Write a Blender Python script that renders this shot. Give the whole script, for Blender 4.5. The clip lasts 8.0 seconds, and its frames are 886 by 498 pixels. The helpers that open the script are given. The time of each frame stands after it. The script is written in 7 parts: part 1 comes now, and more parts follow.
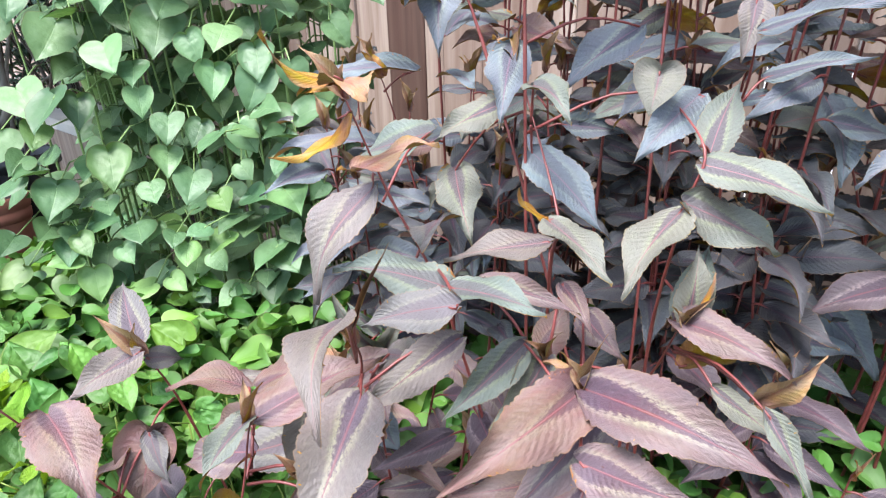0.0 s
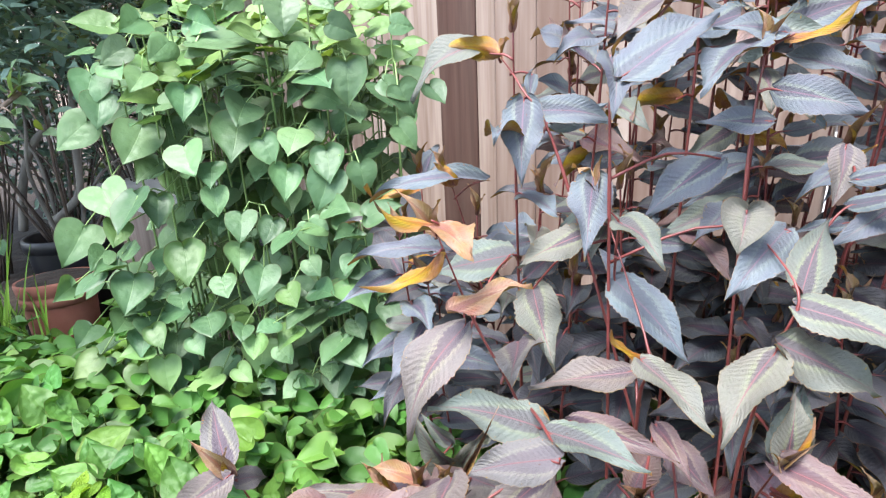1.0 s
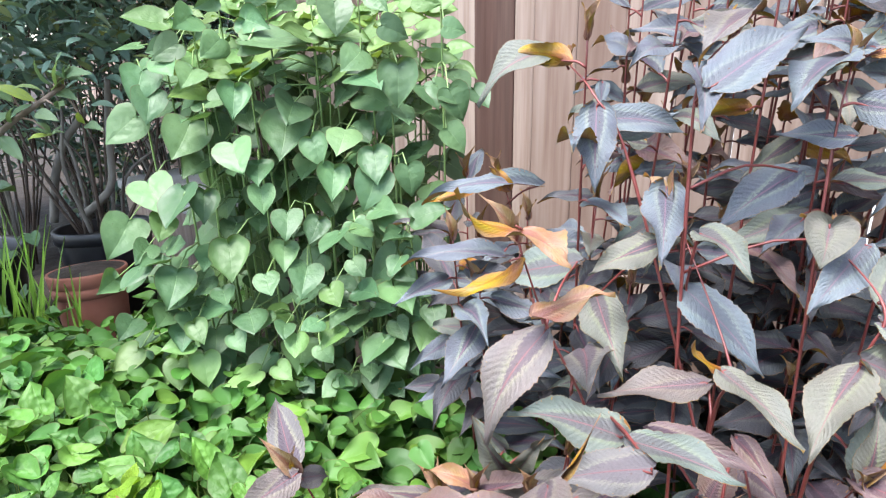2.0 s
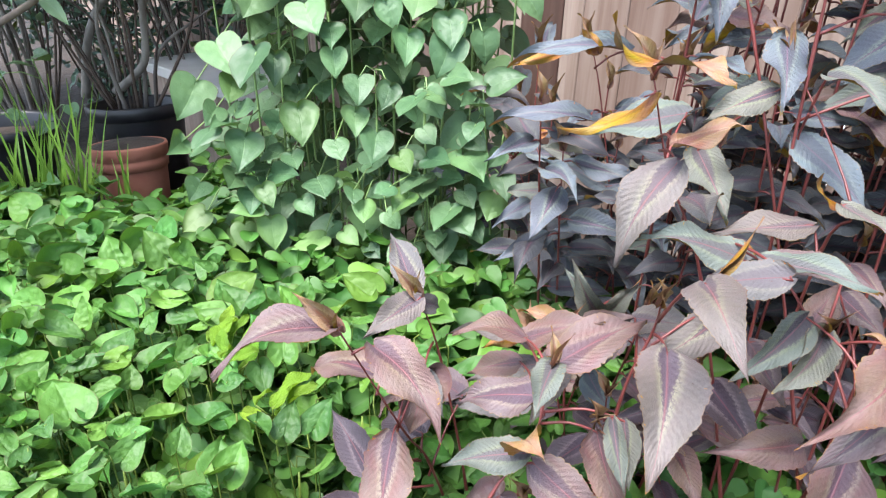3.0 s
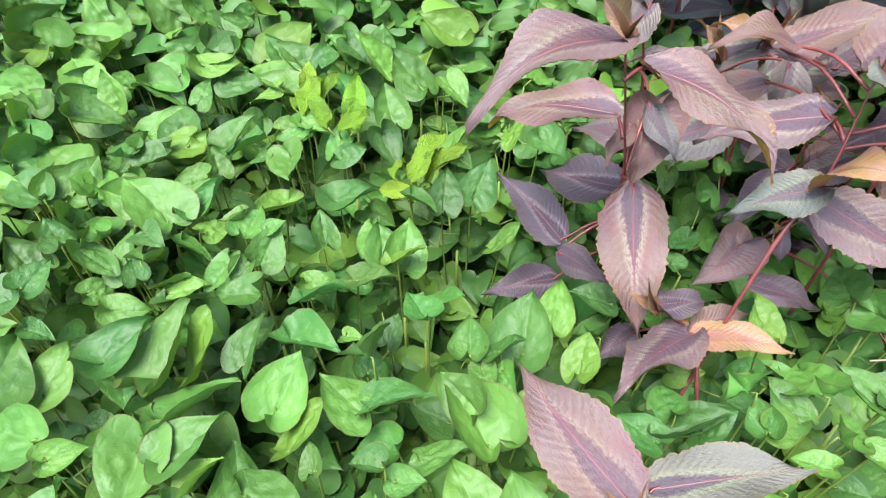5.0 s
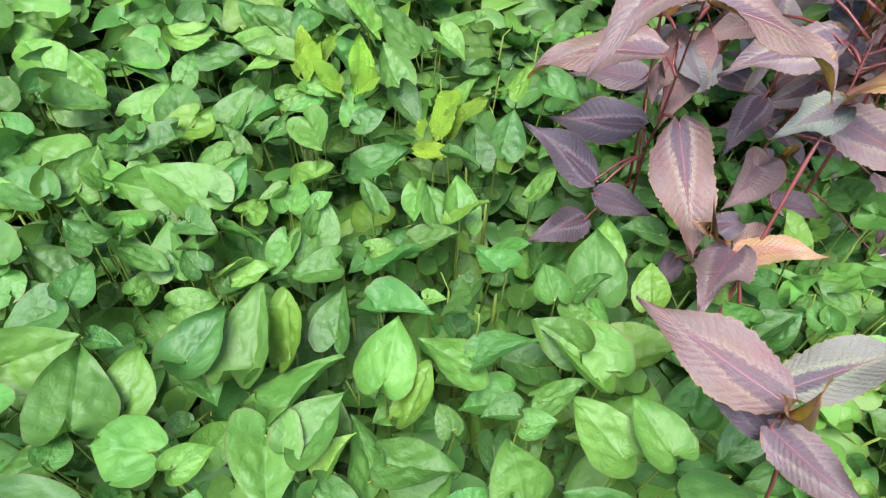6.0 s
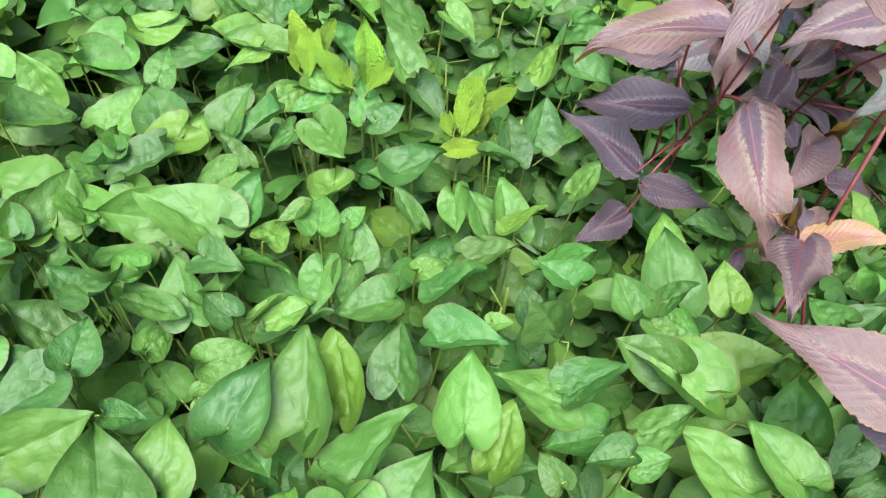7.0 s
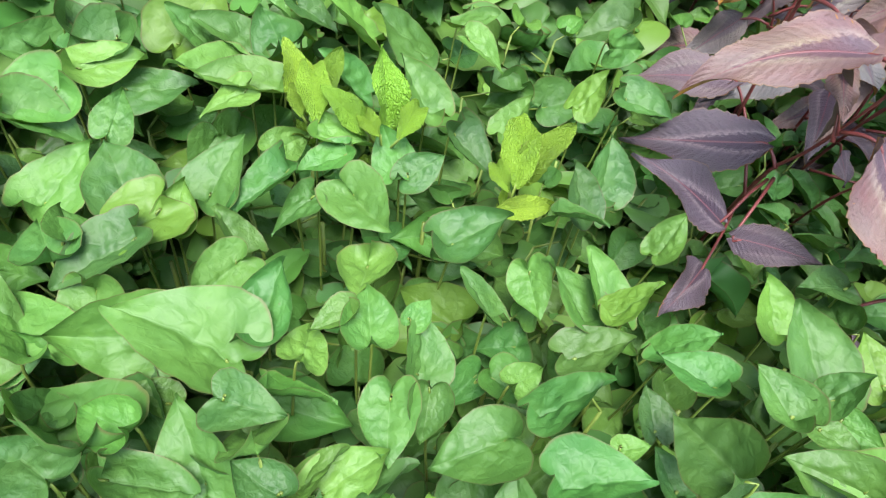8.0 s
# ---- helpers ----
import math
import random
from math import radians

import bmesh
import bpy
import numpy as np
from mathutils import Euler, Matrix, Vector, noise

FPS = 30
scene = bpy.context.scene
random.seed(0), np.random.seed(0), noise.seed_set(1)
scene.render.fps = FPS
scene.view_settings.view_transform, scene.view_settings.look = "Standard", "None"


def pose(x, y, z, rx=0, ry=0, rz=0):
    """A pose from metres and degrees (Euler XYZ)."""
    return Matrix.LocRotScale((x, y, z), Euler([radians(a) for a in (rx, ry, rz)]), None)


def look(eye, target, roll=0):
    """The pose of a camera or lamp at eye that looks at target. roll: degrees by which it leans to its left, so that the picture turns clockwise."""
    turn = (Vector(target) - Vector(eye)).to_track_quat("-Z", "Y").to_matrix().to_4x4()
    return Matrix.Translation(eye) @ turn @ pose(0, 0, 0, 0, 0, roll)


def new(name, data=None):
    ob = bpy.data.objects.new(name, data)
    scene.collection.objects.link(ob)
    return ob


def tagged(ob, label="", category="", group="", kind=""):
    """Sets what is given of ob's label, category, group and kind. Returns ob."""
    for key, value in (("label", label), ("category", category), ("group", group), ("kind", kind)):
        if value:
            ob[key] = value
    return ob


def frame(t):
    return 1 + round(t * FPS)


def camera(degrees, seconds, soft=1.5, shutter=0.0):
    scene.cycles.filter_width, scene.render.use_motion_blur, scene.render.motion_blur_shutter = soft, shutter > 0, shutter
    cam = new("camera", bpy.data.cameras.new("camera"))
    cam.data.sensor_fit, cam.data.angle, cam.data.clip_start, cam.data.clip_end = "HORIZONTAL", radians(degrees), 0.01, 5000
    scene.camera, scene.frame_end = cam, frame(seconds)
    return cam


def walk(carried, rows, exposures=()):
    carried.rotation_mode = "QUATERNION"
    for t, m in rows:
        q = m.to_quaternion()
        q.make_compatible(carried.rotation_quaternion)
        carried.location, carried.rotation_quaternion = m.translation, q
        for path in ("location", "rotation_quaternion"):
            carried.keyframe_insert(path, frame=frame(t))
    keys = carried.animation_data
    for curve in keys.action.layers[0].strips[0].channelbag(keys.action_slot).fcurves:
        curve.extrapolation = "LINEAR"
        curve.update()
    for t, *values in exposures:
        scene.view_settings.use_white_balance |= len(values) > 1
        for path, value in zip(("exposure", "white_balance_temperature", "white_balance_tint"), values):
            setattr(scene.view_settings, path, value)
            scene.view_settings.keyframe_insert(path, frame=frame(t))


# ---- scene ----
cam = camera(70.2, 8.0, 1.2)
EXPOSURES = [(0.0, 2.48), (1.0, 2.46), (2.5, 2.42), (3.5, 2.4), (4.5, 2.37), (6.0, 2.14), (8.0, 2.18)]
PATH = [
    (0, (0.046, 0.11, 0.89), (-0.129, 1.918, 0.053), -1.7),
    (0.5, (0.009, 0.129, 0.915), (-0.215, 1.945, 0.106), -2.0),
    (1, (-0.005, 0.12, 0.966), (-0.288, 1.982, 0.292), -2.6),
    (1.2, (-0.013, 0.12, 0.976), (-0.291, 1.992, 0.329), -2.5),
    (2.3, (-0.105, 0.094, 0.96), (-0.412, 1.945, 0.268), -0.4),
    (2.5, (-0.13, 0.07, 0.944), (-0.422, 1.903, 0.2), 0.2),
    (3, (-0.199, 0.03, 0.906), (-0.465, 1.788, -0.009), 1.2),
    (3.5, (-0.27, -0.013, 0.875), (-0.499, 1.679, -0.168), 2.0),
    (4, (-0.349, 0.003, 0.835), (-0.559, 1.596, -0.357), 2.1),
    (4.5, (-0.42, 0.092, 0.793), (-0.465, 1.52, -0.606), -0.2),
    (4.7, (-0.442, 0.108, 0.778), (-0.501, 1.508, -0.648), -0.7),
    (5.8, (-0.591, 0.134, 0.776), (-0.293, 1.377, -0.762), 4.9),
    (6, (-0.627, 0.129, 0.776), (-0.299, 1.362, -0.764), 4.6),
    (6.5, (-0.68, 0.122, 0.774), (-0.309, 1.311, -0.792), 6.4),
    (7, (-0.698, 0.22, 0.738), (-0.197, 1.34, -0.841), 7.6),
    (7.5, (-0.717, 0.33, 0.687), (-0.069, 1.432, -0.851), 10.6),
    (8, (-0.749, 0.364, 0.659), (0.003, 1.435, -0.853), 12.6),
]
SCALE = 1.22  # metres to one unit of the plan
walk(cam, [(t, look(eye, target, roll)) for t, eye, target, roll in PATH], EXPOSURES)

# ---- world and light ----
world = bpy.data.worlds.new("overcast_sky")
scene.world = world
world.use_nodes = True
wn = world.node_tree.nodes
wl = world.node_tree.links
sky = wn.new("ShaderNodeTexSky")
sky.sky_type = "NISHITA"
sky.sun_disc = False
sky.sun_elevation = radians(69)
sky.sun_rotation = radians(215)
sky.air_density, sky.dust_density, sky.ozone_density = 1.0, 1.0, 1.5
soft_sky = wn.new("ShaderNodeHueSaturation")
soft_sky.inputs["Saturation"].default_value = 0.72
wl.new(sky.outputs["Color"], soft_sky.inputs["Color"])
wl.new(soft_sky.outputs["Color"], wn["Background"].inputs["Color"])
wn["Background"].inputs["Strength"].default_value = 0.15
sun_data = bpy.data.lights.new("sun", "SUN")
sun_data.energy, sun_data.angle, sun_data.color = 2.6, radians(32), (1.0, 0.965, 0.98)
sun = new("sun", sun_data)
sun.matrix_world = look((-0.9, -0.9, 4.2), (0, 0.4, 0))


# ---- materials ----
class Mat:
    """A small helper round one node material."""

    def __init__(self, name):
        self.m = bpy.data.materials.new(name)
        self.m.use_nodes = True
        self.n, self.l = self.m.node_tree.nodes, self.m.node_tree.links
        self.b = self.n["Principled BSDF"]
        self.out = self.n["Material Output"]

    def put(self, socket, value):
        if isinstance(value, bpy.types.NodeSocket):
            self.l.new(value, socket)
        else:
            socket.default_value = value

    def math(self, op, a, b=0.0, c=0.0, clamp=False):
        k = self.n.new("ShaderNodeMath")
        k.operation, k.use_clamp = op, clamp
        for s, v in zip(k.inputs, (a, b, c)):
            self.put(s, v)
        return k.outputs[0]

    def mix(self, fac, a, b):
        k = self.n.new("ShaderNodeMix")
        k.data_type = "RGBA"
        self.put(k.inputs[0], fac)
        self.put(k.inputs[6], a if isinstance(a, bpy.types.NodeSocket) else (*a, 1))
        self.put(k.inputs[7], b if isinstance(b, bpy.types.NodeSocket) else (*b, 1))
        return k.outputs[2]

    def ramp(self, value, lo, hi):
        k = self.n.new("ShaderNodeMapRange")
        k.interpolation_type = "SMOOTHSTEP"
        self.put(k.inputs[0], value)
        k.inputs[1].default_value, k.inputs[2].default_value = lo, hi
        return k.outputs[0]

    def noise(self, scale, detail=3.0, vector=None, rough=0.55):
        k = self.n.new("ShaderNodeTexNoise")
        k.inputs["Scale"].default_value, k.inputs["Detail"].default_value, k.inputs["Roughness"].default_value = scale, detail, rough
        if vector is not None:
            self.l.new(vector, k.inputs["Vector"])
        return k.outputs[0]

    def coord(self, name):
        return self.n.new("ShaderNodeTexCoord").outputs[name]

    def scaled(self, vector, xyz):
        k = self.n.new("ShaderNodeMapping")
        self.l.new(vector, k.inputs[0])
        k.inputs["Scale"].default_value = xyz
        return k.outputs[0]

    def random(self):
        a = self.n.new("ShaderNodeObjectInfo").outputs["Random"]
        b = self.n.new("ShaderNodeNewGeometry").outputs["Random Per Island"]
        return self.math("FRACT", self.math("ADD", a, b))

    def bump(self, height, strength, distance):
        k = self.n.new("ShaderNodeBump")
        k.inputs["Strength"].default_value, k.inputs["Distance"].default_value = strength, distance
        self.l.new(height, k.inputs["Height"])
        self.l.new(k.outputs[0], self.b.inputs["Normal"])
        return k.outputs[0]

    def done(self, color, rough, specular=0.5, metallic=0.0):
        self.put(self.b.inputs["Base Color"], color if isinstance(color, bpy.types.NodeSocket) else (*color, 1))
        self.put(self.b.inputs["Roughness"], rough)
        self.put(self.b.inputs["Specular IOR Level"], specular)
        self.b.inputs["Metallic"].default_value = metallic
        return self.m

    def glow_through(self, color, amount, normal=None):
        """Light that comes through a thin leaf."""
        t = self.n.new("ShaderNodeBsdfTranslucent")
        self.put(t.inputs[0], color)
        if normal is not None:
            self.l.new(normal, t.inputs["Normal"])
        k = self.n.new("ShaderNodeMixShader")
        k.inputs[0].default_value = amount
        self.l.new(self.b.outputs[0], k.inputs[1])
        self.l.new(t.outputs[0], k.inputs[2])
        self.l.new(k.outputs[0], self.out.inputs[0])


def leaf_uv(a):
    """Along the blade, and across it from the midrib (0) to the edge (1)."""
    s = a.n.new("ShaderNodeSeparateXYZ")
    a.l.new(a.coord("UV"), s.inputs[0])
    u = s.outputs[0]
    side = a.math("ABSOLUTE", a.math("SUBTRACT", a.math("MULTIPLY", s.outputs[1], 2.0), 1.0))
    return u, side


def green_leaf(name, pale, deep, young, vein, young_share=0.12, veins=6.0, crinkle=0.0, bright=0.35, net=6.5, net_dark=0.2, rough_skin=0.42, gloss=0.42, waves=1.2):
    a = Mat(name)
    u, side = leaf_uv(a)
    r = a.random()
    k = a.n.new("ShaderNodeVectorMath")
    a.l.new(a.coord("Object"), k.inputs[0])
    shift = a.n.new("ShaderNodeCombineXYZ")
    a.put(shift.inputs[2], a.math("MULTIPLY", r, 37.0))
    a.l.new(shift.outputs[0], k.inputs[1])
    p = k.outputs[0]
    wide = a.noise(2.2, 3.0, p)
    fine = a.noise(30.0, 2.0, p)
    tone = a.math("ADD", a.math("MULTIPLY", r, 0.78), a.math("MULTIPLY", a.ramp(wide, 0.3, 0.7), 0.22), clamp=True)
    c = a.mix(tone, deep, pale)
    c = a.mix(a.ramp(r, 1.0 - young_share, 1.02 - young_share), c, young)
    # midrib and curved side veins
    bend = a.math("SUBTRACT", u, a.math("MULTIPLY", a.math("POWER", side, 1.3), 0.42))
    wave = a.math("ABSOLUTE", a.math("SINE", a.math("MULTIPLY", bend, veins * math.pi)))
    lateral = a.math("MULTIPLY", a.math("SUBTRACT", 1.0, a.ramp(wave, 0.0, 0.2)), a.math("SUBTRACT", 1.0, a.ramp(side, 0.6, 0.95)))
    rib = a.math("SUBTRACT", 1.0, a.ramp(side, 0.012, 0.05))
    lines = a.math("MAXIMUM", rib, a.math("MULTIPLY", lateral, 0.22))
    c = a.mix(a.math("MULTIPLY", lines, 0.3), c, vein)
    c = a.mix(a.math("MULTIPLY", a.ramp(fine, 0.55, 0.85), 0.2), c, deep)
    # scattered specks and a thin reddish rim
    c = a.mix(a.math("MULTIPLY", a.ramp(side, 0.955, 0.99), 0.5), c, (0.1, 0.055, 0.03))
    specks = a.math("MULTIPLY", a.ramp(a.noise(9.0, 2.0, p), 0.72, 0.78), a.ramp(wide, 0.52, 0.64))
    c = a.mix(a.math("MULTIPLY", specks, 0.5), c, (0.055, 0.0375, 0.01))
    # fine net of veins with raised cells between
    cells = a.n.new("ShaderNodeTexVoronoi")
    cells.feature = "DISTANCE_TO_EDGE"
    cells.inputs["Scale"].default_value = net
    warp = a.n.new("ShaderNodeVectorMath")
    a.l.new(p, warp.inputs[0])
    wob = a.n.new("ShaderNodeTexNoise")
    wob.inputs["Scale"].default_value = 8.0
    a.l.new(p, wob.inputs["Vector"])
    small = a.n.new("ShaderNodeVectorMath")
    small.operation = "SCALE"
    a.l.new(wob.outputs["Color"], small.inputs[0])
    small.inputs["Scale"].default_value = 0.12
    a.l.new(small.outputs[0], warp.inputs[1])
    a.l.new(warp.outputs[0], cells.inputs["Vector"])
    blister = a.ramp(cells.outputs["Distance"], 0.0, 0.3)
    c = a.mix(a.math("MULTIPLY", a.math("SUBTRACT", 1.0, blister), net_dark), c, deep)
    height = a.math("SUBTRACT", a.math("MULTIPLY", blister, 0.06 + crinkle), a.math("MULTIPLY", lines, 0.28))
    height = a.math("ADD", height, a.math("MULTIPLY", a.noise(6.5, 1.6, p), waves))
    nrm = a.bump(height, rough_skin, 0.0025)
    lift = a.n.new("ShaderNodeHueSaturation")
    a.l.new(c, lift.inputs["Color"])
    a.put(lift.inputs["Value"], a.math("ADD", 0.72, a.math("MULTIPLY", a.math("FRACT", a.math("MULTIPLY", r, 7.31)), 0.5)))
    a.put(lift.inputs["Hue"], a.math("ADD", 0.488, a.math("MULTIPLY", a.math("FRACT", a.math("MULTIPLY", r, 3.77)), 0.026)))
    c = lift.outputs[0]
    a.done(c, a.math("ADD", gloss, a.math("MULTIPLY", wide, 0.22)), 0.38)
    lit = a.n.new("ShaderNodeMix")
    lit.data_type, lit.blend_type = "RGBA", "MULTIPLY"
    lit.inputs[0].default_value = 1.0
    a.l.new(c, lit.inputs[6])
    lit.inputs[7].default_value = (1.3, 1.2, 0.5, 1)
    a.glow_through(lit.outputs[2], bright, nrm)
    return a.m


def red_leaf(name, outer, outer2, dark, pale, rib_colour, gloss):
    a = Mat(name)
    u, side = leaf_uv(a)
    r = a.random()
    p = a.coord("Object")
    wide = a.noise(3.0, 4.0, p)
    fine = a.noise(38.0, 4.0, p, 0.7)
    # chevron: dark heart of the blade, a thin speckled pale band, soft margin
    s = a.math("ADD", a.math("MULTIPLY", side, 0.85), a.math("MULTIPLY", u, 0.62))
    s = a.math("ADD", s, a.math("MULTIPLY", a.math("SUBTRACT", wide, 0.5), 0.3))
    s = a.math("ADD", s, a.math("MULTIPLY", a.math("SUBTRACT", fine, 0.5), 0.28))
    s = a.math("ADD", s, a.math("MULTIPLY", a.math("SUBTRACT", r, 0.5), 0.3))
    bend = a.math("SUBTRACT", u, a.math("MULTIPLY", side, 0.2))
    jitter = a.math("MULTIPLY", a.noise(3.6, 3.0, p), 7.0)
    wave = a.math("SINE", a.math("ADD", a.math("MULTIPLY", bend, 34 * math.pi), jitter))
    s = a.math("ADD", s, a.math("MULTIPLY", wave, 0.014))
    band = a.math("MULTIPLY", a.ramp(s, 0.44, 0.53), a.math("SUBTRACT", 1.0, a.ramp(s, 0.54, 0.7)))
    fade = a.math("SUBTRACT", 1.0, a.ramp(u, 0.6, 0.9))
    band = a.math("MULTIPLY", band, fade)
    inner = a.math("SUBTRACT", 1.0, a.ramp(s, 0.4, 0.55))
    c = a.mix(a.ramp(a.math("ADD", a.math("MULTIPLY", r, 0.6), a.math("MULTIPLY", wide, 0.4)), 0.25, 0.75), outer, outer2)
    vary = a.math("FRACT", a.math("MULTIPLY", r, 5.7))
    c = a.mix(a.math("MULTIPLY", inner, a.math("ADD", 0.36, a.math("MULTIPLY", vary, 0.45))), c, dark)
    blotch = a.ramp(a.noise(2.2, 3.0, p), 0.5, 0.75)
    c = a.mix(a.math("MULTIPLY", blotch, 0.2), c, dark)
    c = a.mix(a.math("MULTIPLY", band, a.math("MULTIPLY", a.ramp(fine, 0.3, 0.58), a.math("ADD", 0.22, a.math("MULTIPLY", vary, 0.45)))), c, pale)
    lateral = a.ramp(wave, 0.75, 1.0)
    c = a.mix(a.math("MULTIPLY", lateral, 0.08), c, dark)
    rib = a.math("SUBTRACT", 1.0, a.ramp(side, 0.015, 0.055))
    c = a.mix(a.math("MULTIPLY", rib, 0.45), c, rib_colour)
    c = a.mix(a.math("MULTIPLY", a.ramp(side, 0.95, 1.0), 0.45), c, (0.17, 0.1, 0.05))
    spots = a.math("MULTIPLY", a.ramp(a.noise(14.0, 2.0, p), 0.72, 0.76), 0.7)
    c = a.mix(spots, c, (0.05, 0.02, 0.01))
    vary = a.n.new("ShaderNodeHueSaturation")
    a.l.new(c, vary.inputs["Color"])
    a.put(vary.inputs["Hue"], a.math("ADD", 0.4, a.math("MULTIPLY", a.noise(2.0, 3.0, p), 0.2)))
    a.put(vary.inputs["Saturation"], a.math("ADD", 0.6, a.math("MULTIPLY", a.noise(3.3, 2.0, p), 1.0)))
    a.put(vary.inputs["Value"], a.math("ADD", 0.62, a.math("MULTIPLY", fine, 0.76)))
    c = vary.outputs[0]
    away = a.math("MULTIPLY", a.ramp(side, 0.0, 0.25), a.math("SUBTRACT", 1.0, a.ramp(side, 0.75, 1.0)))
    height = a.math("ADD", a.math("MULTIPLY", a.math("MULTIPLY", wave, away), -0.09), a.math("MULTIPLY", fine, 0.7))
    a.bump(height, 0.8, 0.002)
    return a.done(c, a.math("ADD", gloss, a.math("MULTIPLY", fine, 0.18)), 0.36)


def plain(name, c1, c2, scale, rough, bump=0.3, dist=0.002, stretch=None, specular=0.4, detail=5.0):
    a = Mat(name)
    p = a.coord("Object")
    if stretch:
        p = a.scaled(p, stretch)
    n = a.noise(scale, detail, p)
    big = a.noise(scale * 0.17, 3.0, p)
    c = a.mix(a.ramp(a.math("ADD", a.math("MULTIPLY", n, 0.6), a.math("MULTIPLY", big, 0.4)), 0.33, 0.67), c1, c2)
    r = a.random()
    k = a.n.new("ShaderNodeHueSaturation")
    a.put(k.inputs["Value"], a.math("ADD", 0.8, a.math("MULTIPLY", r, 0.4)))
    a.l.new(c, k.inputs["Color"])
    a.bump(n, bump, dist)
    return a.done(k.outputs[0], rough, specular)


def fence_wood(name, light):
    a = Mat(name)
    p = a.coord("Object")
    r = a.random()
    shift = a.n.new("ShaderNodeVectorMath")
    a.l.new(p, shift.inputs[0])
    comb = a.n.new("ShaderNodeCombineXYZ")
    for s in comb.inputs:
        a.put(s, a.math("MULTIPLY", r, 37.0))
    a.l.new(comb.outputs[0], shift.inputs[1])
    q = a.scaled(shift.outputs[0], (26.0, 26.0, 1.3))
    grain = a.noise(2.4, 6.0, q, 0.6)
    streak = a.noise(0.9, 3.0, q)
    c = a.mix(a.ramp(grain, 0.2, 0.8), tuple(light ** k * q for k, q in zip((1, 1.25, 1.3), (0.167, 0.115, 0.0899))), tuple(light ** k * q for k, q in zip((1, 1.25, 1.3), (0.285, 0.22, 0.183))))
    c = a.mix(a.math("MULTIPLY", a.ramp(streak, 0.42, 0.7), light ** 2), c, (0.335, 0.273, 0.232))
    c = a.mix(a.math("MULTIPLY", a.ramp(r, 0.55, 0.8), 0.55), c, (0.105, 0.0589, 0.0434))
    knots = a.noise(6.0, 1.0, a.scaled(shift.outputs[0], (1.6, 1.6, 0.8)))
    c = a.mix(a.ramp(knots, 0.72, 0.78), c, (0.0434, 0.0217, 0.0155))
    a.bump(grain, 0.6, 0.003)
    return a.done(c, 0.8, 0.25)


COVER = green_leaf("ground_cover_leaf", (0.084, 0.192, 0.027), (0.028, 0.096, 0.02), (0.11, 0.21, 0.024), (0.085, 0.175, 0.05), young_share=0.06, rough_skin=0.32, bright=0.2, net_dark=0.08, veins=5.0, gloss=0.46, net=7.0, crinkle=0.22, waves=0.4)
TALL = green_leaf("tall_green_leaf", (0.1, 0.182, 0.074), (0.042, 0.096, 0.042), (0.105, 0.19, 0.05), (0.14, 0.23, 0.1), young_share=0.05, net_dark=0.06, bright=0.2, rough_skin=0.34, gloss=0.4)
LIME = green_leaf("pale_green_leaf", (0.15, 0.25, 0.08), (0.105, 0.19, 0.06), (0.14, 0.23, 0.05), (0.15, 0.24, 0.09), net_dark=0.03, bright=0.25, rough_skin=0.3, gloss=0.42)
MINT = green_leaf("crinkled_mint_leaf", (0.23, 0.38, 0.035), (0.13, 0.25, 0.02), (0.23, 0.37, 0.035), (0.12, 0.23, 0.02), veins=12.0, crinkle=1.5, net=19.0, net_dark=0.55, rough_skin=0.65, bright=0.36)
SHRUB = green_leaf("shrub_leaf", (0.15, 0.235, 0.18), (0.065, 0.13, 0.105), (0.13, 0.16, 0.05), (0.06, 0.11, 0.04), bright=0.25)
WILLOW = green_leaf("drooping_shrub_leaf", (0.2, 0.29, 0.17), (0.13, 0.23, 0.12), (0.21, 0.275, 0.05), (0.125, 0.2, 0.09), veins=9.0)
BLADE = plain("grass_blade", (0.104, 0.208, 0.0208), (0.156, 0.26, 0.0364), 40.0, 0.45)
RED = {
    "m": red_leaf("mauve_leaf", (0.1, 0.073, 0.076), (0.112, 0.068, 0.06), (0.043, 0.026, 0.038), (0.185, 0.16, 0.125), (0.16, 0.048, 0.062), 0.36),
    "g": red_leaf("grey_mauve_leaf", (0.094, 0.089, 0.086), (0.1, 0.083, 0.076), (0.044, 0.03, 0.044), (0.19, 0.18, 0.13), (0.14, 0.055, 0.07), 0.37),
    "s": red_leaf("slate_leaf", (0.088, 0.108, 0.118), (0.072, 0.082, 0.094), (0.034, 0.028, 0.042), (0.15, 0.17, 0.13), (0.15, 0.075, 0.105), 0.4),
    "o": red_leaf("olive_leaf", (0.086, 0.104, 0.088), (0.102, 0.1, 0.082), (0.042, 0.028, 0.042), (0.15, 0.165, 0.1), (0.16, 0.062, 0.082), 0.38),
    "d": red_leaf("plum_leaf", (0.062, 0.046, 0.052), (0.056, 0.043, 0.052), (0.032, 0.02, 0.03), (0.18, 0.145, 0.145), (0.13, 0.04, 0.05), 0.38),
    # darker copy of the slate tone: the clump's inner shade put into the colour
    "k": red_leaf("shade_dark_leaf", (0.036, 0.042, 0.046), (0.034, 0.034, 0.038), (0.02, 0.015, 0.024), (0.08, 0.084, 0.07), (0.11, 0.035, 0.05), 0.42),
    "y": red_leaf("young_leaf", (0.22, 0.14, 0.09), (0.21, 0.115, 0.075), (0.14, 0.07, 0.05), (0.28, 0.2, 0.14), (0.25, 0.07, 0.035), 0.4),
}
RUST = red_leaf("leaf_underside", (0.26, 0.125, 0.042), (0.22, 0.125, 0.036), (0.16, 0.07, 0.03), (0.29, 0.17, 0.06), (0.24, 0.065, 0.035), 0.45)
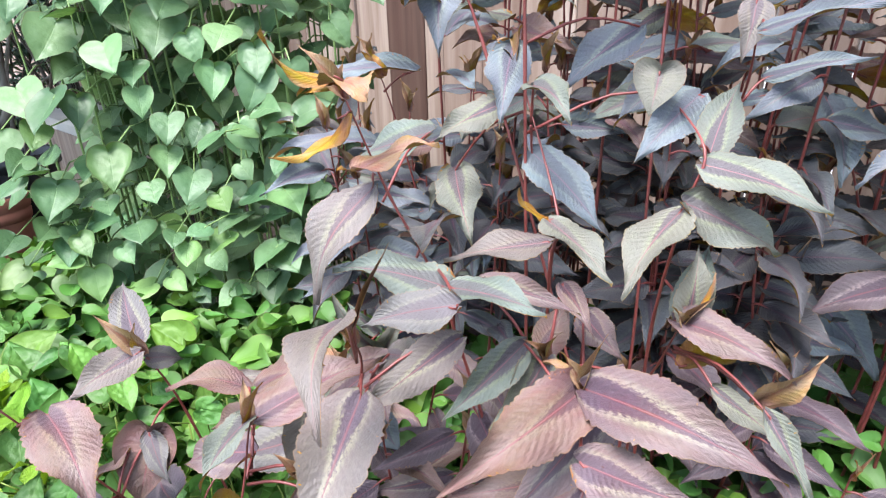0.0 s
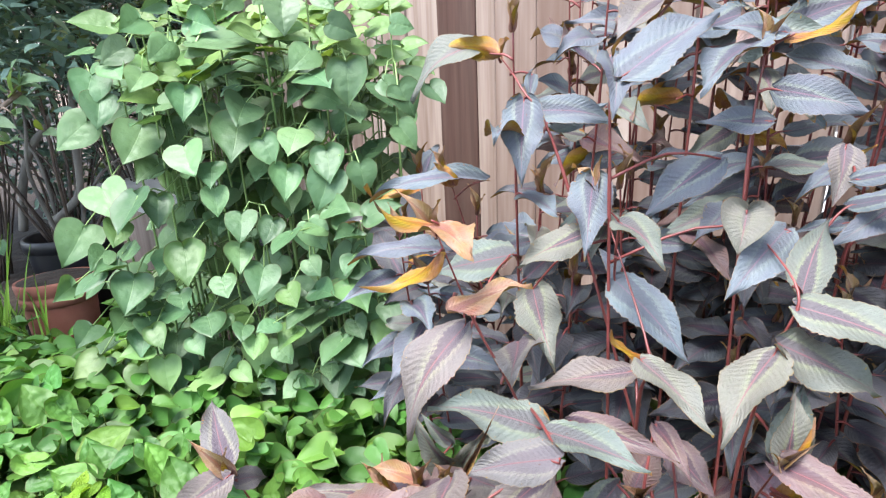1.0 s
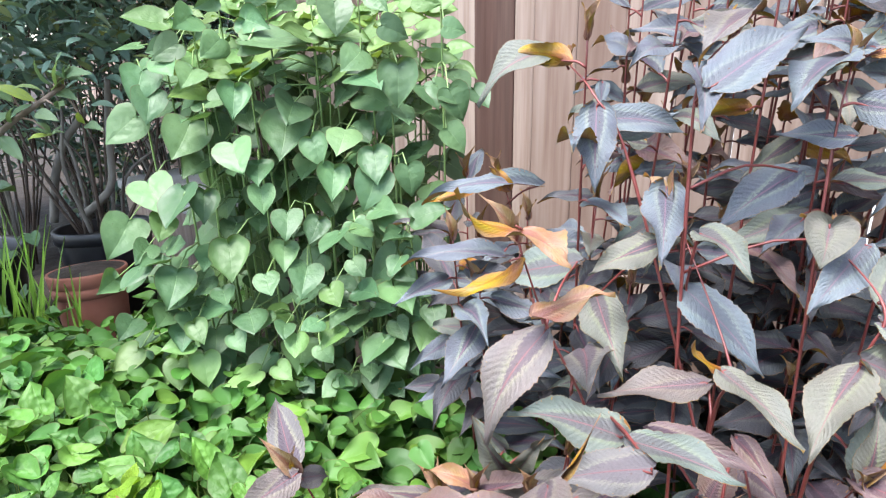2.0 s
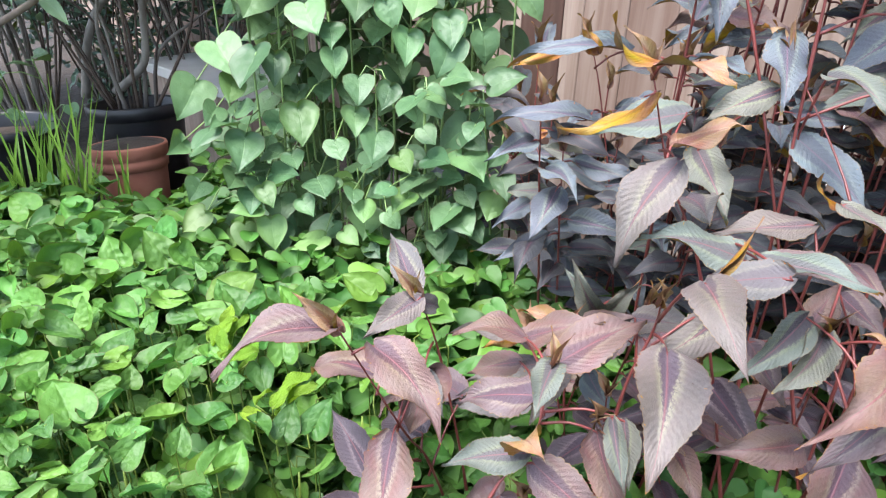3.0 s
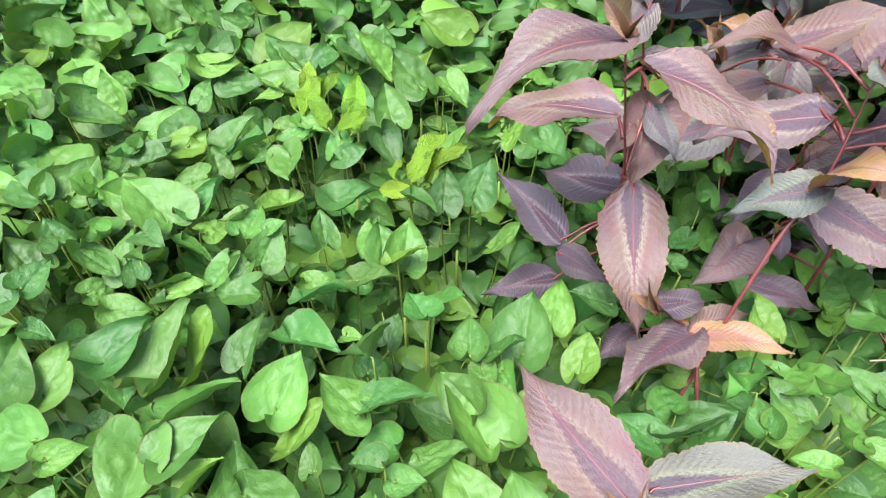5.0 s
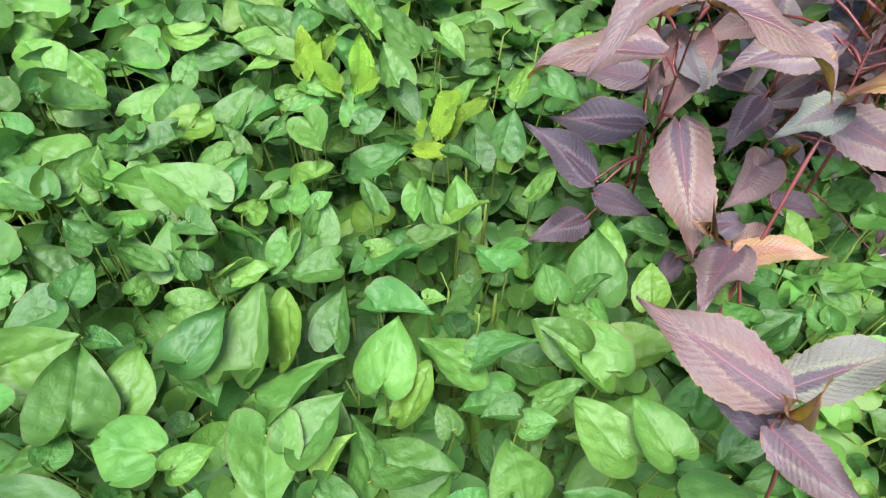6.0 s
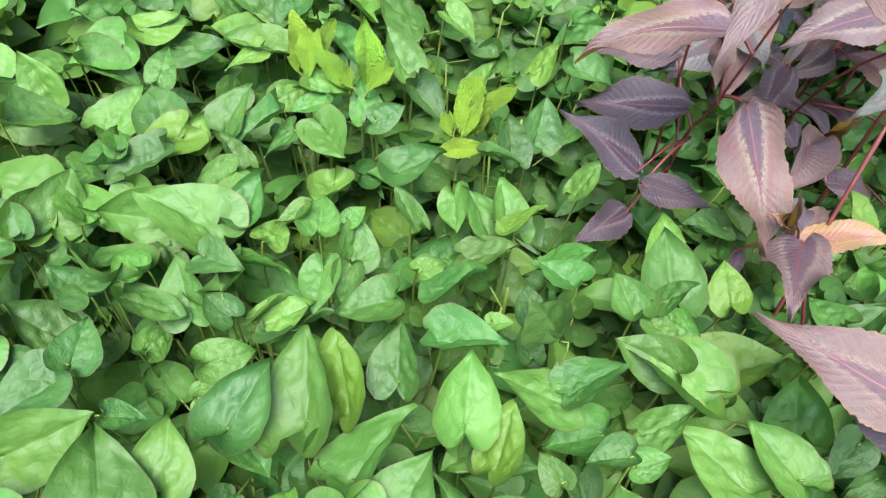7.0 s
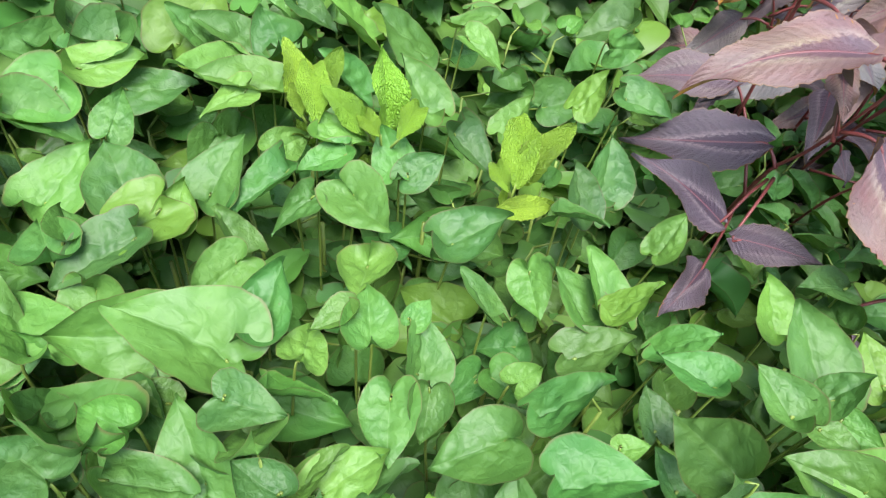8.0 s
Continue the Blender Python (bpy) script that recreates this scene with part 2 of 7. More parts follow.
STEM_RED = plain("red_stem", (0.09, 0.018, 0.016), (0.15, 0.036, 0.032), 60.0, 0.4)
COVER_STEM = plain("ground_cover_stem", (0.075, 0.125, 0.018), (0.13, 0.18, 0.03), 50.0, 0.5)
STEM_GREEN = plain("green_stem", (0.1, 0.17, 0.05), (0.15, 0.23, 0.08), 60.0, 0.5)
BARK = plain("grey_bark", (0.07, 0.062, 0.055), (0.16, 0.148, 0.13), 35.0, 0.85, 0.8, 0.004, (1, 1, 0.25))
BRANCH = plain("pale_brown_branch", (0.1, 0.072, 0.055), (0.19, 0.145, 0.112), 45.0, 0.8, 0.6, 0.002)
TWIG = plain("brown_twig", (0.031, 0.0217, 0.0174), (0.0682, 0.0496, 0.0372), 50.0, 0.8)
MIDRIB = plain("red_midrib", (0.11, 0.045, 0.05), (0.15, 0.07, 0.07), 4.0, 0.45)
SOIL = plain("dark_soil", (0.0136, 0.00992, 0.00682), (0.0372, 0.026, 0.0186), 24.0, 0.95, 1.0, 0.012)
CLAY = plain("terracotta", (0.223, 0.0744, 0.0465), (0.285, 0.118, 0.0775), 18.0, 0.75, 0.25, 0.001)
BLACK = plain("black_plastic", (0.00744, 0.00806, 0.00992), (0.0155, 0.0167, 0.0198), 30.0, 0.42, 0.1, 0.0005)
DRY = plain("dry_stalk", (0.17, 0.14, 0.095), (0.24, 0.2, 0.14), 60.0, 0.8)
WHITE = plain("pale_board_paint", (0.372, 0.372, 0.353), (0.446, 0.44, 0.422), 14.0, 0.6, 0.2, 0.001)
WOOD = fence_wood("weathered_cedar", 1.0)
WOOD_BROWN = fence_wood("browner_cedar", 0.28)


# ---- building helpers ----
class Build:
    """Collects vertices and faces for one mesh."""

    def __init__(self):
        self.v, self.f, self.uv, self.mat = [], [], [], []

    def add(self, verts, faces, uv=None, mat=0):
        o = len(self.v)
        self.v.extend(tuple(q) for q in verts)
        self.f.extend(tuple(o + i for i in face) for face in faces)
        self.uv.extend(uv if uv is not None else [(0.5, 0.5)] * len(verts))
        self.mat.extend([mat] * len(faces))

    def tube(self, points, radii, sides=6):
        points = [Vector(q) for q in points]
        verts, faces = [], []
        for i, q in enumerate(points):
            d = (points[min(i + 1, len(points) - 1)] - points[max(i - 1, 0)]).normalized()
            x = d.cross(Vector((0.31, 0.94, 0.11))).normalized()
            y = d.cross(x)
            for k in range(sides):
                w = 2 * math.pi * k / sides
                verts.append(q + (x * math.cos(w) + y * math.sin(w)) * radii[i])
        for i in range(len(points) - 1):
            for k in range(sides):
                k2 = (k + 1) % sides
                faces.append((i * sides + k, i * sides + k2, (i + 1) * sides + k2, (i + 1) * sides + k))
        faces.append(tuple(range(sides))[::-1])
        faces.append(tuple((len(points) - 1) * sides + k for k in range(sides)))
        self.add(verts, faces)

    def lathe(self, profile, sides=48):
        verts, faces = [], []
        for r, z in profile:
            for k in range(sides):
                w = 2 * math.pi * k / sides
                verts.append((r * math.cos(w), r * math.sin(w), z))
        for i in range(len(profile) - 1):
            for k in range(sides):
                k2 = (k + 1) % sides
                faces.append((i * sides + k, i * sides + k2, (i + 1) * sides + k2, (i + 1) * sides + k))
        self.add(verts, faces)

    def mesh(self, name, *materials, smooth=True):
        me = bpy.data.meshes.new(name)
        me.from_pydata(self.v, [], self.f)
        layer = me.uv_layers.new(name="UVMap")
        idx = np.zeros(len(me.loops), dtype=np.int32)
        me.loops.foreach_get("vertex_index", idx)
        layer.data.foreach_set("uv", np.array(self.uv, dtype=np.float32)[idx].ravel())
        for m in materials:
            me.materials.append(m)
        me.polygons.foreach_set("material_index", self.mat)
        me.polygons.foreach_set("use_smooth", [smooth] * len(me.polygons))
        me.update()
        return me


def part(name, mesh, parent, m=None, label=""):
    ob = new(name, mesh)
    ob.parent = parent
    if m is not None:
        ob.matrix_basis = m
    return tagged(ob, label)


def thing(name, at, label, category, group="", kind=""):
    ob = new(name)
    ob.empty_display_size = 0.02
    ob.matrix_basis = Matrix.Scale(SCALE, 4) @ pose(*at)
    return tagged(ob, label, category, group, kind)


LANCE = ((0, 0.04, 0.1, 0.18, 0.28, 0.38, 0.5, 0.62, 0.74, 0.85, 0.94, 1), (0.26, 0.53, 0.76, 0.92, 0.99, 1.0, 0.89, 0.69, 0.43, 0.21, 0.07, 0.0))
OVATE = ((0, 0.1, 0.25, 0.42, 0.6, 0.76, 0.88, 0.95, 1), (0.2, 0.62, 0.92, 1.0, 0.88, 0.66, 0.42, 0.24, 0.0))
SPEAR = ((0, 0.1, 0.25, 0.4, 0.6, 0.8, 0.93, 1), (0.06, 0.45, 0.86, 1.0, 0.85, 0.5, 0.18, 0.0))


def blade(rng, shape, nu, nv, lobe, fold, arch, curl, wave, ratio, saw=0.0, quilt=0.0, ribs=9, pucker=0, puff=0.04):
    """One leaf blade: base at 0, tip at y = 1, half-width 0.5 in x. ratio: true width over length, so that folds keep their angle."""
    verts, uv, faces = [], [], []
    ph1, ph2, lean = rng.uniform(0, 6.3), rng.uniform(0, 6.3), rng.uniform(-0.06, 0.06)
    for i in range(nu + 1):
        u = i / nu
        w = float(np.interp(u, shape[0], shape[1]))
        for j in range(nv + 1):
            v = -1 + 2 * j / nv
            a = abs(v)
            edge = 1 + (saw * rng.uniform(-1, 1) if a > 0.99 else 0)
            x = v * w * 0.5 * edge * math.cos(fold * 0.9) + lean * math.sin(math.pi * u)
            y = u - lobe * (1 - u) ** 3 * math.sin(math.pi * a * 0.78)
            z = arch * math.sin(math.pi * u) - curl * u ** 3 + curl * u
            z += math.sin(fold) * a * w * 0.5 * ratio
            z += wave * a * a * math.sin(9.0 * u + (ph1 if v > 0 else ph2)) * ratio
            z += quilt * math.sin(2 * math.pi * ribs * (u - 0.22 * a)) * min(a * 4, 1) * (1 - a)
            if pucker:
                swell = abs(math.sin(math.pi * pucker * (u - 0.42 * a ** 1.3) + 0.6))
                z += puff * (swell ** 0.6 - 0.6) * min(a * 5, 1) * (1 - 0.6 * a) * min(1, 4 * (1 - u))
                z += 1.2 * puff * noise.noise((x * 5 + ph1, y * 6 + ph2, 0.0))
            verts.append((x, y, z))
            uv.append((u, (v + 1) / 2))
    for i in range(nu):
        for j in range(nv):
            o = i * (nv + 1) + j
            faces.append((o, o + 1, o + nv + 2, o + nv + 1))
    return verts, faces, uv


def curve_points(points, steps):
    """A smooth line through a few points."""
    p = [Vector(q) for q in points]
    p = [p[0] * 2 - p[1]] + p + [p[-1] * 2 - p[-2]]
    out = []
    for i in range(1, len(p) - 2):
        for s in range(steps):
            t = s / steps
            a, b, c, d = p[i - 1], p[i], p[i + 1], p[i + 2]
            out.append(0.5 * (2 * b + (c - a) * t + (2 * a - 5 * b + 4 * c - d) * t * t + (3 * b - a - 3 * c + d) * t ** 3))
    out.append(p[-2])
    return out


EDGE = curve_points([(0, 0, 0), (0.05, -0.07, 0), (0.16, -0.135, 0), (0.3, -0.13, 0), (0.425, -0.04, 0), (0.49, 0.1, 0), (0.5, 0.25, 0), (0.455, 0.42, 0), (0.37, 0.58, 0), (0.245, 0.735, 0), (0.12, 0.865, 0), (0.038, 0.955, 0), (0, 1, 0)], 4)


def heart_mesh(name, mat, k, nu=24, nv=12, ratio=0.85, puff=0.055, wave=(0.06, 0.2), cup=(0.15, 0.75), fold=(0.0, 0.85), droop=(0.0, 0.6), lobe=(0.55, 1.2)):
    """A heart-shaped blade: notch at 0, tip at y = 1; lobes cupped upward, tip drooping, soft blisters between the veins."""
    rng = random.Random(100 + k)
    lobe, cup, droop, wave = rng.uniform(*lobe), rng.uniform(*cup), rng.uniform(*droop), rng.uniform(*wave)
    sides = (rng.uniform(*fold), rng.uniform(*fold))
    roll = rng.uniform(-0.3, 0.7)
    ph, lean = rng.uniform(0, 50), rng.uniform(-0.14, 0.14)
    verts, uv, faces = [], [], []
    for i in range(nu + 1):
        u = i / nu
        q = u * (len(EDGE) - 1)
        e = EDGE[int(q)].lerp(EDGE[min(int(q) + 1, len(EDGE) - 1)], q % 1.0)
        mid = u ** 1.15
        for j in range(nv + 1):
            v = -1 + 2 * j / nv
            a = abs(v)
            f = sides[v > 0]
            nick = 1 + (0.09 * noise.noise((u * 5 + ph, v * 2, 1.0)) + 0.05 * noise.noise((u * 14 + ph, v * 2, 3.0))) * a
            x = e.x * v * nick
            y = mid + ((e.y if e.y > 0 else e.y * lobe) - mid) * a
            z = f * abs(x) * ratio + cup * a ** 1.6 * (1 - u) ** 1.3 * 0.4
            z += droop * (0.25 * y - max(y, 0.0) ** 2.4) * 0.6
            z += roll * max(a - 0.6, 0.0) ** 2 * 2.2 * (1 - u)
            z += wave * a * a * math.sin(7.0 * u + (ph if v > 0 else 2.1 * ph)) * ratio * 0.8
            ray, far = math.atan2(abs(x), y + 0.06), math.hypot(x, y + 0.06)
            swell = abs(math.sin(math.pi * ray / 0.52))
            z += puff * (0.7 * (swell ** 0.6 - 0.6) * min(far * 3, 1) + 1.1 * noise.noise((x * 7 + ph, y * 7, 0.0))) * (1 - 0.5 * a) * min(1, 5 * (1 - u))
            verts.append((x * math.cos(f * 0.8) + lean * max(y, 0.0) ** 2, y, z))
            uv.append((u, (v + 1) / 2))
    for i in range(nu):
        for j in range(nv):
            o = i * (nv + 1) + j
            faces.append((o, o + 1, o + nv + 2, o + nv + 1))
    b = Build()
    b.add(verts, faces, uv)
    return b.mesh(name, mat)


COVER_TOP = [heart_mesh("cover_leaf", COVER, 200 + k, 32, 20, puff=0.045, wave=(0.06, 0.19), cup=(0.15, 0.85), fold=(-0.1, 0.4), droop=(0.0, 0.5), lobe=(0.8, 1.5)) for k in range(24)]
COVER_LEAVES = [heart_mesh("cover_leaf", COVER, k, 24, 14, wave=(0.07, 0.2), cup=(0.2, 1.0), fold=(0.0, 0.6), droop=(0.0, 0.5)) for k in range(20)]
COVER_COARSE = [heart_mesh("cover_leaf_far", COVER, k, 12, 8, puff=0.05, wave=(0.06, 0.18), cup=(0.2, 0.9), fold=(0.0, 0.55)) for k in range(12)]
TALL_LEAVES = [heart_mesh("tall_leaf", TALL, 40 + k, ratio=0.95, puff=0.022, wave=(0.03, 0.09), cup=(0.0, 0.25), fold=(-0.12, 0.25), droop=(0.05, 0.4), lobe=(0.7, 1.25)) for k in range(12)]
LIME_LEAVES = [heart_mesh("pale_leaf", LIME, 140 + k, ratio=0.95, puff=0.02, wave=(0.03, 0.09), cup=(0.0, 0.25), fold=(-0.1, 0.2), droop=(0.05, 0.3), lobe=(0.7, 1.2)) for k in range(6)]


def red_mesh(tone, shape, k):
    rng = random.Random(7 * k + 31 * shape)
    fold = (0.2, 0.26, 0.5, 1.25)[shape] + rng.uniform(-0.08, 0.1)
    arch = (0.03, 0.1, 0.05, 0.0)[shape] + rng.uniform(-0.02, 0.02)
    curl = (0.03, 0.2, 0.12, 0.1)[shape] + rng.uniform(-0.03, 0.05)
    v, f, uv = blade(rng, LANCE, 60, 8, 0.06, fold, arch, curl, rng.uniform(0.1, 0.22), 0.4, 0.06, 0.0007, 12)
    b = Build()
    b.add(v, f, uv)
    b.add([(x, y, z - 0.004) for x, y, z in v], [q[::-1] for q in f], uv, 1)
    return b.mesh("red_leaf", RED[tone], RUST)


def midrib_mesh(k, shape):
    """The raised red midrib of the matching blade."""
    me = RED_LEAVES[("m", shape)][k]
    row = [me.vertices[i * 9 + 4].co.copy() for i in range(61)]
    b = Build()
    verts, faces = [], []
    for i, q in enumerate(row[:55]):
        w = 0.011 * (1 - i / 60)
        verts += [(q.x - w, q.y, q.z + 0.0005), (q.x, q.y, q.z + 0.006 * (1 - i / 66)), (q.x + w, q.y, q.z + 0.0005)]
    for i in range(54):
        for j in range(2):
            o = i * 3 + j
            faces.append((o, o + 1, o + 4, o + 3))
    b.add(verts, faces)
    return b.mesh("midrib", MIDRIB)


RED_LEAVES = {(t, s): [red_mesh(t, s, k) for k in range(3)] for t in RED for s in range(4)}
RED_LEAVES.update({(t, 4): [heart_mesh("notched_red_leaf", RED[t], 300 + k, puff=0.03, wave=(0.03, 0.09), cup=(0.0, 0.3), fold=(0.1, 0.35), lobe=(0.9, 1.3)) for k in range(3)] for t in "mo"})


MIDRIBS = {(k, s): midrib_mesh(k, s) for k in range(3) for s in range(4)}


def leaf_pose(base, tip, width, normal):
    """Base to tip along y; the blade's face turned towards normal."""
    base, tip = Vector(base), Vector(tip)
    y = tip - base
    length = y.length
    y.normalize()
    x = y.cross(Vector(normal)).normalized()
    z = x.cross(y)
    m = Matrix((x * width, y * length, z * length)).transposed().to_4x4()
    m.translation = base
    return m


# ---- ground ----
b = Build()
N = 40
gx = [-60, -20, -8, -4] + [-3 + 5 * i / N for i in range(N + 1)] + [4, 8, 20, 60]
gy = [-60, -20, -6, -2] + [-1 + 4 * i / N for i in range(N + 1)] + [5, 9, 20, 60]
rows_, cols_ = len(gy), len(gx)
verts = [(x, y, 0.02 * noise.noise((x * 4, y * 4, 0)) - 0.01) for y in gy for x in gx]
faces = [(j * cols_ + i, j * cols_ + i + 1, (j + 1) * cols_ + i + 1, (j + 1) * cols_ + i) for j in range(rows_ - 1) for i in range(cols_ - 1)]
b.add(verts, faces)
ground = tagged(new("ground", b.mesh("ground", SOIL)), "dark bare soil under the planting", "ground", kind="structure")
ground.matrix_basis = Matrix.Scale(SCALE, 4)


# ---- red-leaved knotweed ----
red_rng = random.Random(11)


def red_plant(stem, leaves, label, group="knotweed shoots", ribs=True):
    """A shoot: stem points from low to high; leaves as (base, tip, width over length, tone, shape, face); face: degrees of tilt, or a direction."""
    pts = [Vector(q) for q in stem]
    low = pts[0]
    d = (pts[1] - pts[0]).normalized()
    d = Vector((d.x * 0.5, d.y * 0.5 + 0.05, max(d.z, 0.75)))
    if low.z > 0.05:
        foot = low - d * (low.z / d.z)
        pts = [Vector((foot.x, foot.y, -0.01)), (foot + low) / 2 + Vector((0.008, 0.004, 0))] + pts
    line = curve_points(pts, 6)
    root = thing("knotweed_plant", (line[0].x, line[0].y, 0), label, "garden plant", group)
    off = Matrix.Translation(-Vector((line[0].x, line[0].y, 0)))
    b = Build()
    n = len(line)
    thick = 0.0017 if ribs else 0.0024
    radii = [thick * (1.2 - 0.85 * i / n) * (1.3 if i % 6 == 0 else 1.0) for i in range(n)]
    b.tube([off @ q for q in line], radii, 8)
    for k, (base, tip, w, tone, shape, face) in enumerate(leaves):
        base, tip = Vector(base), Vector(tip)
        if isinstance(face, tuple):
            normal = Vector(face)
        else:
            f = radians(face)
            normal = Vector((red_rng.uniform(-0.18, 0.18), -math.sin(f), math.cos(f)))
        length = (tip - base).length
        kind = red_rng.randrange(3)
        ob = part("leaf", RED_LEAVES[(tone, shape)][kind], root, off @ leaf_pose(base, tip, w * length, normal), {"y": "orange-backed young leaf", "s": "slate-grey leaf with pale chevron", "m": "mauve leaf with silvery chevron", "g": "grey-mauve leaf with pale chevron", "o": "olive leaf with red midrib", "d": "dark plum leaf", "k": "leaf coloured dark for deep shade"}[tone])
        if ribs and tone != "s" and shape < 4:
            part("midrib", MIDRIBS[(kind, shape)], ob, None, "raised red midrib")
        near = min(line, key=lambda q: (q - base).length)
        lower = near - Vector((0, 0, min(0.25 * (near - base).length, 0.02)))
        mid = (lower + base) / 2 + Vector((0, 0, 0.12 * (near - base).length))
        tip_dir = (tip - base).normalized()
        bow = curve_points((lower, mid, base, base + tip_dir * 0.1 * length), 3)
        b.tube([off @ q for q in bow], [0.0014 - 0.0008 * i / len(bow) for i in range(len(bow))], 6)
    # furled tip of the shoot
    top, rise = line[-1], (line[-1] - line[-3]).normalized()
    for k in range(2):
        d = (rise + Vector((0.35 * (1 - 2 * k) + red_rng.uniform(-0.15, 0.15), red_rng.uniform(-0.3, 0.1), 0.1))).normalized()
        base = top - rise * 0.004
        length = red_rng.uniform(0.028, 0.052)
        part("leaf", red_rng.choice(RED_LEAVES[("y", 3 - k)]), root, off @ leaf_pose(base, base + d * length, length * 0.34, (0.4 * (2 * k - 1), -0.7, 0.5)), "furled young leaf")
    part("stem", b.mesh("red_stem", STEM_RED), root)
    return root


red_plant([(-0.006, 0.553, 0.462), (-0.050, 0.562, 0.558), (-0.078, 0.552, 0.642)], [
    ((-0.073, 0.533, 0.654), (-0.118, 0.506, 0.690), 0.22, "y", 1, (-0.67, 0.13, -0.73)),
    ((-0.075, 0.546, 0.627), (-0.148, 0.568, 0.588), 0.22, "y", 1, (0.53, 0.37, -0.76)),
    ((-0.025, 0.649, 0.587), (-0.108, 0.697, 0.549), 0.47, "o", 0, (-0.56, -0.38, 0.74)),
    ((-0.054, 0.518, 0.579), (-0.094, 0.480, 0.503), 0.47, "g", 1, (-0.40, -0.72, 0.57)),
    ((0.003, 0.482, 0.518), (-0.078, 0.478, 0.535), 0.47, "o", 0, (0.22, -0.37, 0.90)),
    ((0.013, 0.426, 0.536), (-0.049, 0.427, 0.519), 0.47, "g", 0, (-0.22, -0.62, 0.75)),
    ((0.006, 0.464, 0.528), (0.067, 0.421, 0.534), 0.47, "o", 0, (-0.15, -0.09, 0.98)),
    ((-0.073, 0.532, 0.652), (-0.040, 0.457, 0.656), 0.47, "y", 0, (-0.02, 0.04, 1.00)),
    ((-0.061, 0.502, 0.598), (-0.005, 0.521, 0.613), 0.47, "y", 0, (-0.19, -0.19, 0.96)),
    ((-0.017, 0.617, 0.514), (-0.021, 0.516, 0.533), 0.47, "g", 0, (-0.31, 0.19, 0.93)),
], "red-stemmed knotweed shoot with orange-backed young leaves")
red_plant([(0.078, 0.536, 0.505), (0.081, 0.521, 0.556), (0.052, 0.643, 0.647)], [
    ((0.074, 0.517, 0.555), (0.111, 0.455, 0.538), 0.47, "o", 0, (0.14, -0.18, 0.97)),
    ((0.083, 0.533, 0.549), (0.052, 0.513, 0.582), 0.22, "y", 1, (-0.77, 0.22, -0.60)),
    ((0.079, 0.567, 0.516), (-0.008, 0.560, 0.503), 0.47, "g", 0, (-0.13, -0.17, 0.98)),
    ((0.065, 0.611, 0.579), (0.120, 0.561, 0.528), 0.47, "s", 0, (0.06, -0.68, 0.73)),
    ((0.063, 0.582, 0.639), (0.086, 0.518, 0.627), 0.47, "o", 2, (-0.14, -0.23, 0.96)),
    ((0.048, 0.652, 0.659), (0.038, 0.585, 0.609), 0.47, "s", 0, (0.10, -0.61, 0.79)),
    ((-0.004, 0.665, 0.546), (0.015, 0.582, 0.507), 0.47, "o", 0, (-0.11, -0.44, 0.89)),
    ((0.039, 0.616, 0.619), (-0.018, 0.613, 0.589), 0.47, "o", 0, (-0.27, -0.76, 0.59)),
], "tall red-stemmed knotweed shoot with slate-grey leaves")
red_plant([(0.171, 0.573, 0.428), (0.175, 0.538, 0.557), (0.183, 0.540, 0.601), (0.171, 0.603, 0.627)], [
    ((0.192, 0.555, 0.594), (0.220, 0.595, 0.640), 0.47, "o", 0, (-0.11, -0.72, 0.69)),
    ((0.183, 0.537, 0.591), (0.258, 0.497, 0.570), 0.47, "o", 0, (0.00, -0.48, 0.88)),
    ((0.170, 0.527, 0.566), (0.246, 0.528, 0.525), 0.47, "o", 0, (0.35, -0.67, 0.65)),
    ((0.168, 0.525, 0.560), (0.119, 0.466, 0.521), 0.47, "o", 0, (-0.37, -0.27, 0.89)),
    ((0.173, 0.501, 0.481), (0.195, 0.534, 0.531), 0.47, "o", 0, (-0.23, -0.76, 0.61)),
    ((0.157, 0.586, 0.648), (0.148, 0.562, 0.624), 1.1, "o", 4, (-0.09, -0.69, 0.72)),
], "knotweed shoot with olive-edged chevron leaves")
red_plant([(0.022, 0.667, 0.662), (-0.016, 0.692, 0.734), (-0.037, 0.758, 0.757)], [
    ((-0.013, 0.686, 0.723), (-0.014, 0.634, 0.656), 0.47, "s", 0, (0.01, -0.79, 0.61)),
    ((-0.051, 0.756, 0.772), (-0.127, 0.738, 0.718), 0.47, "o", 1, (-0.35, -0.62, 0.70)),
    ((-0.006, 0.724, 0.742), (-0.008, 0.703, 0.717), 0.47, "s", 2, (0.05, -0.77, 0.64)),
    ((0.013, 0.725, 0.695), (0.066, 0.718, 0.715), 0.47, "s", 0, (-0.18, -0.98, 0.11)),
], "tall knotweed shoot with blue-grey leaves before the fence")
red_plant([(0.057, 0.609, 0.657), (0.057, 0.615, 0.751), (0.091, 0.671, 0.783)], [
    ((0.054, 0.623, 0.762), (0.052, 0.564, 0.722), 0.47, "s", 2, (0.22, -0.56, 0.80)),
    ((0.060, 0.586, 0.750), (0.135, 0.631, 0.791), 0.47, "s", 0, (-0.10, -0.57, 0.81)),
    ((0.152, 0.652, 0.674), (0.087, 0.636, 0.624), 0.47, "s", 0, (-0.26, -0.76, 0.59)),
    ((0.193, 0.603, 0.627), (0.137, 0.548, 0.590), 0.47, "s", 0, (0.23, -0.69, 0.69)),
    ((0.107, 0.674, 0.800), (0.054, 0.610, 0.764), 0.47, "g", 2, (-0.25, -0.31, 0.92)),
], "tall knotweed shoot with blue-grey leaves before the fence")
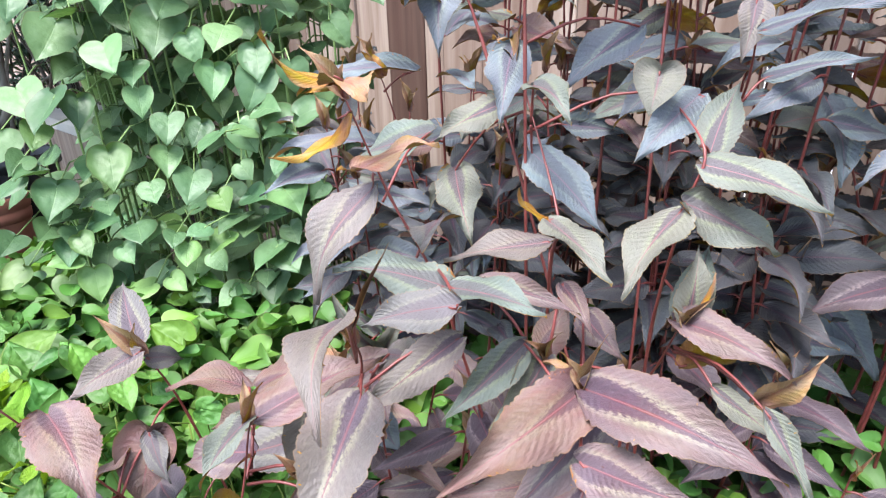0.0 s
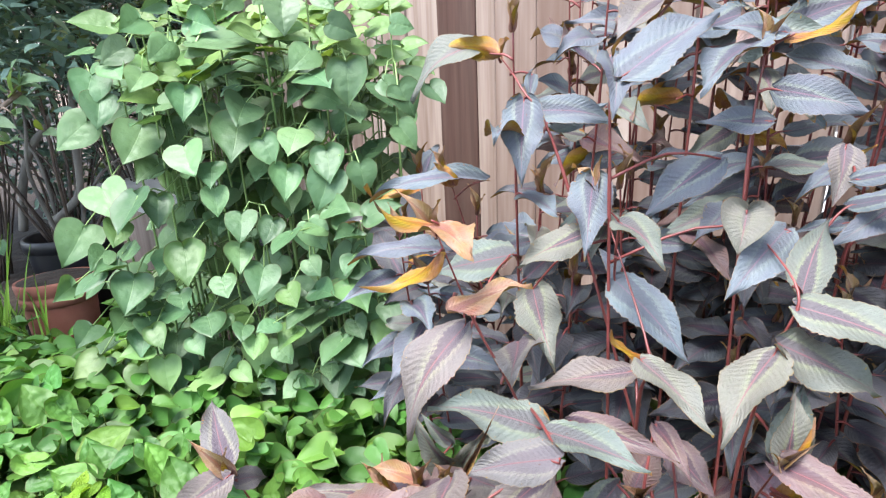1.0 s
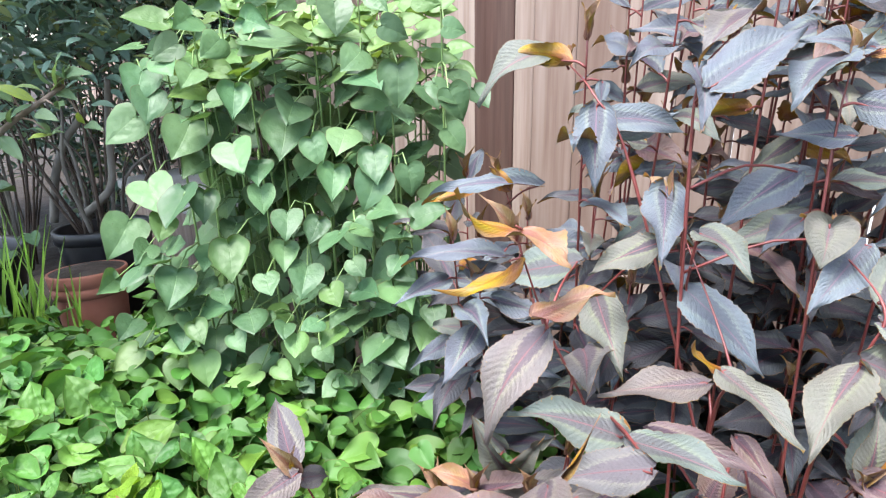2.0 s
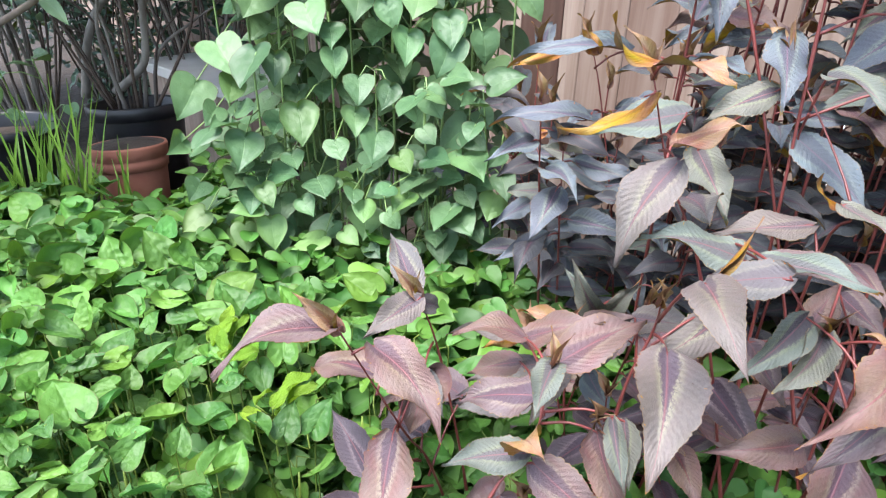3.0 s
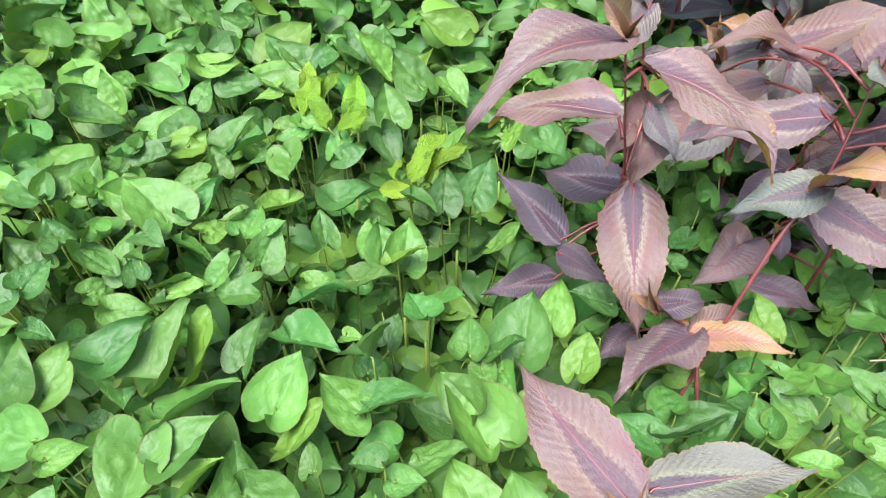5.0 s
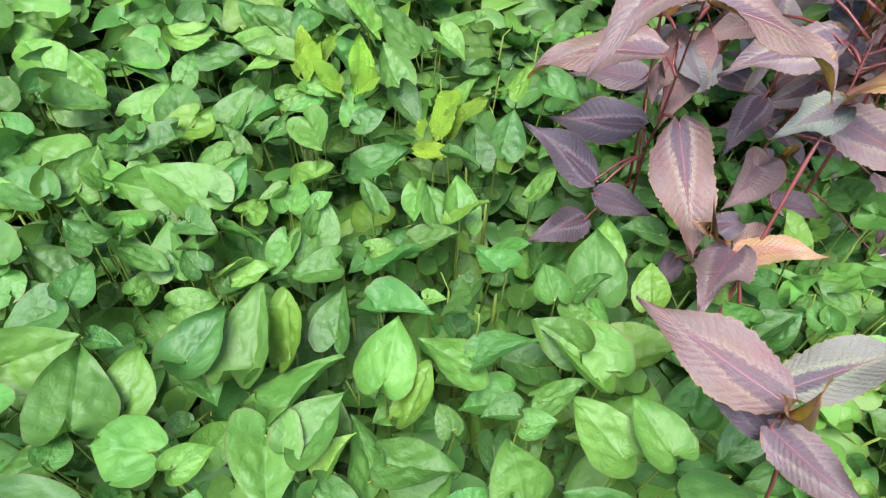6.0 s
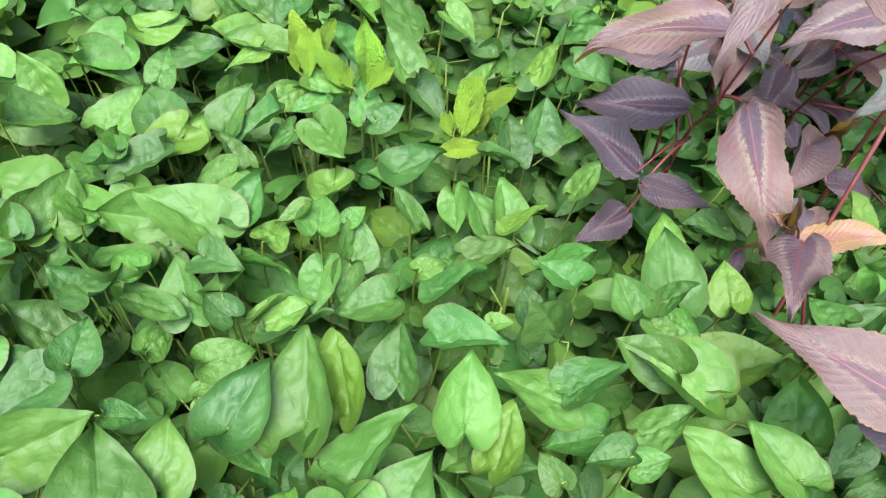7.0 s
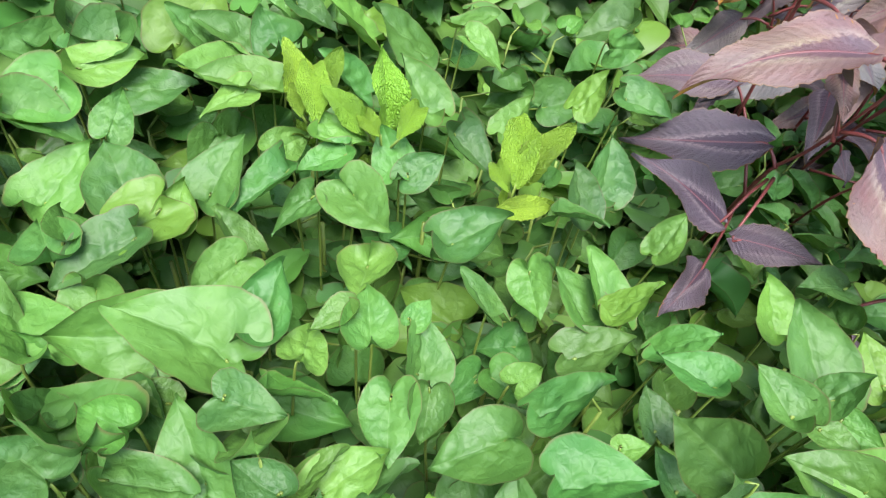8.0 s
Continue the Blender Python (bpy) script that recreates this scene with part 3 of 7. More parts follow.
red_plant([(0.167, 0.629, 0.672), (0.174, 0.640, 0.764)], [
    ((0.168, 0.642, 0.769), (0.112, 0.576, 0.737), 0.47, "s", 0, (-0.29, -0.21, 0.93)),
    ((0.183, 0.634, 0.732), (0.245, 0.605, 0.715), 0.47, "s", 0, (-0.30, -0.87, 0.39)),
    ((0.187, 0.636, 0.770), (0.231, 0.618, 0.802), 0.22, "y", 1, (0.63, 0.41, -0.66)),
    ((0.186, 0.636, 0.774), (0.136, 0.652, 0.780), 0.47, "s", 0, (-0.14, -0.70, 0.70)),
    ((0.182, 0.631, 0.708), (0.128, 0.647, 0.707), 0.47, "s", 0, (-0.22, -0.67, 0.71)),
], "tall knotweed shoot with blue-grey leaves before the fence")
red_plant([(-0.238, 0.521, 0.361), (-0.258, 0.510, 0.440)], [
    ((-0.262, 0.511, 0.441), (-0.297, 0.564, 0.475), 0.47, "g", 2, (0.20, -0.44, 0.88)),
    ((-0.255, 0.501, 0.443), (-0.297, 0.457, 0.424), 0.47, "g", 0, (0.30, -0.61, 0.73)),
    ((-0.256, 0.509, 0.432), (-0.243, 0.543, 0.408), 0.47, "g", 0, (0.94, -0.17, 0.28)),
    ((-0.247, 0.476, 0.382), (-0.224, 0.452, 0.350), 0.47, "g", 0, (0.12, -0.75, 0.64)),
], "slender knotweed shoot with one furled pink leaf")
red_plant([(-0.077, 0.450, 0.392), (-0.060, 0.460, 0.458), (-0.060, 0.450, 0.494)], [
    ((-0.046, 0.403, 0.535), (-0.023, 0.400, 0.588), 0.14, "y", 3, 80),
    ((-0.054, 0.428, 0.462), (-0.073, 0.333, 0.418), 0.55, "g", 2, 75),
    ((-0.050, 0.393, 0.543), (-0.043, 0.306, 0.532), 0.4, "g", 1, 70),
    ((0.008, 0.500, 0.464), (-0.069, 0.460, 0.417), 0.35, "g", 1, 45),
    ((-0.057, 0.550, 0.414), (-0.010, 0.500, 0.441), 0.5, "g", 0, 40),
], "knotweed shoot with a furled brown tip and hanging mauve leaves")
red_plant([(0.249, 0.680, 0.558), (0.242, 0.640, 0.634), (0.227, 0.600, 0.694)], [
    ((0.216, 0.580, 0.697), (0.205, 0.560, 0.658), 0.6, "g", 2, 70),
    ((0.213, 0.550, 0.680), (0.271, 0.500, 0.702), 0.26, "s", 0, 40),
    ((0.264, 0.660, 0.630), (0.329, 0.620, 0.652), 0.26, "s", 0, 40),
    ((0.222, 0.580, 0.682), (0.237, 0.580, 0.698), 0.3, "y", 1, -90),
    ((0.267, 0.660, 0.615), (0.220, 0.660, 0.605), 0.3, "s", 0, 50),
], "tall knotweed shoot with blue-grey leaves before the fence")
red_plant([(-0.135, 0.970, 0.298), (-0.173, 0.970, 0.365), (-0.202, 0.970, 0.444)], [
    ((-0.238, 0.980, 0.417), (-0.344, 0.980, 0.353), 0.32, "s", 1, 45),
    ((-0.185, 0.950, 0.508), (-0.280, 0.930, 0.523), 0.26, "g", 1, 20),
    ((-0.152, 0.940, 0.474), (-0.201, 0.940, 0.458), 0.32, "y", 0, -100),
    ((-0.179, 0.950, 0.443), (-0.084, 0.930, 0.425), 0.35, "s", 0, 40),
    ((-0.148, 0.950, 0.385), (-0.199, 0.950, 0.362), 0.4, "s", 0, 50),
    ((-0.124, 0.920, 0.323), (-0.097, 0.880, 0.244), 0.45, "s", 2, 75),
    ((-0.099, 0.920, 0.330), (-0.095, 0.880, 0.244), 0.45, "s", 2, 75),
], "shaded knotweed shoot with dark leaves beside the green plants")
red_plant([(-0.049, 0.860, 0.367), (-0.067, 0.850, 0.456), (-0.092, 0.850, 0.562), (-0.111, 0.850, 0.624)], [
    ((-0.064, 0.850, 0.609), (-0.210, 0.850, 0.581), 0.2, "s", 1, 35),
    ((-0.140, 0.860, 0.604), (-0.207, 0.860, 0.582), 0.22, "y", 0, -100),
    ((-0.106, 0.800, 0.534), (-0.224, 0.780, 0.523), 0.26, "s", 1, 30),
    ((-0.099, 0.840, 0.606), (-0.123, 0.840, 0.635), 0.6, "y", 0, -80),
    ((-0.063, 0.850, 0.431), (0.008, 0.800, 0.472), 0.4, "s", 0, 40),
    ((-0.050, 0.850, 0.363), (0.020, 0.800, 0.406), 0.4, "s", 0, 40),
    ((-0.066, 0.860, 0.427), (-0.155, 0.850, 0.465), 0.35, "s", 0, 40),
    ((-0.036, 0.900, 0.414), (-0.091, 0.900, 0.400), 0.4, "s", 0, 40),
], "shaded knotweed shoot with dark leaves beside the green plants")
red_plant([(-0.104, 0.600, 0.214), (-0.123, 0.600, 0.297), (-0.146, 0.610, 0.342)], [
    ((-0.137, 0.570, 0.303), (-0.240, 0.550, 0.280), 0.47, "g", 1, 45),
    ((-0.118, 0.580, 0.329), (-0.033, 0.550, 0.427), 0.3, "g", 0, 45),
    ((-0.124, 0.540, 0.379), (-0.147, 0.500, 0.312), 0.47, "g", 2, 75),
    ((-0.086, 0.600, 0.306), (-0.058, 0.580, 0.272), 0.7, "s", 0, 60),
    ((-0.162, 0.620, 0.329), (-0.071, 0.600, 0.373), 0.33, "g", 0, 35),
    ((-0.159, 0.600, 0.339), (-0.242, 0.580, 0.351), 0.26, "g", 1, 15),
    ((-0.162, 0.610, 0.338), (-0.205, 0.600, 0.324), 0.35, "y", 0, -110),
    ((-0.080, 0.620, 0.366), (-0.118, 0.600, 0.444), 0.38, "o", 2, 70),
    ((-0.079, 0.620, 0.366), (-0.048, 0.600, 0.431), 0.32, "o", 2, 60),
    ((-0.139, 0.620, 0.296), (-0.223, 0.600, 0.275), 0.35, "g", 0, 40),
], "low knotweed shoot with mauve leaves over the ground cover")
red_plant([(-0.241, 0.475, 0.271), (-0.259, 0.448, 0.332), (-0.298, 0.398, 0.474)], [
    ((-0.298, 0.398, 0.474), (-0.380, 0.355, 0.449), 0.47, "m", 1, (-0.24, -0.11, 0.96)),
    ((-0.276, 0.418, 0.446), (-0.212, 0.359, 0.412), 0.47, "m", 1, (0.27, -0.24, 0.93)),
    ((-0.263, 0.420, 0.353), (-0.258, 0.348, 0.281), 0.47, "m", 0, (-0.23, -0.69, 0.68)),
    ((-0.246, 0.480, 0.379), (-0.249, 0.443, 0.334), 0.85, "m", 4, (0.19, -0.76, 0.62)),
    ((-0.296, 0.453, 0.269), (-0.348, 0.500, 0.301), 0.47, "d", 0, (-0.00, -0.57, 0.82)),
    ((-0.249, 0.482, 0.300), (-0.303, 0.553, 0.259), 0.47, "d", 0, (-0.59, 0.02, 0.81)),
    ((-0.297, 0.444, 0.231), (-0.360, 0.419, 0.240), 0.47, "d", 0, (0.31, -0.47, 0.82)),
    ((-0.299, 0.439, 0.270), (-0.267, 0.396, 0.279), 0.47, "d", 0, (-0.68, -0.38, 0.63)),
    ((-0.278, 0.449, 0.393), (-0.358, 0.485, 0.354), 0.47, "m", 1, (-0.42, 0.02, 0.91)),
    ((-0.218, 0.544, 0.300), (-0.268, 0.604, 0.269), 0.47, "m", 0, (-0.54, 0.00, 0.84)),
    ((-0.260, 0.464, 0.372), (-0.280, 0.436, 0.358), 0.47, "m", 0, (-0.39, -0.14, 0.91)),
], "knotweed shoot with pink-mauve chevron leaves over ground cover")
red_plant([(-0.210, 0.335, 0.243), (-0.214, 0.360, 0.268), (-0.248, 0.361, 0.302)], [
    ((-0.219, 0.355, 0.276), (-0.286, 0.296, 0.296), 0.47, "m", 0, (-0.01, 0.34, 0.94)),
    ((-0.217, 0.356, 0.276), (-0.162, 0.330, 0.292), 0.47, "y", 0, (-0.25, 0.06, 0.97)),
    ((-0.217, 0.358, 0.275), (-0.166, 0.380, 0.269), 0.47, "m", 0, (0.28, -0.41, 0.87)),
    ((-0.248, 0.361, 0.302), (-0.204, 0.377, 0.286), 0.47, "d", 0, (0.38, -0.14, 0.91)),
    ((-0.250, 0.375, 0.251), (-0.288, 0.343, 0.258), 0.47, "d", 0, (0.36, -0.21, 0.91)),
], "low knotweed shoot with pink and bronze leaves over ground cover")
red_plant([(-0.137, 0.468, 0.223), (-0.145, 0.435, 0.292)], [
    ((-0.168, 0.426, 0.293), (-0.203, 0.392, 0.285), 0.8, "m", 4, (0.20, -0.44, 0.88)),
    ((-0.164, 0.399, 0.279), (-0.104, 0.394, 0.256), 0.47, "d", 0, (0.34, -0.18, 0.92)),
], "knotweed shoot with a notched pink leaf over ground cover")
red_plant([(-0.275, 0.194, 0.268), (-0.309, 0.203, 0.356)], [
    ((-0.307, 0.207, 0.357), (-0.350, 0.286, 0.348), 0.47, "m", 0, (-0.24, -0.03, 0.97)),
    ((-0.293, 0.217, 0.348), (-0.221, 0.221, 0.363), 0.47, "o", 0, (-0.21, 0.11, 0.97)),
    ((-0.314, 0.199, 0.347), (-0.293, 0.148, 0.353), 0.47, "m", 0, (-0.65, -0.19, 0.73)),
    ((-0.307, 0.200, 0.336), (-0.329, 0.249, 0.339), 0.47, "d", 0, (-0.60, -0.31, 0.74)),
], "small knotweed shoot with spread mauve leaves in ground cover")
red_plant([(-0.176, 0.382, 0.337), (-0.148, 0.406, 0.366), (-0.135, 0.430, 0.440)], [
    ((-0.150, 0.403, 0.370), (-0.215, 0.384, 0.365), 0.47, "o", 0, (0.05, -0.43, 0.90)),
    ((-0.150, 0.404, 0.370), (-0.139, 0.349, 0.418), 0.47, "y", 1, (-0.55, 0.48, 0.68)),
    ((-0.143, 0.408, 0.355), (-0.068, 0.368, 0.329), 0.47, "m", 0, (-0.23, -0.80, 0.56)),
    ((-0.142, 0.441, 0.398), (-0.215, 0.462, 0.362), 0.47, "m", 0, (-0.49, -0.28, 0.82)),
    ((-0.135, 0.430, 0.440), (-0.148, 0.372, 0.431), 0.47, "o", 2, (0.01, -0.16, 0.99)),
    ((-0.134, 0.438, 0.433), (-0.055, 0.507, 0.441), 0.47, "m", 0, (-0.03, -0.08, 1.00)),
    ((-0.159, 0.499, 0.413), (-0.095, 0.480, 0.452), 0.47, "m", 0, (-0.56, -0.29, 0.78)),
    ((-0.159, 0.485, 0.423), (-0.221, 0.472, 0.428), 0.47, "m", 1, (0.11, -0.19, 0.98)),
    ((-0.161, 0.497, 0.388), (-0.211, 0.504, 0.362), 0.47, "m", 0, (-0.44, -0.61, 0.66)),
    ((-0.097, 0.415, 0.390), (-0.068, 0.393, 0.324), 0.47, "m", 0, (-0.22, -0.95, 0.22)),
    ((-0.077, 0.420, 0.400), (-0.072, 0.384, 0.364), 0.47, "o", 0, (-0.40, -0.68, 0.62)),
], "knotweed shoot with bronze and mauve leaves over ground cover")
red_plant([(-0.109, 0.600, 0.282), (-0.112, 0.600, 0.339), (-0.114, 0.600, 0.362)], [
    ((-0.114, 0.600, 0.363), (-0.167, 0.600, 0.378), 0.5, "y", 2, 20),
    ((-0.115, 0.600, 0.355), (-0.045, 0.570, 0.407), 0.35, "m", 0, 40),
    ((-0.102, 0.520, 0.385), (-0.053, 0.520, 0.428), 0.4, "m", 0, 45),
    ((-0.057, 0.500, 0.425), (-0.044, 0.470, 0.401), 0.5, "m", 2, 60),
    ((-0.089, 0.660, 0.366), (-0.121, 0.660, 0.402), 0.4, "o", 2, 70),
    ((-0.058, 0.660, 0.372), (-0.035, 0.640, 0.403), 0.3, "o", 2, 60),
    ((-0.111, 0.580, 0.356), (-0.134, 0.560, 0.345), 0.5, "o", 0, 60),
], "knotweed shoot with bronze and mauve leaves over ground cover")
red_plant([(-0.082, 0.500, 0.279), (-0.094, 0.450, 0.360), (-0.097, 0.420, 0.401)], [
    ((-0.086, 0.420, 0.401), (-0.074, 0.380, 0.360), 0.35, "o", 2, 70),
    ((-0.034, 0.430, 0.260), (-0.033, 0.385, 0.218), 0.4, "m", 2, 75),
    ((-0.005, 0.400, 0.183), (0.027, 0.370, 0.178), 0.4, "d", 0, 50),
    ((-0.107, 0.520, 0.152), (-0.028, 0.480, 0.138), 0.32, "d", 0, 45),
    ((-0.093, 0.500, 0.237), (-0.087, 0.480, 0.212), 0.8, "d", 0, 60),
], "knotweed shoot with bronze and mauve leaves over ground cover")
red_plant([(0.099, 0.440, 0.378), (0.095, 0.420, 0.438), (0.090, 0.410, 0.487)], [
    ((0.091, 0.400, 0.495), (0.178, 0.330, 0.495), 0.38, "m", 1, 50),
    ((0.090, 0.410, 0.487), (0.004, 0.330, 0.473), 0.34, "m", 1, 50),
    ((0.084, 0.360, 0.476), (0.140, 0.320, 0.486), 0.47, "m", 0, 50),
    ((0.057, 0.480, 0.474), (-0.001, 0.440, 0.434), 0.4, "o", 2, 55),
    ((0.072, 0.500, 0.453), (0.094, 0.520, 0.488), 0.6, "m", 0, 65),
    ((0.107, 0.540, 0.464), (0.133, 0.500, 0.448), 0.6, "m", 0, 60),
    ((0.091, 0.410, 0.492), (0.064, 0.420, 0.500), 0.4, "y", 1, 10),
], "knotweed shoot with broad pale bronze leaves")
red_plant([(0.158, 0.540, 0.373), (0.167, 0.520, 0.435), (0.171, 0.500, 0.479)], [
    ((0.176, 0.500, 0.480), (0.183, 0.520, 0.536), 0.5, "o", 2, 70),
    ((0.167, 0.500, 0.484), (0.234, 0.440, 0.470), 0.32, "m", 1, 50),
    ((0.176, 0.500, 0.444), (0.210, 0.460, 0.483), 0.47, "y", 1, -100),
    ((0.217, 0.460, 0.445), (0.245, 0.440, 0.495), 0.36, "y", 2, 60),
    ((0.205, 0.420, 0.467), (0.223, 0.380, 0.432), 0.32, "o", 2, 65),
    ((0.188, 0.460, 0.453), (0.229, 0.420, 0.435), 0.3, "o", 0, 50),
    ((0.177, 0.500, 0.482), (0.191, 0.500, 0.523), 0.14, "y", 3, 70),
], "knotweed shoot with broad pale bronze leaves")
red_plant([(0.108, 0.540, 0.288), (0.100, 0.520, 0.370), (0.074, 0.480, 0.464)], [
    ((0.074, 0.480, 0.464), (0.033, 0.440, 0.427), 0.6, "o", 2, 70),
    ((0.029, 0.500, 0.433), (0.058, 0.470, 0.392), 0.5, "m", 2, 70),
    ((0.095, 0.500, 0.328), (-0.003, 0.460, 0.340), 0.36, "m", 1, 45),
    ((0.119, 0.440, 0.477), (0.038, 0.380, 0.402), 0.32, "m", 1, 50),
    ((0.101, 0.440, 0.373), (0.044, 0.378, 0.297), 0.5, "m", 2, 60),
    ((0.084, 0.500, 0.512), (0.103, 0.460, 0.492), 0.35, "m", 1, 50),
    ((0.024, 0.500, 0.511), (0.093, 0.460, 0.511), 0.3, "m", 1, 45),
], "knotweed shoot with broad pale bronze leaves")
red_plant([(0.403, 0.760, 0.278), (0.402, 0.740, 0.365), (0.439, 0.750, 0.436)], [
    ((0.395, 0.740, 0.369), (0.456, 0.700, 0.291), 0.47, "s", 2, 60),
    ((0.352, 0.700, 0.347), (0.422, 0.680, 0.337), 0.36, "s", 0, 45),
    ((0.361, 0.750, 0.592), (0.369, 0.700, 0.516), 0.55, "s", 2, 75),
    ((0.434, 0.740, 0.434), (0.462, 0.720, 0.463), 0.35, "o", 0, 40),
    ((0.368, 0.720, 0.365), (0.335, 0.740, 0.389), 0.5, "s", 0, 50),
], "shaded slate-leaved knotweed shoot close to the fence")

# shaded shoots that fill the heart of the clump
fill_rng = random.Random(5)


def fill_shoot(x, y, top, lean_x, lean_y, count, tones, size, low=0.3, lit=0.55):
    rng = fill_rng
    stem = [(x, y, 0.05), (x + lean_x * 0.4, y + lean_y * 0.4, top * 0.5), (x + lean_x * 0.8, y + lean_y * 0.8, top * 0.8), (x + lean_x, y + lean_y, top)]
    line = curve_points(stem, 6)
    rows = []
    for k in range(count):
        q = line[int((low + (1 - low) * (k + rng.random() * 0.6) / count) * (len(line) - 1))]
        az = k * 2.4 + rng.uniform(-0.5, 0.5)
        d = Vector((math.cos(az), math.sin(az) - 0.35, rng.uniform(-0.55, 0.25))).normalized()
        base = q + d * 0.018
        tip = base + d * size * rng.uniform(0.75, 1.15)
        turned = base.z > 0.58 and rng.random() < 0.12
        # rear leaves below the lit height take tone k, shade painted by position
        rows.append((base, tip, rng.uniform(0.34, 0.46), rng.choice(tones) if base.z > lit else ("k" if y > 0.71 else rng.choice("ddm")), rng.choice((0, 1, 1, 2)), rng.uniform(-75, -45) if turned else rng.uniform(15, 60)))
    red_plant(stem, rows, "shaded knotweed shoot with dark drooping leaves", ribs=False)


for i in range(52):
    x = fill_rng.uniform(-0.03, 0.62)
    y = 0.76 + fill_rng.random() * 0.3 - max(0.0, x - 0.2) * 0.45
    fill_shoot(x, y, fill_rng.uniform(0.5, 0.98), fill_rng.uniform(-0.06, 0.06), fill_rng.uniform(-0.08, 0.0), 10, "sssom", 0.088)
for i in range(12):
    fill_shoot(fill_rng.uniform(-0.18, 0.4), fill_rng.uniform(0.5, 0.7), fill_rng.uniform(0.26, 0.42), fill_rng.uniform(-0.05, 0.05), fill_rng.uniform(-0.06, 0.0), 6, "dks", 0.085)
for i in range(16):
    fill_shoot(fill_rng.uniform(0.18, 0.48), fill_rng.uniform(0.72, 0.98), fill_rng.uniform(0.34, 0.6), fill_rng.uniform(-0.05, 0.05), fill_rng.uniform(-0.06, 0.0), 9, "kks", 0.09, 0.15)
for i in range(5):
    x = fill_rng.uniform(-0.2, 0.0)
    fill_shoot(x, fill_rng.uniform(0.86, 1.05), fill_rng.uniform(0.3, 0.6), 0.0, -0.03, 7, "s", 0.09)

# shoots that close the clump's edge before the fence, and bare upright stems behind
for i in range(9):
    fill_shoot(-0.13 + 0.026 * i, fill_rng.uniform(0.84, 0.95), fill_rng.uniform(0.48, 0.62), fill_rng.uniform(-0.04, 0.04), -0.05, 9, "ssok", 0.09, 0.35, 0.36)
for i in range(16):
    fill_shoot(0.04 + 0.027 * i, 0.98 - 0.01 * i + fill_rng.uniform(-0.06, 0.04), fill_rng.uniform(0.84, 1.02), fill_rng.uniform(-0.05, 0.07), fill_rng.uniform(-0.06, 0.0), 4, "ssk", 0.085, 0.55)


# ---- tall green plants ----
tall_rng = random.Random(21)
TALL_GROUP = "tall green plants"


def crown_leaves(root, off, top, size):
    """Young leaves round a stem's tip."""
    for k in range(3):
        az = k * 2.1 + tall_rng.uniform(-0.5, 0.5)
        d = Vector((math.cos(az), math.sin(az) - 0.3, tall_rng.uniform(-0.1, 0.5))).normalized()
        base = top + d * 0.012 - Vector((0, 0, 0.012 * k))
        length = size * tall_rng.uniform(0.5, 0.85)
        part("leaf", tall_rng.choice(LIME_LEAVES if top.z > 0.7 else TALL_LEAVES), root, off @ leaf_pose(base, base + d * length, length * 0.9, (tall_rng.uniform(-0.3, 0.3), -0.8, 0.9)))


def tall_plant(x, y, top, lean, count, size):
    rng = tall_rng
    stem = [Vector((x, y, -0.01)), Vector((x + lean * 0.3, y - 0.01, top * 0.4)), Vector((x + lean * 0.7, y - 0.03, top * 0.75)), Vector((x + lean, y - 0.05, top))]
    line = curve_points(stem, 6)
    root = thing("tall_green_plant", (x, y, 0), "tall green plant with drooping heart-shaped leaves", "garden plant", TALL_GROUP)
    off = Matrix.Translation((-x, -y, 0))
    b = Build()
    n = len(line)
    b.tube([off @ q for q in line], [0.0025 * (1.2 - 0.7 * i / n) for i in range(n)], 6)
    for k in range(count):
        h = 0.12 + 0.88 * (k + rng.random() * 0.5) / count
        q = line[min(int(h * (n - 1)), n - 1)]
        az = k * 2.4 + rng.uniform(-0.6, 0.6)
        out = Vector((math.cos(az), math.sin(az) - 0.75, 0))
        out.normalize()
        reach = rng.uniform(0.025, 0.07) * (0.55 + 0.75 * h)
        base = q + out * reach + Vector((0, 0, rng.uniform(0.0, 0.03)))
        down = rng.uniform(0.1, 0.7) if h < 0.93 else rng.uniform(0.0, 0.5)
        d = Vector((out.x * 0.7 + rng.uniform(-0.3, 0.3), out.y * 0.75 - 0.2, -down)).normalized()
        length = size * rng.uniform(0.72, 1.2) * (1.0 if h < 0.9 else 0.75)
        normal = Vector((out.x * 0.5 + rng.uniform(-0.5, 0.5), rng.uniform(-1.0, -0.4), rng.uniform(0.6, 1.4)))
        part("leaf", rng.choice(TALL_LEAVES), root, off @ leaf_pose(base, base + d * length, length * rng.uniform(0.88, 1.12), normal))
        b.tube([off @ p for p in (q, (q + base) / 2 + Vector((0, 0, 0.01)), base, base + d * 0.12 * length)], (0.0016, 0.0013, 0.0011, 0.0007), 5)
    crown_leaves(root, off, line[-1], 0.07)
    part("stem", b.mesh("green_stem", STEM_GREEN), root)


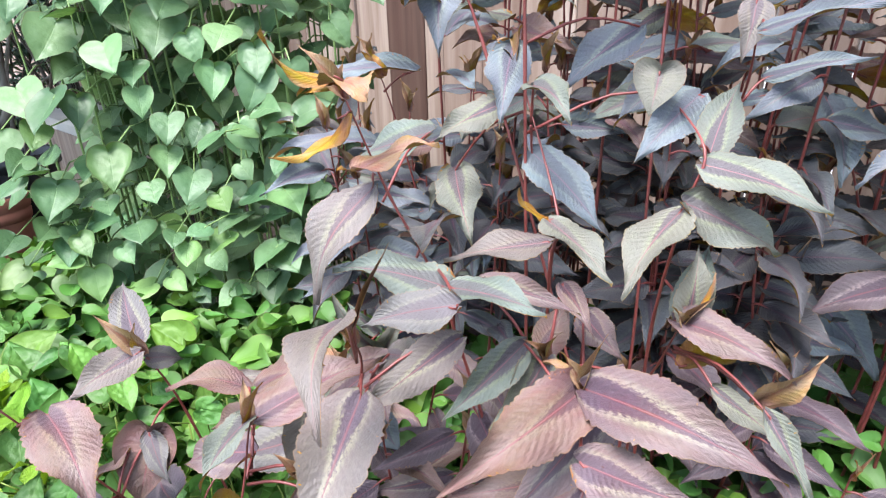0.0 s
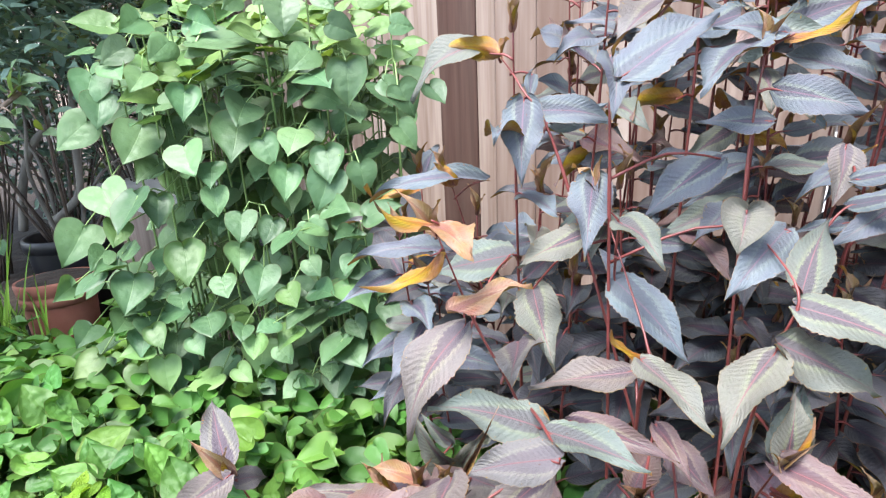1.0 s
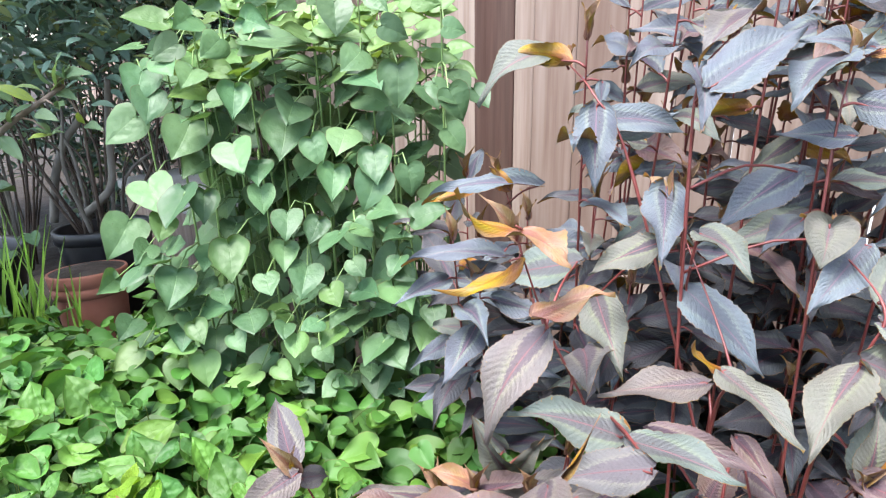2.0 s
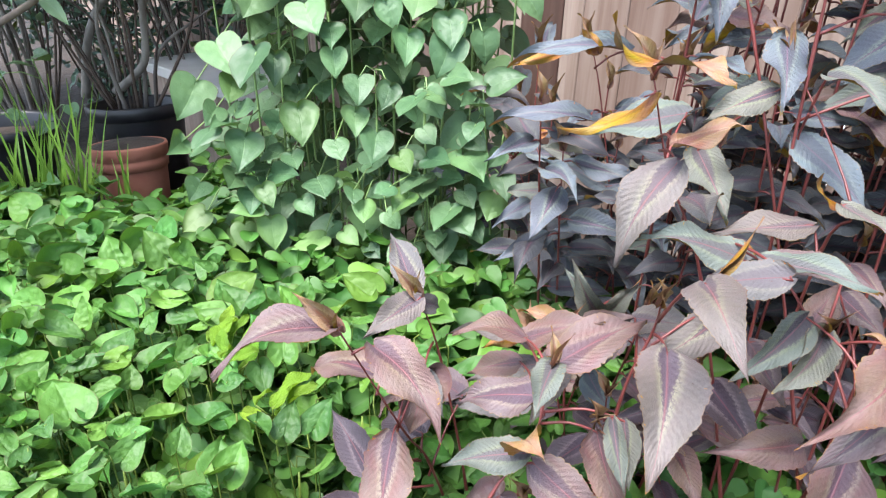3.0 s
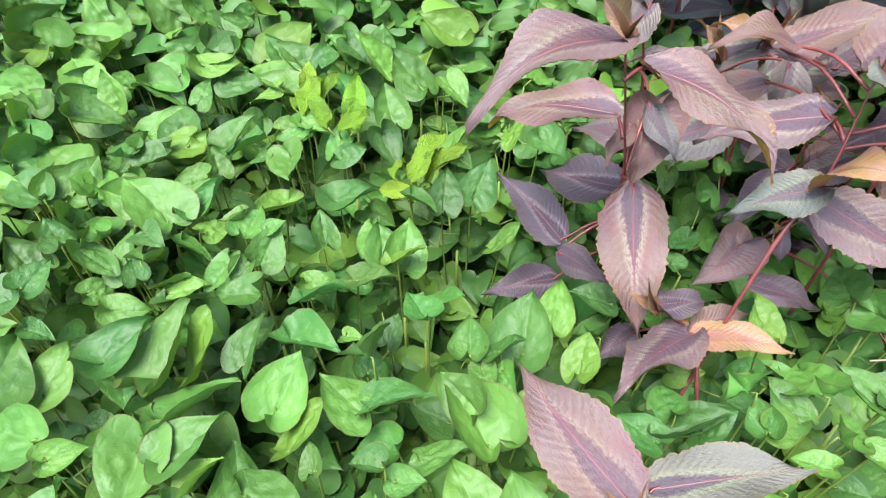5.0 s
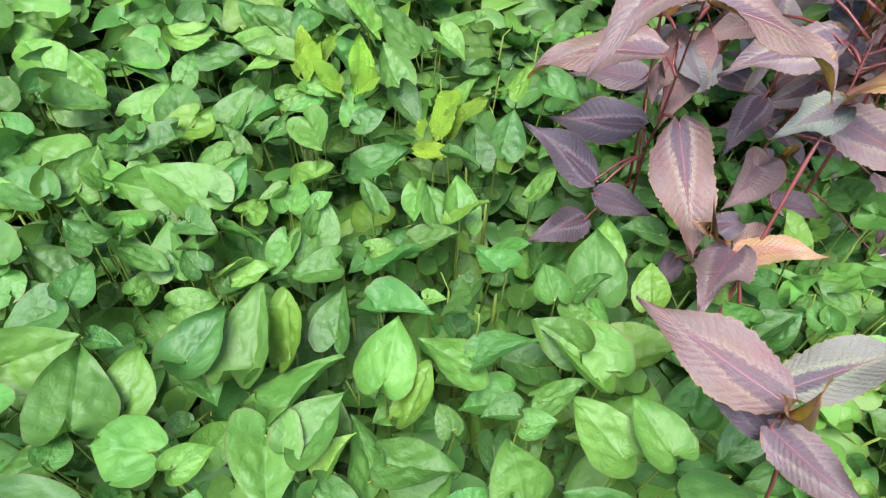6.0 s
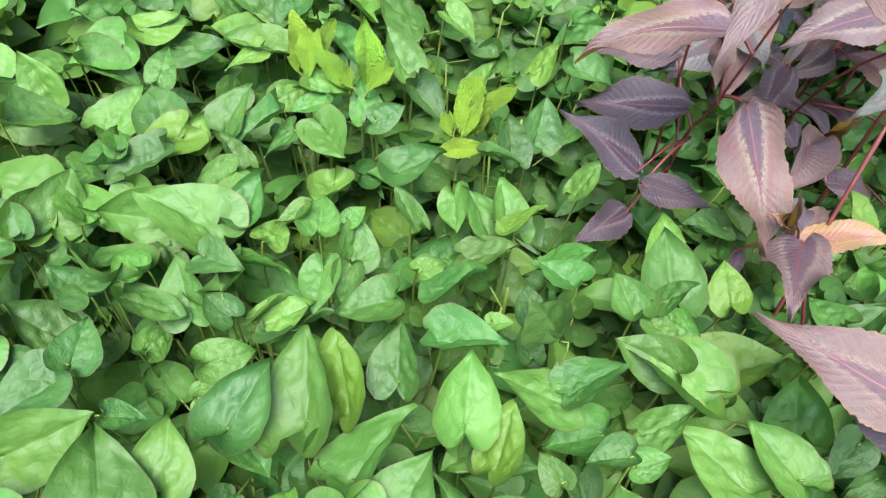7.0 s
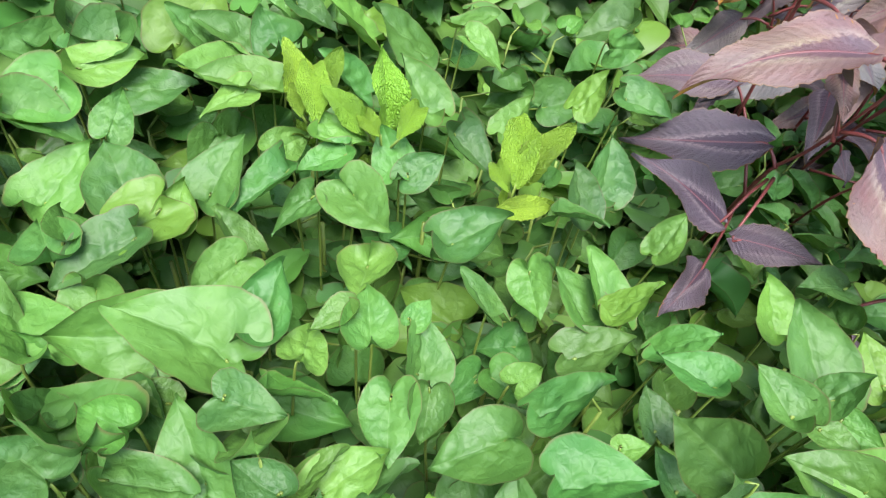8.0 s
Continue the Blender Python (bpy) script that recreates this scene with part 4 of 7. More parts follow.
def green_hero(x, y, top, leaves):
    """A tall plant whose outer leaves are placed one by one: (base, tip, width over length, face, and a set of blades where they differ)."""
    stem = [Vector((x + 0.01, y + 0.03, -0.01)), Vector((x, y + 0.02, top * 0.4)), Vector((x, y + 0.01, top * 0.75)), Vector((x, y, top))]
    line = curve_points(stem, 8)
    root = thing("tall_green_plant", (x, y, 0), "tall green plant with drooping heart-shaped leaves", "garden plant", TALL_GROUP)
    off = Matrix.Translation((-x, -y, 0))
    b = Build()
    b.tube([off @ q for q in line], [0.0025 * (1.2 - 0.7 * i / len(line)) for i in range(len(line))], 6)
    for base, tip, w, face, *blades in leaves:
        base, tip = Vector(base), Vector(tip)
        d = tip - base
        part("leaf", tall_rng.choice(blades[0] if blades else TALL_LEAVES), root, off @ leaf_pose(base, tip, w * d.length, face))
        q = min(line, key=lambda p: (p - base - Vector((0, 0, 0.02))).length)
        b.tube([off @ p for p in (q, (q + base) / 2 + Vector((0, 0, 0.012)), base - Vector(face).normalized() * 0.003, base + d * 0.1)], (0.0016, 0.0013, 0.0011, 0.0007), 5)
    part("stem", b.mesh("green_stem", STEM_GREEN), root)


green_hero(-0.704, 1.041, 0.749, [
    ((-0.703, 0.919, 0.304), (-0.733, 0.885, 0.285), 1.00, (0.26, -0.63, 0.73), LIME_LEAVES),
    ((-0.707, 0.924, 0.357), (-0.696, 0.880, 0.344), 1.00, (0.54, -0.11, 0.83)),
    ((-0.735, 0.937, 0.420), (-0.730, 0.894, 0.418), 1.00, (0.80, 0.05, 0.59)),
    ((-0.708, 0.962, 0.513), (-0.707, 0.909, 0.465), 1.00, (0.61, -0.52, 0.60)),
    ((-0.688, 0.998, 0.672), (-0.729, 0.965, 0.636), 1.00, (0.35, -0.85, 0.39)),
    ((-0.680, 1.021, 0.739), (-0.673, 0.978, 0.697), 1.00, (0.65, -0.47, 0.59)),
])
green_hero(-0.650, 1.039, 0.765, [
    ((-0.634, 0.917, 0.289), (-0.622, 0.886, 0.255), 1.00, (0.43, -0.58, 0.69), LIME_LEAVES),
    ((-0.641, 0.926, 0.375), (-0.629, 0.879, 0.369), 1.00, (0.53, 0.02, 0.85)),
    ((-0.626, 0.941, 0.434), (-0.609, 0.889, 0.400), 1.00, (0.43, -0.39, 0.81)),
    ((-0.672, 0.949, 0.477), (-0.670, 0.910, 0.462), 1.00, (0.67, -0.23, 0.70)),
    ((-0.642, 0.959, 0.521), (-0.638, 0.922, 0.496), 1.00, (0.58, -0.43, 0.70)),
    ((-0.671, 0.974, 0.572), (-0.624, 0.934, 0.538), 1.00, (0.07, -0.59, 0.80)),
    ((-0.665, 1.009, 0.707), (-0.654, 0.972, 0.668), 1.00, (0.51, -0.54, 0.67)),
    ((-0.646, 1.019, 0.755), (-0.611, 0.995, 0.735), 1.00, (-0.09, -0.71, 0.70)),
])
green_hero(-0.610, 1.063, 0.818, [
    ((-0.586, 0.915, 0.305), (-0.573, 0.889, 0.263), 1.00, (0.43, -0.70, 0.57), LIME_LEAVES),
    ((-0.603, 0.914, 0.324), (-0.644, 0.889, 0.328), 1.00, (0.26, -0.28, 0.92), LIME_LEAVES),
    ((-0.591, 0.911, 0.362), (-0.565, 0.893, 0.342), 1.00, (0.14, -0.62, 0.77)),
    ((-0.605, 1.007, 0.660), (-0.599, 0.946, 0.614), 1.00, (0.58, -0.46, 0.67)),
    ((-0.597, 1.024, 0.740), (-0.587, 0.981, 0.718), 1.00, (0.55, -0.28, 0.79)),
    ((-0.632, 1.028, 0.777), (-0.654, 1.000, 0.765), 1.00, (0.75, -0.65, 0.12)),
    ((-0.617, 1.026, 0.778), (-0.652, 1.002, 0.760), 1.00, (0.40, -0.84, 0.35)),
    ((-0.646, 1.043, 0.808), (-0.694, 1.009, 0.818), 1.00, (0.43, -0.35, 0.83)),
])
green_hero(-0.566, 1.070, 0.851, [
    ((-0.545, 0.928, 0.415), (-0.522, 0.898, 0.405), 1.00, (-0.05, -0.33, 0.94)),
    ((-0.573, 0.964, 0.559), (-0.564, 0.935, 0.522), 1.00, (0.44, -0.66, 0.61)),
    ((-0.550, 1.033, 0.784), (-0.562, 0.995, 0.757), 1.00, (0.73, -0.53, 0.43)),
    ((-0.601, 1.050, 0.818), (-0.595, 0.999, 0.799), 1.00, (0.84, -0.12, 0.54)),
    ((-0.562, 1.048, 0.841), (-0.573, 1.016, 0.829), 1.00, (0.89, -0.39, 0.22)),
])
green_hero(-0.509, 1.030, 0.722, [
    ((-0.514, 0.918, 0.230), (-0.518, 0.885, 0.229), 1.00, (0.67, -0.12, 0.73)),
    ((-0.499, 0.918, 0.279), (-0.547, 0.885, 0.268), 1.00, (-0.10, -0.19, 0.98), LIME_LEAVES),
    ((-0.527, 0.912, 0.346), (-0.500, 0.891, 0.333), 1.00, (-0.06, -0.57, 0.82)),
    ((-0.505, 0.925, 0.380), (-0.474, 0.882, 0.369), 1.00, (-0.09, -0.32, 0.94)),
    ((-0.536, 0.948, 0.483), (-0.509, 0.908, 0.443), 1.00, (0.24, -0.61, 0.76)),
    ((-0.479, 0.965, 0.571), (-0.469, 0.942, 0.537), 1.00, (0.32, -0.73, 0.61)),
    ((-0.489, 0.985, 0.601), (-0.469, 0.943, 0.584), 1.00, (0.08, -0.33, 0.94)),
    ((-0.525, 1.010, 0.712), (-0.516, 0.975, 0.676), 1.00, (0.40, -0.61, 0.69)),
])
green_hero(-0.481, 1.055, 0.856, [
    ((-0.460, 0.910, 0.297), (-0.432, 0.893, 0.284), 1.00, (-0.03, -0.66, 0.75), LIME_LEAVES),
    ((-0.475, 0.935, 0.440), (-0.455, 0.903, 0.421), 1.00, (0.08, -0.47, 0.88)),
    ((-0.448, 1.009, 0.665), (-0.428, 0.949, 0.623), 1.00, (0.26, -0.49, 0.83)),
    ((-0.492, 0.997, 0.779), (-0.409, 1.037, 0.783), 1.00, (0.14, -0.38, 0.91)),
    ((-0.490, 0.998, 0.780), (-0.400, 1.033, 0.772), 1.00, (0.22, -0.35, 0.91)),
    ((-0.506, 1.035, 0.811), (-0.465, 1.012, 0.799), 1.00, (-0.39, -0.86, 0.32)),
    ((-0.499, 1.033, 0.846), (-0.465, 1.035, 0.840), 1.00, (0.06, -1.00, 0.02)),
])
green_hero(-0.420, 0.982, 0.543, [
    ((-0.420, 0.911, 0.274), (-0.396, 0.892, 0.267), 1.00, (-0.20, -0.56, 0.80)),
    ((-0.388, 0.910, 0.338), (-0.363, 0.900, 0.316), 1.00, (0.19, -0.80, 0.57)),
    ((-0.426, 0.917, 0.351), (-0.421, 0.886, 0.328), 1.00, (0.32, -0.54, 0.78), LIME_LEAVES),
    ((-0.443, 0.918, 0.368), (-0.436, 0.885, 0.361), 1.00, (0.30, -0.15, 0.94)),
    ((-0.410, 0.946, 0.453), (-0.404, 0.897, 0.426), 1.00, (0.34, -0.41, 0.85)),
    ((-0.445, 0.949, 0.483), (-0.433, 0.912, 0.460), 1.00, (0.24, -0.45, 0.86)),
    ((-0.391, 0.958, 0.523), (-0.391, 0.927, 0.497), 1.00, (0.37, -0.59, 0.72)),
    ((-0.441, 0.962, 0.533), (-0.425, 0.925, 0.504), 1.00, (0.20, -0.55, 0.81)),
])
green_hero(-0.415, 1.068, 0.859, [
    ((-0.400, 0.982, 0.642), (-0.378, 0.968, 0.606), 1.00, (0.18, -0.88, 0.44)),
    ((-0.436, 1.020, 0.691), (-0.428, 0.959, 0.673), 1.00, (0.55, -0.16, 0.82)),
    ((-0.435, 1.045, 0.839), (-0.450, 1.018, 0.828), 1.00, (0.82, -0.54, 0.19)),
    ((-0.391, 1.048, 0.849), (-0.404, 1.021, 0.830), 1.00, (0.72, -0.61, 0.33)),
])
green_hero(-0.340, 0.974, 0.532, [
    ((-0.367, 0.926, 0.141), (-0.356, 0.886, 0.133), 1.00, (0.10, -0.17, 0.98), LIME_LEAVES),
    ((-0.314, 0.922, 0.226), (-0.377, 0.893, 0.212), 1.00, (-0.20, -0.04, 0.98), LIME_LEAVES),
    ((-0.349, 0.922, 0.274), (-0.350, 0.892, 0.267), 1.00, (0.37, -0.23, 0.90)),
    ((-0.313, 0.929, 0.304), (-0.304, 0.893, 0.295), 1.00, (0.09, -0.21, 0.97)),
    ((-0.334, 0.935, 0.382), (-0.322, 0.889, 0.376), 1.00, (0.07, -0.10, 0.99)),
    ((-0.372, 0.934, 0.423), (-0.346, 0.905, 0.409), 1.00, (-0.17, -0.55, 0.82)),
    ((-0.337, 0.945, 0.466), (-0.315, 0.923, 0.449), 1.00, (-0.11, -0.67, 0.73)),
    ((-0.333, 0.954, 0.522), (-0.309, 0.940, 0.483), 1.00, (0.18, -0.89, 0.41)),
])
green_hero(-0.341, 1.069, 0.852, [
    ((-0.310, 0.924, 0.346), (-0.295, 0.899, 0.341), 1.00, (-0.24, -0.32, 0.91)),
    ((-0.368, 0.982, 0.596), (-0.363, 0.946, 0.561), 1.00, (0.29, -0.64, 0.71)),
    ((-0.354, 1.007, 0.651), (-0.350, 0.958, 0.626), 1.00, (0.36, -0.41, 0.84)),
    ((-0.331, 1.036, 0.763), (-0.346, 0.993, 0.738), 1.00, (0.65, -0.55, 0.53)),
    ((-0.370, 1.045, 0.832), (-0.359, 1.014, 0.789), 1.00, (0.30, -0.74, 0.60)),
    ((-0.314, 1.049, 0.842), (-0.286, 1.033, 0.821), 1.00, (-0.20, -0.90, 0.39)),
])
green_hero(-0.273, 1.002, 0.614, [
    ((-0.277, 0.927, 0.268), (-0.259, 0.902, 0.264), 1.00, (-0.34, -0.39, 0.86)),
    ((-0.254, 0.927, 0.319), (-0.232, 0.906, 0.303), 1.00, (-0.10, -0.66, 0.74)),
    ((-0.270, 0.928, 0.376), (-0.248, 0.902, 0.361), 1.00, (-0.18, -0.59, 0.79)),
    ((-0.303, 0.941, 0.424), (-0.279, 0.913, 0.419), 1.00, (-0.41, -0.50, 0.76)),
    ((-0.269, 0.954, 0.458), (-0.242, 0.923, 0.444), 1.00, (-0.30, -0.59, 0.75)),
    ((-0.253, 0.961, 0.492), (-0.232, 0.937, 0.475), 1.00, (-0.18, -0.69, 0.70)),
    ((-0.303, 0.982, 0.593), (-0.310, 0.951, 0.541), 1.00, (0.27, -0.84, 0.47)),
    ((-0.255, 0.980, 0.604), (-0.246, 0.971, 0.560), 1.00, (0.49, -0.83, 0.26)),
])
green_hero(-0.292, 1.046, 0.808, [
    ((-0.309, 0.996, 0.620), (-0.291, 0.958, 0.586), 1.00, (0.02, -0.65, 0.76)),
    ((-0.273, 1.020, 0.744), (-0.266, 1.002, 0.685), 1.00, (0.17, -0.94, 0.29)),
    ((-0.295, 1.026, 0.798), (-0.257, 1.037, 0.781), 1.00, (0.37, -0.89, 0.26)),
])
green_hero(-0.216, 1.070, 0.845, [
    ((-0.222, 0.921, 0.188), (-0.280, 0.911, 0.189), 1.00, (0.00, 0.10, 1.00), LIME_LEAVES),
    ((-0.220, 0.937, 0.370), (-0.231, 0.899, 0.344), 1.00, (0.27, -0.59, 0.76), LIME_LEAVES),
    ((-0.217, 0.946, 0.436), (-0.230, 0.923, 0.418), 1.00, (0.32, -0.70, 0.64)),
    ((-0.199, 0.999, 0.655), (-0.167, 0.997, 0.624), 1.00, (0.42, -0.78, 0.47)),
    ((-0.197, 1.012, 0.710), (-0.172, 1.010, 0.666), 1.00, (0.52, -0.79, 0.34)),
    ((-0.218, 1.013, 0.717), (-0.177, 1.016, 0.690), 1.00, (0.46, -0.63, 0.62)),
    ((-0.206, 1.037, 0.795), (-0.174, 1.043, 0.789), 1.00, (0.23, -0.92, 0.32)),
    ((-0.247, 1.050, 0.835), (-0.213, 1.042, 0.822), 1.00, (-0.18, -0.98, 0.13)),
])

for i in range(42):
    u = (i + tall_rng.random()) / 42
    x = -0.7 + 0.44 * u
    back = tall_rng.random()
    y = 1.03 + 0.1 * u + 0.26 * back
    tall_plant(x, y, tall_rng.uniform(0.69, 0.82) + 0.06 * back, tall_rng.uniform(-0.05, 0.05), 10, 0.058)
for i in range(9):
    x = -0.7 + 0.49 * tall_rng.random()
    tall_plant(x, tall_rng.uniform(0.97, 1.05), tall_rng.uniform(0.36, 0.55), tall_rng.uniform(-0.04, 0.04), 8, 0.058)


# ---- ground cover ----
cover_rng = random.Random(33)


def cover_rows(x, y, top, rng, count=6):
    """Stem line and leaves of one ground-cover plant."""
    lx, ly = rng.uniform(-0.025, 0.025), rng.uniform(-0.03, 0.01)
    line = [Vector((x, y, -0.01)), Vector((x + lx * 0.4, y + ly * 0.4, top * 0.5)), Vector((x + lx, y + ly, top))]
    rows, turn = [], rng.uniform(0, 6.3)
    far = max(0.0, min(1.0, (y - 0.55) / 0.4))
    for k in range(count):
        h = 1.0 - 0.11 * k
        q = line[1].lerp(line[2], (h - 0.5) * 2) if h > 0.5 else line[0].lerp(line[1], h * 2)
        az = turn + k * 2.35 + rng.uniform(-0.4, 0.4)
        size = (0.7 if k == 0 else 1.0) * rng.uniform(0.032, 0.05) * (1 + 0.3 * far)
        out = Vector((math.cos(az), math.sin(az), 0))
        base = q + out * rng.uniform(0.004, 0.022) + Vector((0, 0, rng.uniform(0.002, 0.012)))
        d = (out + Vector((0, 0.35, rng.uniform(-0.35, 0.4)))).normalized()
        normal = Vector((rng.uniform(-0.45, 0.45), rng.uniform(-0.85, 0.15), 1.0))
        rows.append((q, base, base + d * size, size * rng.uniform(0.82, 1.0), normal))
    return line, rows


def under_red(x, y):
    """Where knotweed leaves lie low, close over the carpet."""
    return -0.39 < x < -0.27 and 0.39 < y < 0.49


def cover_height(x, y):
    return 0.262 + 0.03 * noise.noise((x * 3.1, y * 3.1, 4.0)) - 0.05 * max(0.0, min(1.0, (x + 0.25) / 0.4)) - 0.045 * max(0.0, min(1.0, (y - 0.9) / 0.25)) - (0.035 if under_red(x, y) else 0.0)


def cover_plant(x, y):
    line, rows = cover_rows(x, y, cover_height(x, y) + cover_rng.uniform(-0.06, -0.012), cover_rng)
    root = thing("ground_cover_plant", (x, y, 0), "low green plant with heart-shaped leaves", "ground cover", "ground cover plants")
    off = Matrix.Translation((-x, -y, 0))
    b = Build()
    b.tube([off @ q for q in line], (0.0016, 0.0014, 0.001), 5)
    for q, base, tip, w, normal in rows:
        part("leaf", cover_rng.choice(COVER_LEAVES), root, off @ leaf_pose(base, tip, w, normal))
        b.tube([off @ p for p in (q, base, base.lerp(tip, 0.12))], (0.0009, 0.0008, 0.0005), 4)
    part("stem", b.mesh("cover_stem", COVER_STEM), root)


def stuff_leaves(name, meshes, poses, mat, label, category):
    """Many leaves joined into one mesh."""
    src = []
    for me in meshes:
        v = np.zeros(len(me.vertices) * 3)
        me.vertices.foreach_get("co", v)
        uv = np.zeros(len(me.loops) * 2)
        me.uv_layers[0].data.foreach_get("uv", uv)
        idx = np.zeros(len(me.loops), dtype=np.int32)
        me.loops.foreach_get("vertex_index", idx)
        by_vertex = np.zeros((len(me.vertices), 2))
        by_vertex[idx] = uv.reshape(-1, 2)
        src.append((v.reshape(-1, 3), [tuple(p.vertices) for p in me.polygons], [tuple(q) for q in by_vertex]))
    b = Build()
    for k, m in poses:
        v, f, uv = src[k % len(src)]
        a = np.array(m)
        b.add(v @ a[:3, :3].T + a[:3, 3], f, uv)
    ob = tagged(new(name, b.mesh(name, mat)), label, category, kind="stuff")
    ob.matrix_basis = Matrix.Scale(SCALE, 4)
    return ob


def cover_hero(x, y, leaves):
    """A ground-cover plant with placed leaves: (base, tip, width over length, face)."""
    root = thing("ground_cover_plant", (x, y, 0), "low green plant with broad heart-shaped leaves", "ground cover", "ground cover plants")
    off = Matrix.Translation((-x, -y, 0))
    b = Build()
    top = min(min(q[0][2], q[1][2]) for q in leaves) - 0.03
    line = [Vector((x, y, -0.01)), Vector((x + 0.004, y, top * 0.5)), Vector((x, y - 0.004, top * 0.85)), Vector((x, y, top))]
    b.tube([off @ q for q in line], (0.002, 0.0018, 0.0016, 0.0012), 6)
    for base, tip, w, face in leaves:
        base, tip = Vector(base), Vector(tip)
        d = tip - base
        part("leaf", cover_rng.choice(COVER_TOP), root, off @ leaf_pose(base, tip, w * d.length, face))
        q = line[1].lerp(line[0], cover_rng.random() * 0.4)
        low = base - Vector(face).normalized() * 0.006
        b.tube([off @ p for p in curve_points((q, q.lerp(low, 0.72) - Vector((0, 0, 0.035)), low, base + d * 0.08), 3)], [0.0011 - 0.00006 * i for i in range(10)], 5)
    part("stem", b.mesh("cover_stem", COVER_STEM), root)


cover_hero(-0.619, 0.549, [
    ((-0.630, 0.559, 0.280), (-0.634, 0.602, 0.298), 0.86, (0.02, -0.38, 0.92)),
    ((-0.616, 0.548, 0.287), (-0.663, 0.520, 0.290), 0.86, (0.06, 0.03, 1.00)),
    ((-0.613, 0.540, 0.279), (-0.604, 0.559, 0.298), 0.86, (-0.25, -0.63, 0.73)),
    ((-0.630, 0.529, 0.290), (-0.672, 0.519, 0.287), 0.86, (-0.07, -0.01, 1.00)),
    ((-0.593, 0.559, 0.275), (-0.567, 0.581, 0.302), 0.86, (-0.38, -0.51, 0.77)),
])
cover_hero(-0.683, 0.627, [
    ((-0.681, 0.633, 0.297), (-0.641, 0.626, 0.280), 0.86, (0.35, -0.20, 0.91)),
    ((-0.698, 0.637, 0.286), (-0.732, 0.654, 0.288), 0.86, (-0.30, -0.68, 0.67)),
    ((-0.706, 0.615, 0.279), (-0.714, 0.632, 0.314), 0.86, (-0.07, -0.90, 0.42)),
    ((-0.652, 0.650, 0.294), (-0.695, 0.629, 0.300), 0.86, (0.21, -0.15, 0.97)),
    ((-0.675, 0.594, 0.261), (-0.642, 0.618, 0.283), 0.86, (-0.31, -0.39, 0.87)),
])
cover_hero(-0.639, 0.696, [
    ((-0.643, 0.679, 0.287), (-0.601, 0.682, 0.290), 0.86, (-0.06, -0.20, 0.98)),
    ((-0.621, 0.671, 0.274), (-0.575, 0.666, 0.270), 0.86, (0.07, -0.25, 0.97)),
    ((-0.650, 0.705, 0.275), (-0.689, 0.701, 0.302), 0.86, (0.57, -0.26, 0.78)),
    ((-0.653, 0.706, 0.283), (-0.654, 0.738, 0.294), 0.86, (0.09, -0.33, 0.94)),
    ((-0.643, 0.715, 0.294), (-0.602, 0.709, 0.283), 0.86, (0.26, -0.09, 0.96)),
])
cover_hero(-0.543, 0.642, [
    ((-0.532, 0.636, 0.281), (-0.576, 0.655, 0.296), 0.86, (0.30, -0.06, 0.95)),
    ((-0.551, 0.628, 0.292), (-0.584, 0.627, 0.285), 0.86, (-0.22, -0.12, 0.97)),
    ((-0.550, 0.661, 0.275), (-0.590, 0.663, 0.302), 0.86, (0.56, -0.08, 0.82)),
    ((-0.516, 0.676, 0.282), (-0.515, 0.719, 0.295), 0.86, (-0.24, -0.28, 0.93)),
    ((-0.548, 0.594, 0.270), (-0.520, 0.603, 0.274), 0.86, (0.13, -0.66, 0.74)),
])
cover_hero(-0.532, 0.545, [
    ((-0.548, 0.550, 0.295), (-0.585, 0.544, 0.282), 0.86, (-0.32, -0.11, 0.94)),
    ((-0.542, 0.528, 0.294), (-0.570, 0.523, 0.283), 0.86, (-0.36, 0.03, 0.93)),
    ((-0.513, 0.556, 0.292), (-0.543, 0.560, 0.285), 0.86, (-0.19, 0.13, 0.97)),
    ((-0.522, 0.526, 0.293), (-0.520, 0.485, 0.300), 0.86, (-0.45, 0.12, 0.88)),
    ((-0.524, 0.578, 0.289), (-0.491, 0.564, 0.288), 0.86, (0.11, 0.16, 0.98)),
])
cover_hero(-0.678, 0.530, [
    ((-0.667, 0.526, 0.289), (-0.673, 0.562, 0.288), 0.86, (0.07, 0.02, 1.00)),
    ((-0.659, 0.535, 0.289), (-0.658, 0.567, 0.288), 0.86, (0.68, -0.02, 0.73)),
    ((-0.652, 0.512, 0.282), (-0.667, 0.482, 0.262), 0.86, (-0.28, -0.43, 0.86)),
    ((-0.694, 0.549, 0.268), (-0.674, 0.528, 0.276), 0.86, (-0.53, -0.19, 0.83)),
    ((-0.706, 0.519, 0.280), (-0.755, 0.545, 0.286), 0.86, (-0.06, -0.33, 0.94)),
])
cover_hero(-0.586, 0.490, [
    ((-0.584, 0.513, 0.279), (-0.591, 0.534, 0.298), 0.86, (0.42, -0.51, 0.75)),
    ((-0.588, 0.501, 0.290), (-0.618, 0.484, 0.287), 0.86, (0.21, -0.50, 0.84)),
    ((-0.589, 0.462, 0.282), (-0.573, 0.489, 0.303), 0.86, (-0.49, -0.33, 0.80)),
    ((-0.627, 0.478, 0.278), (-0.676, 0.485, 0.288), 0.86, (0.08, -0.59, 0.81)),
    ((-0.524, 0.493, 0.269), (-0.540, 0.462, 0.284), 0.86, (0.22, 0.32, 0.92)),
])
